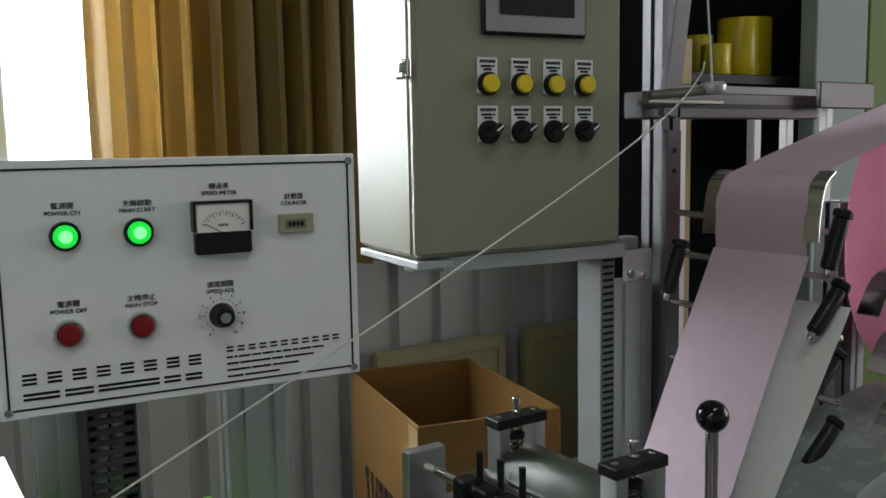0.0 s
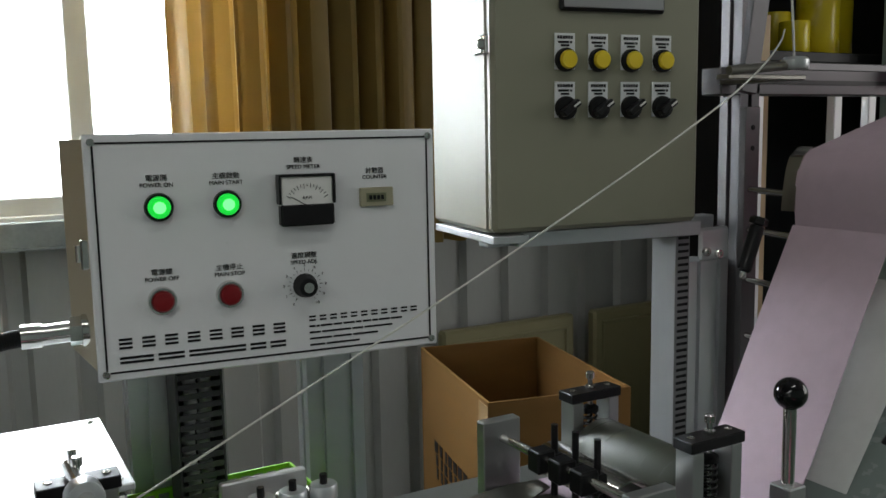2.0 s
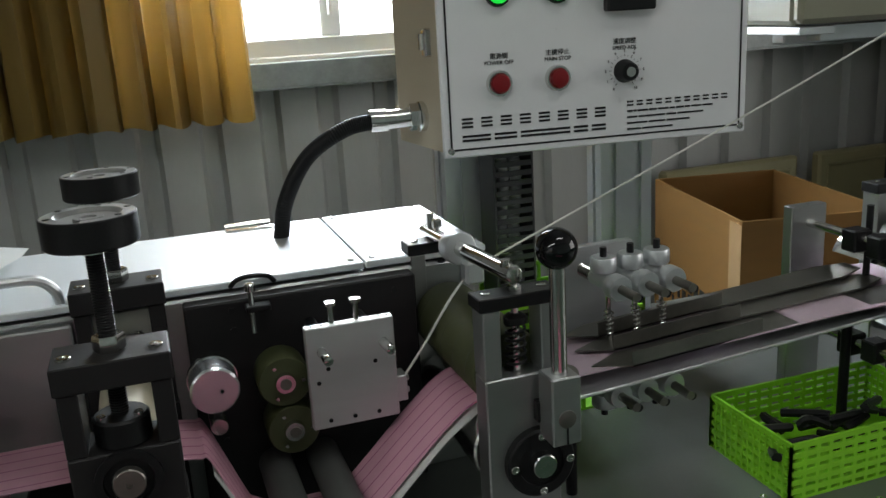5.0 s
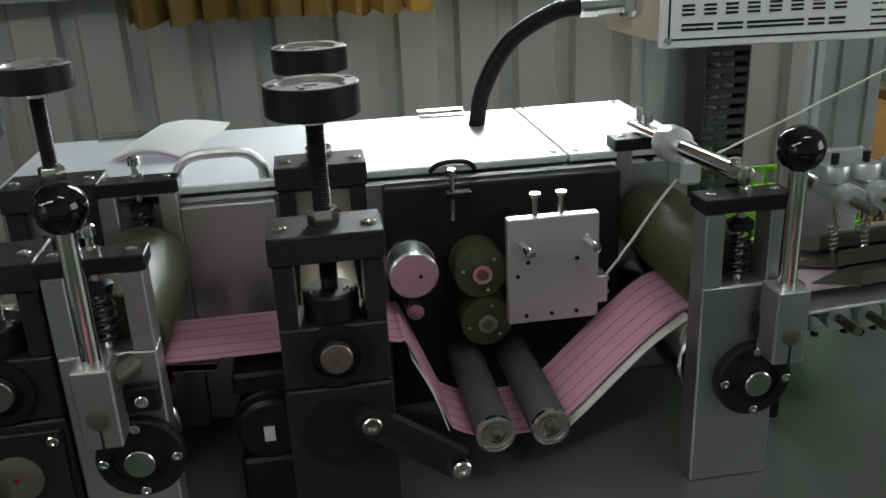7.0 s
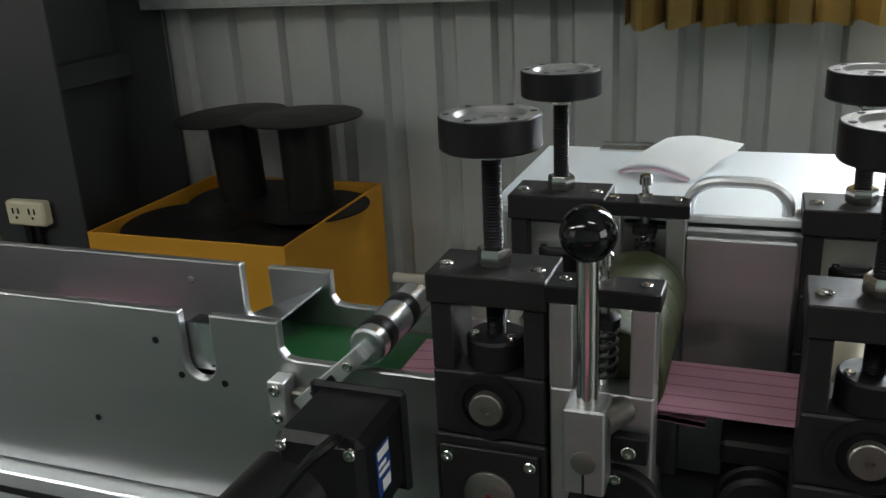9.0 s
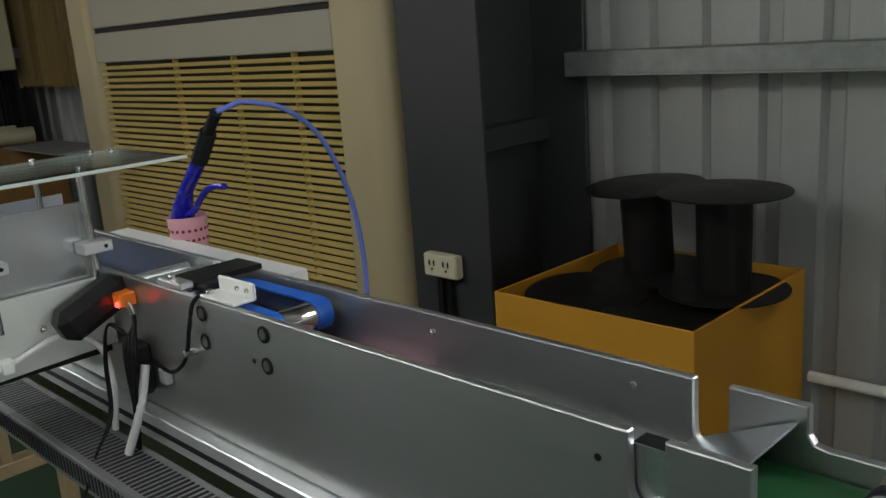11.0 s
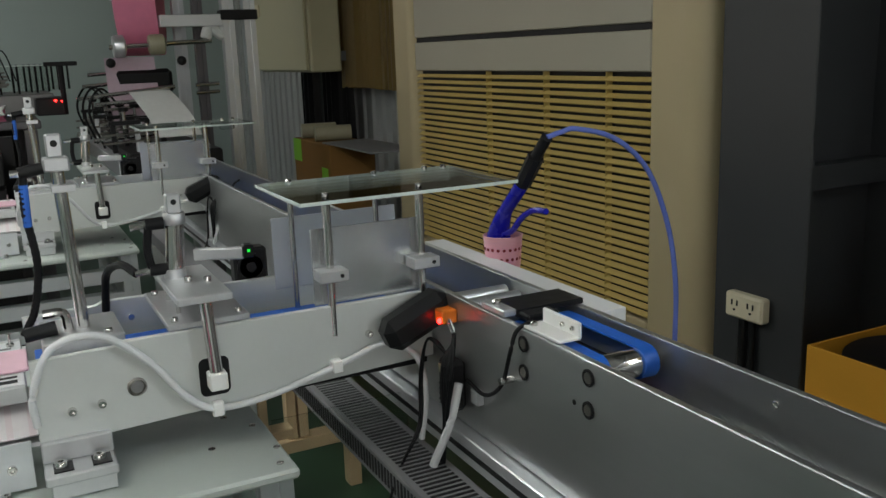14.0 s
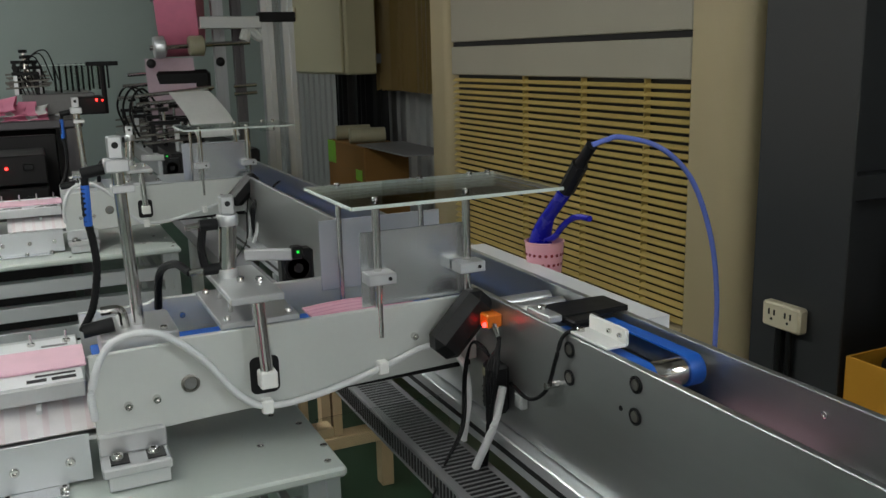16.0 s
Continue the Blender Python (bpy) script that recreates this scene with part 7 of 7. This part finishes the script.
part("trigger", tube(B(), [(-1.895, 0.95, 1.005), (-1.86, 0.948, 1.020), (-1.83, 0.946, 1.045), (-1.79, 0.945, 1.066), (-1.748, 0.945, 1.070)], 0.0055, 8, 6), BLUEP, ag)
part("coupling", rod(rod(B(), (-1.828, 0.95, 1.107), (-1.785, 0.95, 1.158), 0.0145, 8), (-1.785, 0.95, 1.158), (-1.752, 0.95, 1.192), 0.010, 12), BLACK, ag)
part("ferrule", rod(B(), (-1.836, 0.95, 1.098), (-1.826, 0.95, 1.109), 0.011, 6), STEEL, ag)
part("air_tube", tube(B(), [(-1.752, 0.95, 1.192), (-1.748, 0.975, 1.199), (-1.738, 1.0, 1.203), (-1.712, 1.06, 1.183), (-1.714, 1.13, 1.123), (-1.718, 1.18, 1.018), (-1.719, 1.20, 0.911), (-1.718, 1.20, 0.80), (-1.72, 1.20, 0.55), (-1.80, 1.25, 0.012)], 0.0045, 10, 10), TUBEB, ag)

# ---- far end ----
fc = thing("electrical_cabinet", "large beige electrical cabinet beyond the second branch", "cabinet", (-6.1, 2.0, 1.24))
part("body", box(B(), -6.64, -5.565, 1.85, 2.04, 1.24, 2.3, 0.01), CREAM, fc)
part("door", box(B(), -6.63, -5.60, 1.83, 1.8485, 1.25, 2.3, 0.006), CREAM, fc)
part("lock", box(B(), -6.60, -6.50, 1.815, 1.83, 1.60, 1.68, 0.005), IVORY, fc)
part("bracket", box(B(), -6.5, -5.7, 2.04, 2.276, 1.30, 1.36, 0.003), GALV, fc)
fu = thing("far_unwind_stand", "aluminium unwind stand beyond the second branch", "machine frame", (-5.2, 1.0, 0))
for y in (1.29, 1.40):
    part("post", profile(B(), -5.2, y, 0.06, 0.06, 0, 2.4), ANOD, fu)
part("post", profile(B(), -5.6, 1.12, 0.06, 0.06, 0, 2.4), ANOD, fu)
part("arm", box(B(), -5.23, -5.17, 0.95, 1.26, 1.50, 1.56, 0.003), ANOD, fu)
part("clamp", box(B(), -5.24, -5.16, 1.25, 1.44, 1.53, 1.58, 0.004), BLACK, fu)
part("shaft", rod(B(), (-5.2, 0.70, 1.41), (-5.2, 1.20, 1.43), 0.012, 12), STEEL, fu)
part("chuck", lathe(B(), [(0.05, 0), (0.055, 0.01), (0.055, 0.05), (0.03, 0.06)], (-5.2, 0.72, 1.412), (0, 1, 0.03), 24), ANOD, fu)
part("cloth_wrap", tube(B(), [(-5.2, 1.17, 1.44), (-5.2, 1.20, 1.50), (-5.2, 1.26, 1.46), (-5.2, 1.30, 1.60)], 0.028, 10, 6), WHITEWEB, fu)
part("inner_chuck", lathe(B(), [(0.045, 0), (0.05, 0.008), (0.05, 0.07), (0.03, 0.08)], (-5.2, 0.89, 1.417), (0, 1, 0.03), 24), KHAKI, fu)
for y, z in ((0.70, 1.335), (1.04, 1.335)):
    part("clamp_knob", ball(B(), (-5.19, y, z), 0.024, 16), BLACK, fu)
part("dark_spreader", box(B(), -5.32, -5.25, 0.72, 1.0, 1.17, 1.30, 0.02), OXIDE, fu)
part("pink_run", sheet(B(), [(-5.28, 0.80, 1.36), (-5.24, 0.80, 1.20), (-5.15, 0.80, 1.06), (-4.9, 0.80, 0.98)], 0.24, 0.002, 6), PINKFLAT, fu, "pale pink web running down to the machine")
part("post", profile(B(), -5.35, 1.17, 0.05, 0.05, 0, 2.4), FRAMEG, fu)
for z in (1.17, 1.21):
    part("bright_stub", rod(B(), (-5.2, 1.10, z), (-5.2, 1.22, z + 0.004), 0.010, 12), STEEL, fu)
fr = thing("far_pink_roll", "hot pink nonwoven roll on the far stand", "material roll", (-5.5, 0.915, 1.70))
part("roll", lathe(B(), [(0.06, -0.10), (0.33, -0.10), (0.332, -0.098), (0.332, 0.098), (0.33, 0.10), (0.06, 0.10)], (0, 0, 0), (0.25, 1, 0), 72), PINKROLL, fr, local=True)
part("shaft", rod(B(), (-0.06, -0.26, 0), (0.06, 0.4, 0), 0.018, 14), ANOD, fr, local=True)
part("hub", lathe(B(), [(0.05, -0.15), (0.05, -0.10)], (0, 0, 0), (0.25, 1, 0), 24), ANOD, fr, local=True)
fw2 = thing("far_white_web", "white web running down from the far stand", "nonwoven web", (-4.9, 0.9, 1.15))
part("web", sheet(B(), [(-4.95, 0.83, 1.20), (-4.75, 0.83, 1.165), (-4.62, 0.86, 1.09), (-4.55, 0.88, 1.01)], 0.19, 0.002, 6), WHITEWEB, fw2)
part("bar", rod(B(), (-4.95, 0.58, 1.185), (-4.95, 0.95, 1.215), 0.010, 12), STEEL, fw2)
part("bar", rod(B(), (-4.9, 0.58, 1.15), (-4.9, 0.90, 1.165), 0.010, 12), STEEL, fw2)

fm = thing("far_machine", "grey mask machine frame at the end of the line", "machine", (-5.0, 0.8, 0))
rng = random.Random(12)
part("bed", box(B(), -6.4, -4.5, 0.65, 1.05, 0.80, 0.95, 0.01), DARK, fm)
part("bed_rail", box(B(), -6.4, -4.48, 0.60, 0.645, 0.86, 0.93, 0.003), ANOD, fm)


def small_station(x, y, z, h, parent):
    """Two posts with a cap, a spindle and knob, and a pair of rods with springs."""
    for dy in (-0.05, 0.05):
        part("station_post", box(B(), x - 0.012, x + 0.012, y + dy - 0.010, y + dy + 0.010, z, z + h, 0.002), DARK if rng.random() < 0.6 else ANOD, parent)
    part("station_cap", box(B(), x - 0.016, x + 0.016, y - 0.066, y + 0.066, z + h, z + h + 0.018, 0.002), OXIDE, parent)
    part("spindle", rod(B(), (x, y, z + h * 0.45), (x, y, z + h + 0.06), 0.007, 10), STEEL, parent)
    part("spindle_knob", lathe(B(), [(0.02, 0), (0.022, 0.003), (0.022, 0.016), (0.018, 0.018)], (x, y, z + h + 0.058), (0, 0, 1), 20), OXIDE, parent)
    for k in range(2):
        zz = z + h * (0.35 + 0.3 * k)
        part("cross_rod", rod(B(), (x + 0.016, y - 0.10, zz), (x + 0.016, y + 0.11, zz + 0.01), 0.005, 10), GUN, parent)
    part("station_spring", spring(B(), (x + 0.016, y, z + h * 0.5), (x + 0.016, y, z + h * 0.85), 0.012, 5, 0.002), OXIDE, parent)


for k in range(11):
    small_station(-4.62 - 0.155 * k, 0.66 + 0.045 * ((k * 7) % 4), 0.95, 0.12 + 0.035 * ((k * 5) % 5), fm)
for k in range(6):
    y, z = 0.70 + 0.05 * (k % 3), 1.0 + 0.055 * k
    part("idler_bar", rod(B(), (-4.75 - 0.2 * k, y - 0.16, z), (-4.75 - 0.2 * k, y + 0.20, z + 0.02), 0.010, 12), STEEL, fm)
for k in range(3):
    part("hose", tube(B(), [(-4.9 - 0.3 * k, 0.60, 0.95), (-4.92 - 0.3 * k, 0.55, 1.12), (-4.98 - 0.3 * k, 0.62, 1.22), (-5.05 - 0.3 * k, 0.72, 1.10)], 0.0055, 8, 8), WIRE, fm)
fb = thing("far_bench", "far bench with small machines and clear covers", "bench", (-6.0, 0.0, 0))
part("bench_top", box(B(), -7.2, -5.3, -1.2, 0.36, 1.035, 1.075, 0.005), FRAMEG, fb)
for q in ((-5.35, 0.31), (-5.35, -0.5), (-7.1, 0.31)):
    part("leg", profile(B(), q[0], q[1], 0.08, 0.06, 0, 1.03), FRAMEG, fb)
part("under_shelf", box(B(), -7.2, -5.32, -1.2, 0.28, 0.50, 0.53, 0.003), DARK, fb)
part("back_board", box(B(), -7.2, -7.15, -1.2, 0.28, 0.53, 1.03, 0.003), DARK, fb)
part("carriage", box(B(), -6.5, -5.75, 0.10, 0.46, 1.08, 1.19, 0.006), SATIN, fb)
part("carriage_block", box(B(), -5.9, -5.6, 0.36, 0.50, 1.08, 1.17, 0.006), DARK, fb)
for k in range(4):
    x, y = -5.85 - 0.22 * k, 0.20 + 0.07 * k
    part("clear_cover", box(B(), x - 0.003, x + 0.003, y, y + 0.20, 1.19, 1.335, 0.001), ACRYL, fb)
    part("cover_edge", box(B(), x - 0.004, x + 0.004, y, y + 0.20, 1.3355, 1.341, 0.001), EDGE, fb)
    for dy in (0.01, 0.10, 0.19):
        part("cover_post", rod(B(), (x - 0.02, y + dy, 1.19), (x - 0.02, y + dy, 1.345), 0.006, 8), OXIDE, fb)
for k in range(5):
    small_station(-5.72 - 0.12 * k, 0.13 + 0.015 * (k % 2), 1.19, 0.10 + 0.03 * (k % 3), fb)
part("tall_stand", rod(B(), (-5.62, 0.50, 1.08), (-5.62, 0.50, 1.33), 0.014, 12), OXIDE, fb)
part("stand_head", box(B(), -5.66, -5.58, 0.42, 0.58, 1.33, 1.352, 0.003), OXIDE, fb)
for k in range(4):
    part("loose_wire", tube(B(), [(-5.7, 0.12 + 0.02 * k, 1.19), (-5.72, 0.09 + 0.02 * k, 1.30 + 0.02 * k), (-5.75, 0.15 + 0.03 * k, 1.37 + 0.015 * k), (-5.8, 0.20 + 0.03 * k, 1.26)], 0.0035, 6, 8), WIRE, fb)
part("led", ball(B(), (-5.585, 0.455, 1.155), 0.006, 12), REDLED, fb)
part("led", ball(B(), (-5.585, 0.485, 1.152), 0.004, 12), REDLED, fb)
pf = thing("pink_masks_heap", "heap of pink and white masks on the far bench", "face masks", (-5.45, 0.1, 1.075))
for k in range(12):
    y, z = -0.02 + 0.047 * (k % 5), 1.081 + 0.022 * (k // 5)
    part("mask", sheet(B(), [(-5.52 + 0.01 * (k % 3), y, z), (-5.47, y + 0.01 * (k % 2), z + 0.035 + 0.012 * (k % 3)), (-5.40, y - 0.01, z + 0.012), (-5.35, y, z - 0.002)], 0.085, 0.005, 4, (0.25 * (k % 3 - 1), 1, 0.2 * (k % 2))), PINKROLL if k % 3 else WHITEWEB, pf)
for k in range(2):
    g = thing("black_control_unit", "black control unit with a red light on a rack", "control unit", (-4.6, -0.15, 0.72 + 0.135 * k), "control units")
    part("case", box(B(), -4.9, -4.55, -0.45, 0.165, 0.722 + 0.135 * k, 0.845 + 0.135 * k, 0.006), DARK, g)
    part("led", ball(B(), (-4.548, 0.012, 0.795 + 0.135 * k), 0.006, 12), REDLED, g)
    part("switch", box(B(), -4.549, -4.535, 0.075, 0.115, 0.785 + 0.135 * k, 0.81 + 0.135 * k, 0.003), BLACK, g)
rk = thing("unit_rack", "dark rack carrying the control units", "rack", (-4.7, -0.15, 0))
part("shelf", box(B(), -4.95, -4.5, -0.6, 0.22, 0.69, 0.72, 0.003), DARK, rk)
part("frame", box(B(), -5.0, -4.95, -0.6, 0.22, 0.0, 1.03, 0.003), DARK, rk)
for y in (-0.58, 0.20):
    part("leg", box(B(), -4.54, -4.505, y - 0.018, y + 0.018, 0.0, 0.69, 0.002), DARK, rk)
cbx = thing("parts_carton", "small carton with rolls beside the air conditioner", "carton", (-4.5, 1.5, 0))
part("carton", box(B(), -5.60, -4.98, 1.72, 1.98, 0.0, 0.868, 0.005), CARD, cbx)
part("green_tape", box(B(), -5.60, -5.46, 1.7185, 1.7197, 0.74, 0.868, 0), GREENP, cbx)
for x in (-5.50, -5.26):
    part("roll", lathe(B(), [(0.018, 0), (0.042, 0), (0.042, 0.20), (0.018, 0.20)], (x, 1.74, 0.911), (0.2, 1, 0), 24), KHAKI, cbx)
part("cardboard_sheet", box(B(), -5.12, -4.42, 1.73, 2.0, 0.869, 0.876, 0.001), DUCT, cbx)
part("green_tape", box(B(), -5.12, -5.02, 1.7185, 1.7197, 0.68, 0.74, 0), GREENP, cbx)
wl = thing("wooden_frame", "pale wooden frame under the branch", "frame", (-2.6, 0.5, 0))
for x, y in ((-2.15, 0.50), (-2.15, 0.545)):
    part("slat", box(B(), x - 0.01, x + 0.01, y - 0.008, y + 0.008, 0.0, 0.80, 0.002), mat("pale_wood", (0.55, 0.40, 0.24), 0.6), wl)
part("rail", box(B(), -2.17, -2.13, 0.49, 0.60, 0.60, 0.62, 0.002), mat("pale_wood_rail", (0.55, 0.40, 0.24), 0.6), wl)
pn = thing("acrylic_door", "clear acrylic panel leaning under the branch", "panel", (-1.75, 0.55, 0.4))
part("pane", box(B(), -1.80, -1.795, 0.47, 0.70, 0.35, 0.79, 0.001), ACRYL, pn)

# ---- the white cord ----
RING = Vector((0.068, 0.785, 1.057))
cd = thing("elastic_cord", "thin white elastic cord running to the nozzle", "cord", RING)
part("cord", tube(B(), [RING, (0.16, 0.785, 1.094), (0.41, 0.785, 1.196), (0.56, 0.785, 1.260), (0.70, 0.785, 1.322), (0.83, 0.785, 1.384), (0.90, 0.785, 1.425), (0.938, 0.785, 1.458), (0.947, 0.785, 1.475)], 0.0012, 6, 8), CORDM, cd)
ce = thing("cord_ends", "thin white elastic cord above the eyelet and into the nozzle", "cord", RING)
part("cord_end", tube(B(), [RING, (0.045, 0.785, 1.032), (0.012, 0.785, 0.985), (-0.010, 0.785, 0.957)], 0.0015, 6, 6), CORDM, ce)
part("cord_top", tube(B(), [(0.947, 0.785, 1.475), (0.945, 0.787, 1.52), (0.935, 0.80, 1.75)], 0.0015, 6, 4), CORDM, ce)


# ---- what moves ----
def spin_rows(ob, axis, turns_per_s, step):
    rows, t = [], 0.0
    while t < 16.0001:
        rows.append((t, Matrix.Translation(ob.location) @ Matrix.Rotation(2 * math.pi * turns_per_s * t, 4, axis)))
        t += step
    return rows


def sent_mask(name):
    m = thing(name, "pink pleated face mask travelling on the conveyor", "face mask", (0, 0, 0), "travelling masks")
    part("cloth", sheet(B(), [(-0.085, 0, 0.0), (-0.03, 0, 0.004), (0.03, 0, 0.004), (0.085, 0, 0.0)], 0.085, 0.003, 5), PINKWEB, m, local=True)
    return m


def motions():
    walk(roller_a, spin_rows(roller_a, "Y", 0.5, 0.25))
    for ob in (gear_a, dancers[0], dancers[1], spin[0], spin[2], spin[4], pr):
        walk(ob, spin_rows(ob, "Y", -0.4 if ob is not pr else -0.02, 0.5))
    for ob in (gear_b, spin[1], spin[3], spin[5]):
        walk(ob, spin_rows(ob, "Y", 0.4, 0.5))
    for ob in (press_a, press_b):
        base = Matrix.Translation(ob.location)
        rows, t = [(0.0, base)], 0.35
        while t + 0.5 < 16.0:
            rows += [(t - 0.02, base), (t + 0.10, base @ pose(0, 0, -0.026)), (t + 0.38, base @ pose(0, 0, -0.026)), (t + 0.5, base)]
            t += 1.18
        rows.append((16.0, base))
        walk(ob, rows)
    for ob in (kick_a, kick_b):
        base = Matrix.Translation(ob.location)
        rest, over = base @ pose(0, 0, 0, 24), base @ pose(0, 0, 0, 46)
        rows, t = [(0.0, rest)], 0.41
        while t + 0.35 < 16.0:
            rows += [(t - 0.1, rest), (t + 0.03, over), (t + 0.16, base @ pose(0, 0, 0, 8)), (t + 0.32, rest)]
            t += 1.19
        rows.append((16.0, over))
        walk(ob, rows)
    swing = [(0.0, 2.0), (0.5, -0.5), (1.0, 1.0), (1.5, -1.0), (2.0, 2.6), (2.5, 0.0), (3.0, 1.0), (3.5, 2.2), (4.0, -1.4), (6.4, 0.0), (9.0, 1.5), (12.0, -1.0), (16.0, 0.5)]
    walk(cd, [(t, Matrix.Translation(RING) @ Matrix.Rotation(radians(-a), 4, "Y")) for t, a in swing])
    starts = [0.53 + 1.19 * k for k in range(7)] + [8.24, 9.02, 9.80] + [0.53 + 1.19 * k for k in range(9, 13)]
    for k, t0 in enumerate(starts):
        m = sent_mask("travelling_mask")
        a, b = pose(-0.56, 0.772, 0.9412 - 0.0006 * k), pose(-0.80, 0.772, 0.948)
        c, d = pose(-1.25, 0.772, 0.912), pose(-1.72, 0.772, 0.945)
        e, f = pose(-1.80, 0.75, 1.01, 30, 0, 20), pose(-1.815, 0.56, 0.955, 0, 0, 90)
        g_ = pose(-1.815, -0.30, 0.90, 0, 0, 90)
        w_ = pose(-0.455, 0.772, 0.9412 - 0.0006 * k)
        rows = [(0.0, w_), (t0 - 0.3, w_), (t0, a), (t0 + 0.35, b), (t0 + 0.65, pose(-0.98, 0.772, 0.911)), (t0 + 1.15, c), (t0 + 2.10, d), (t0 + 2.25, e), (t0 + 2.45, f), (t0 + 4.0, g_)]
        kept = [r for r in rows if r[0] < 15.9]
        walk(m, kept + [(16.0, rows[len(kept)][1] if len(kept) < len(rows) else g_)])


motions()
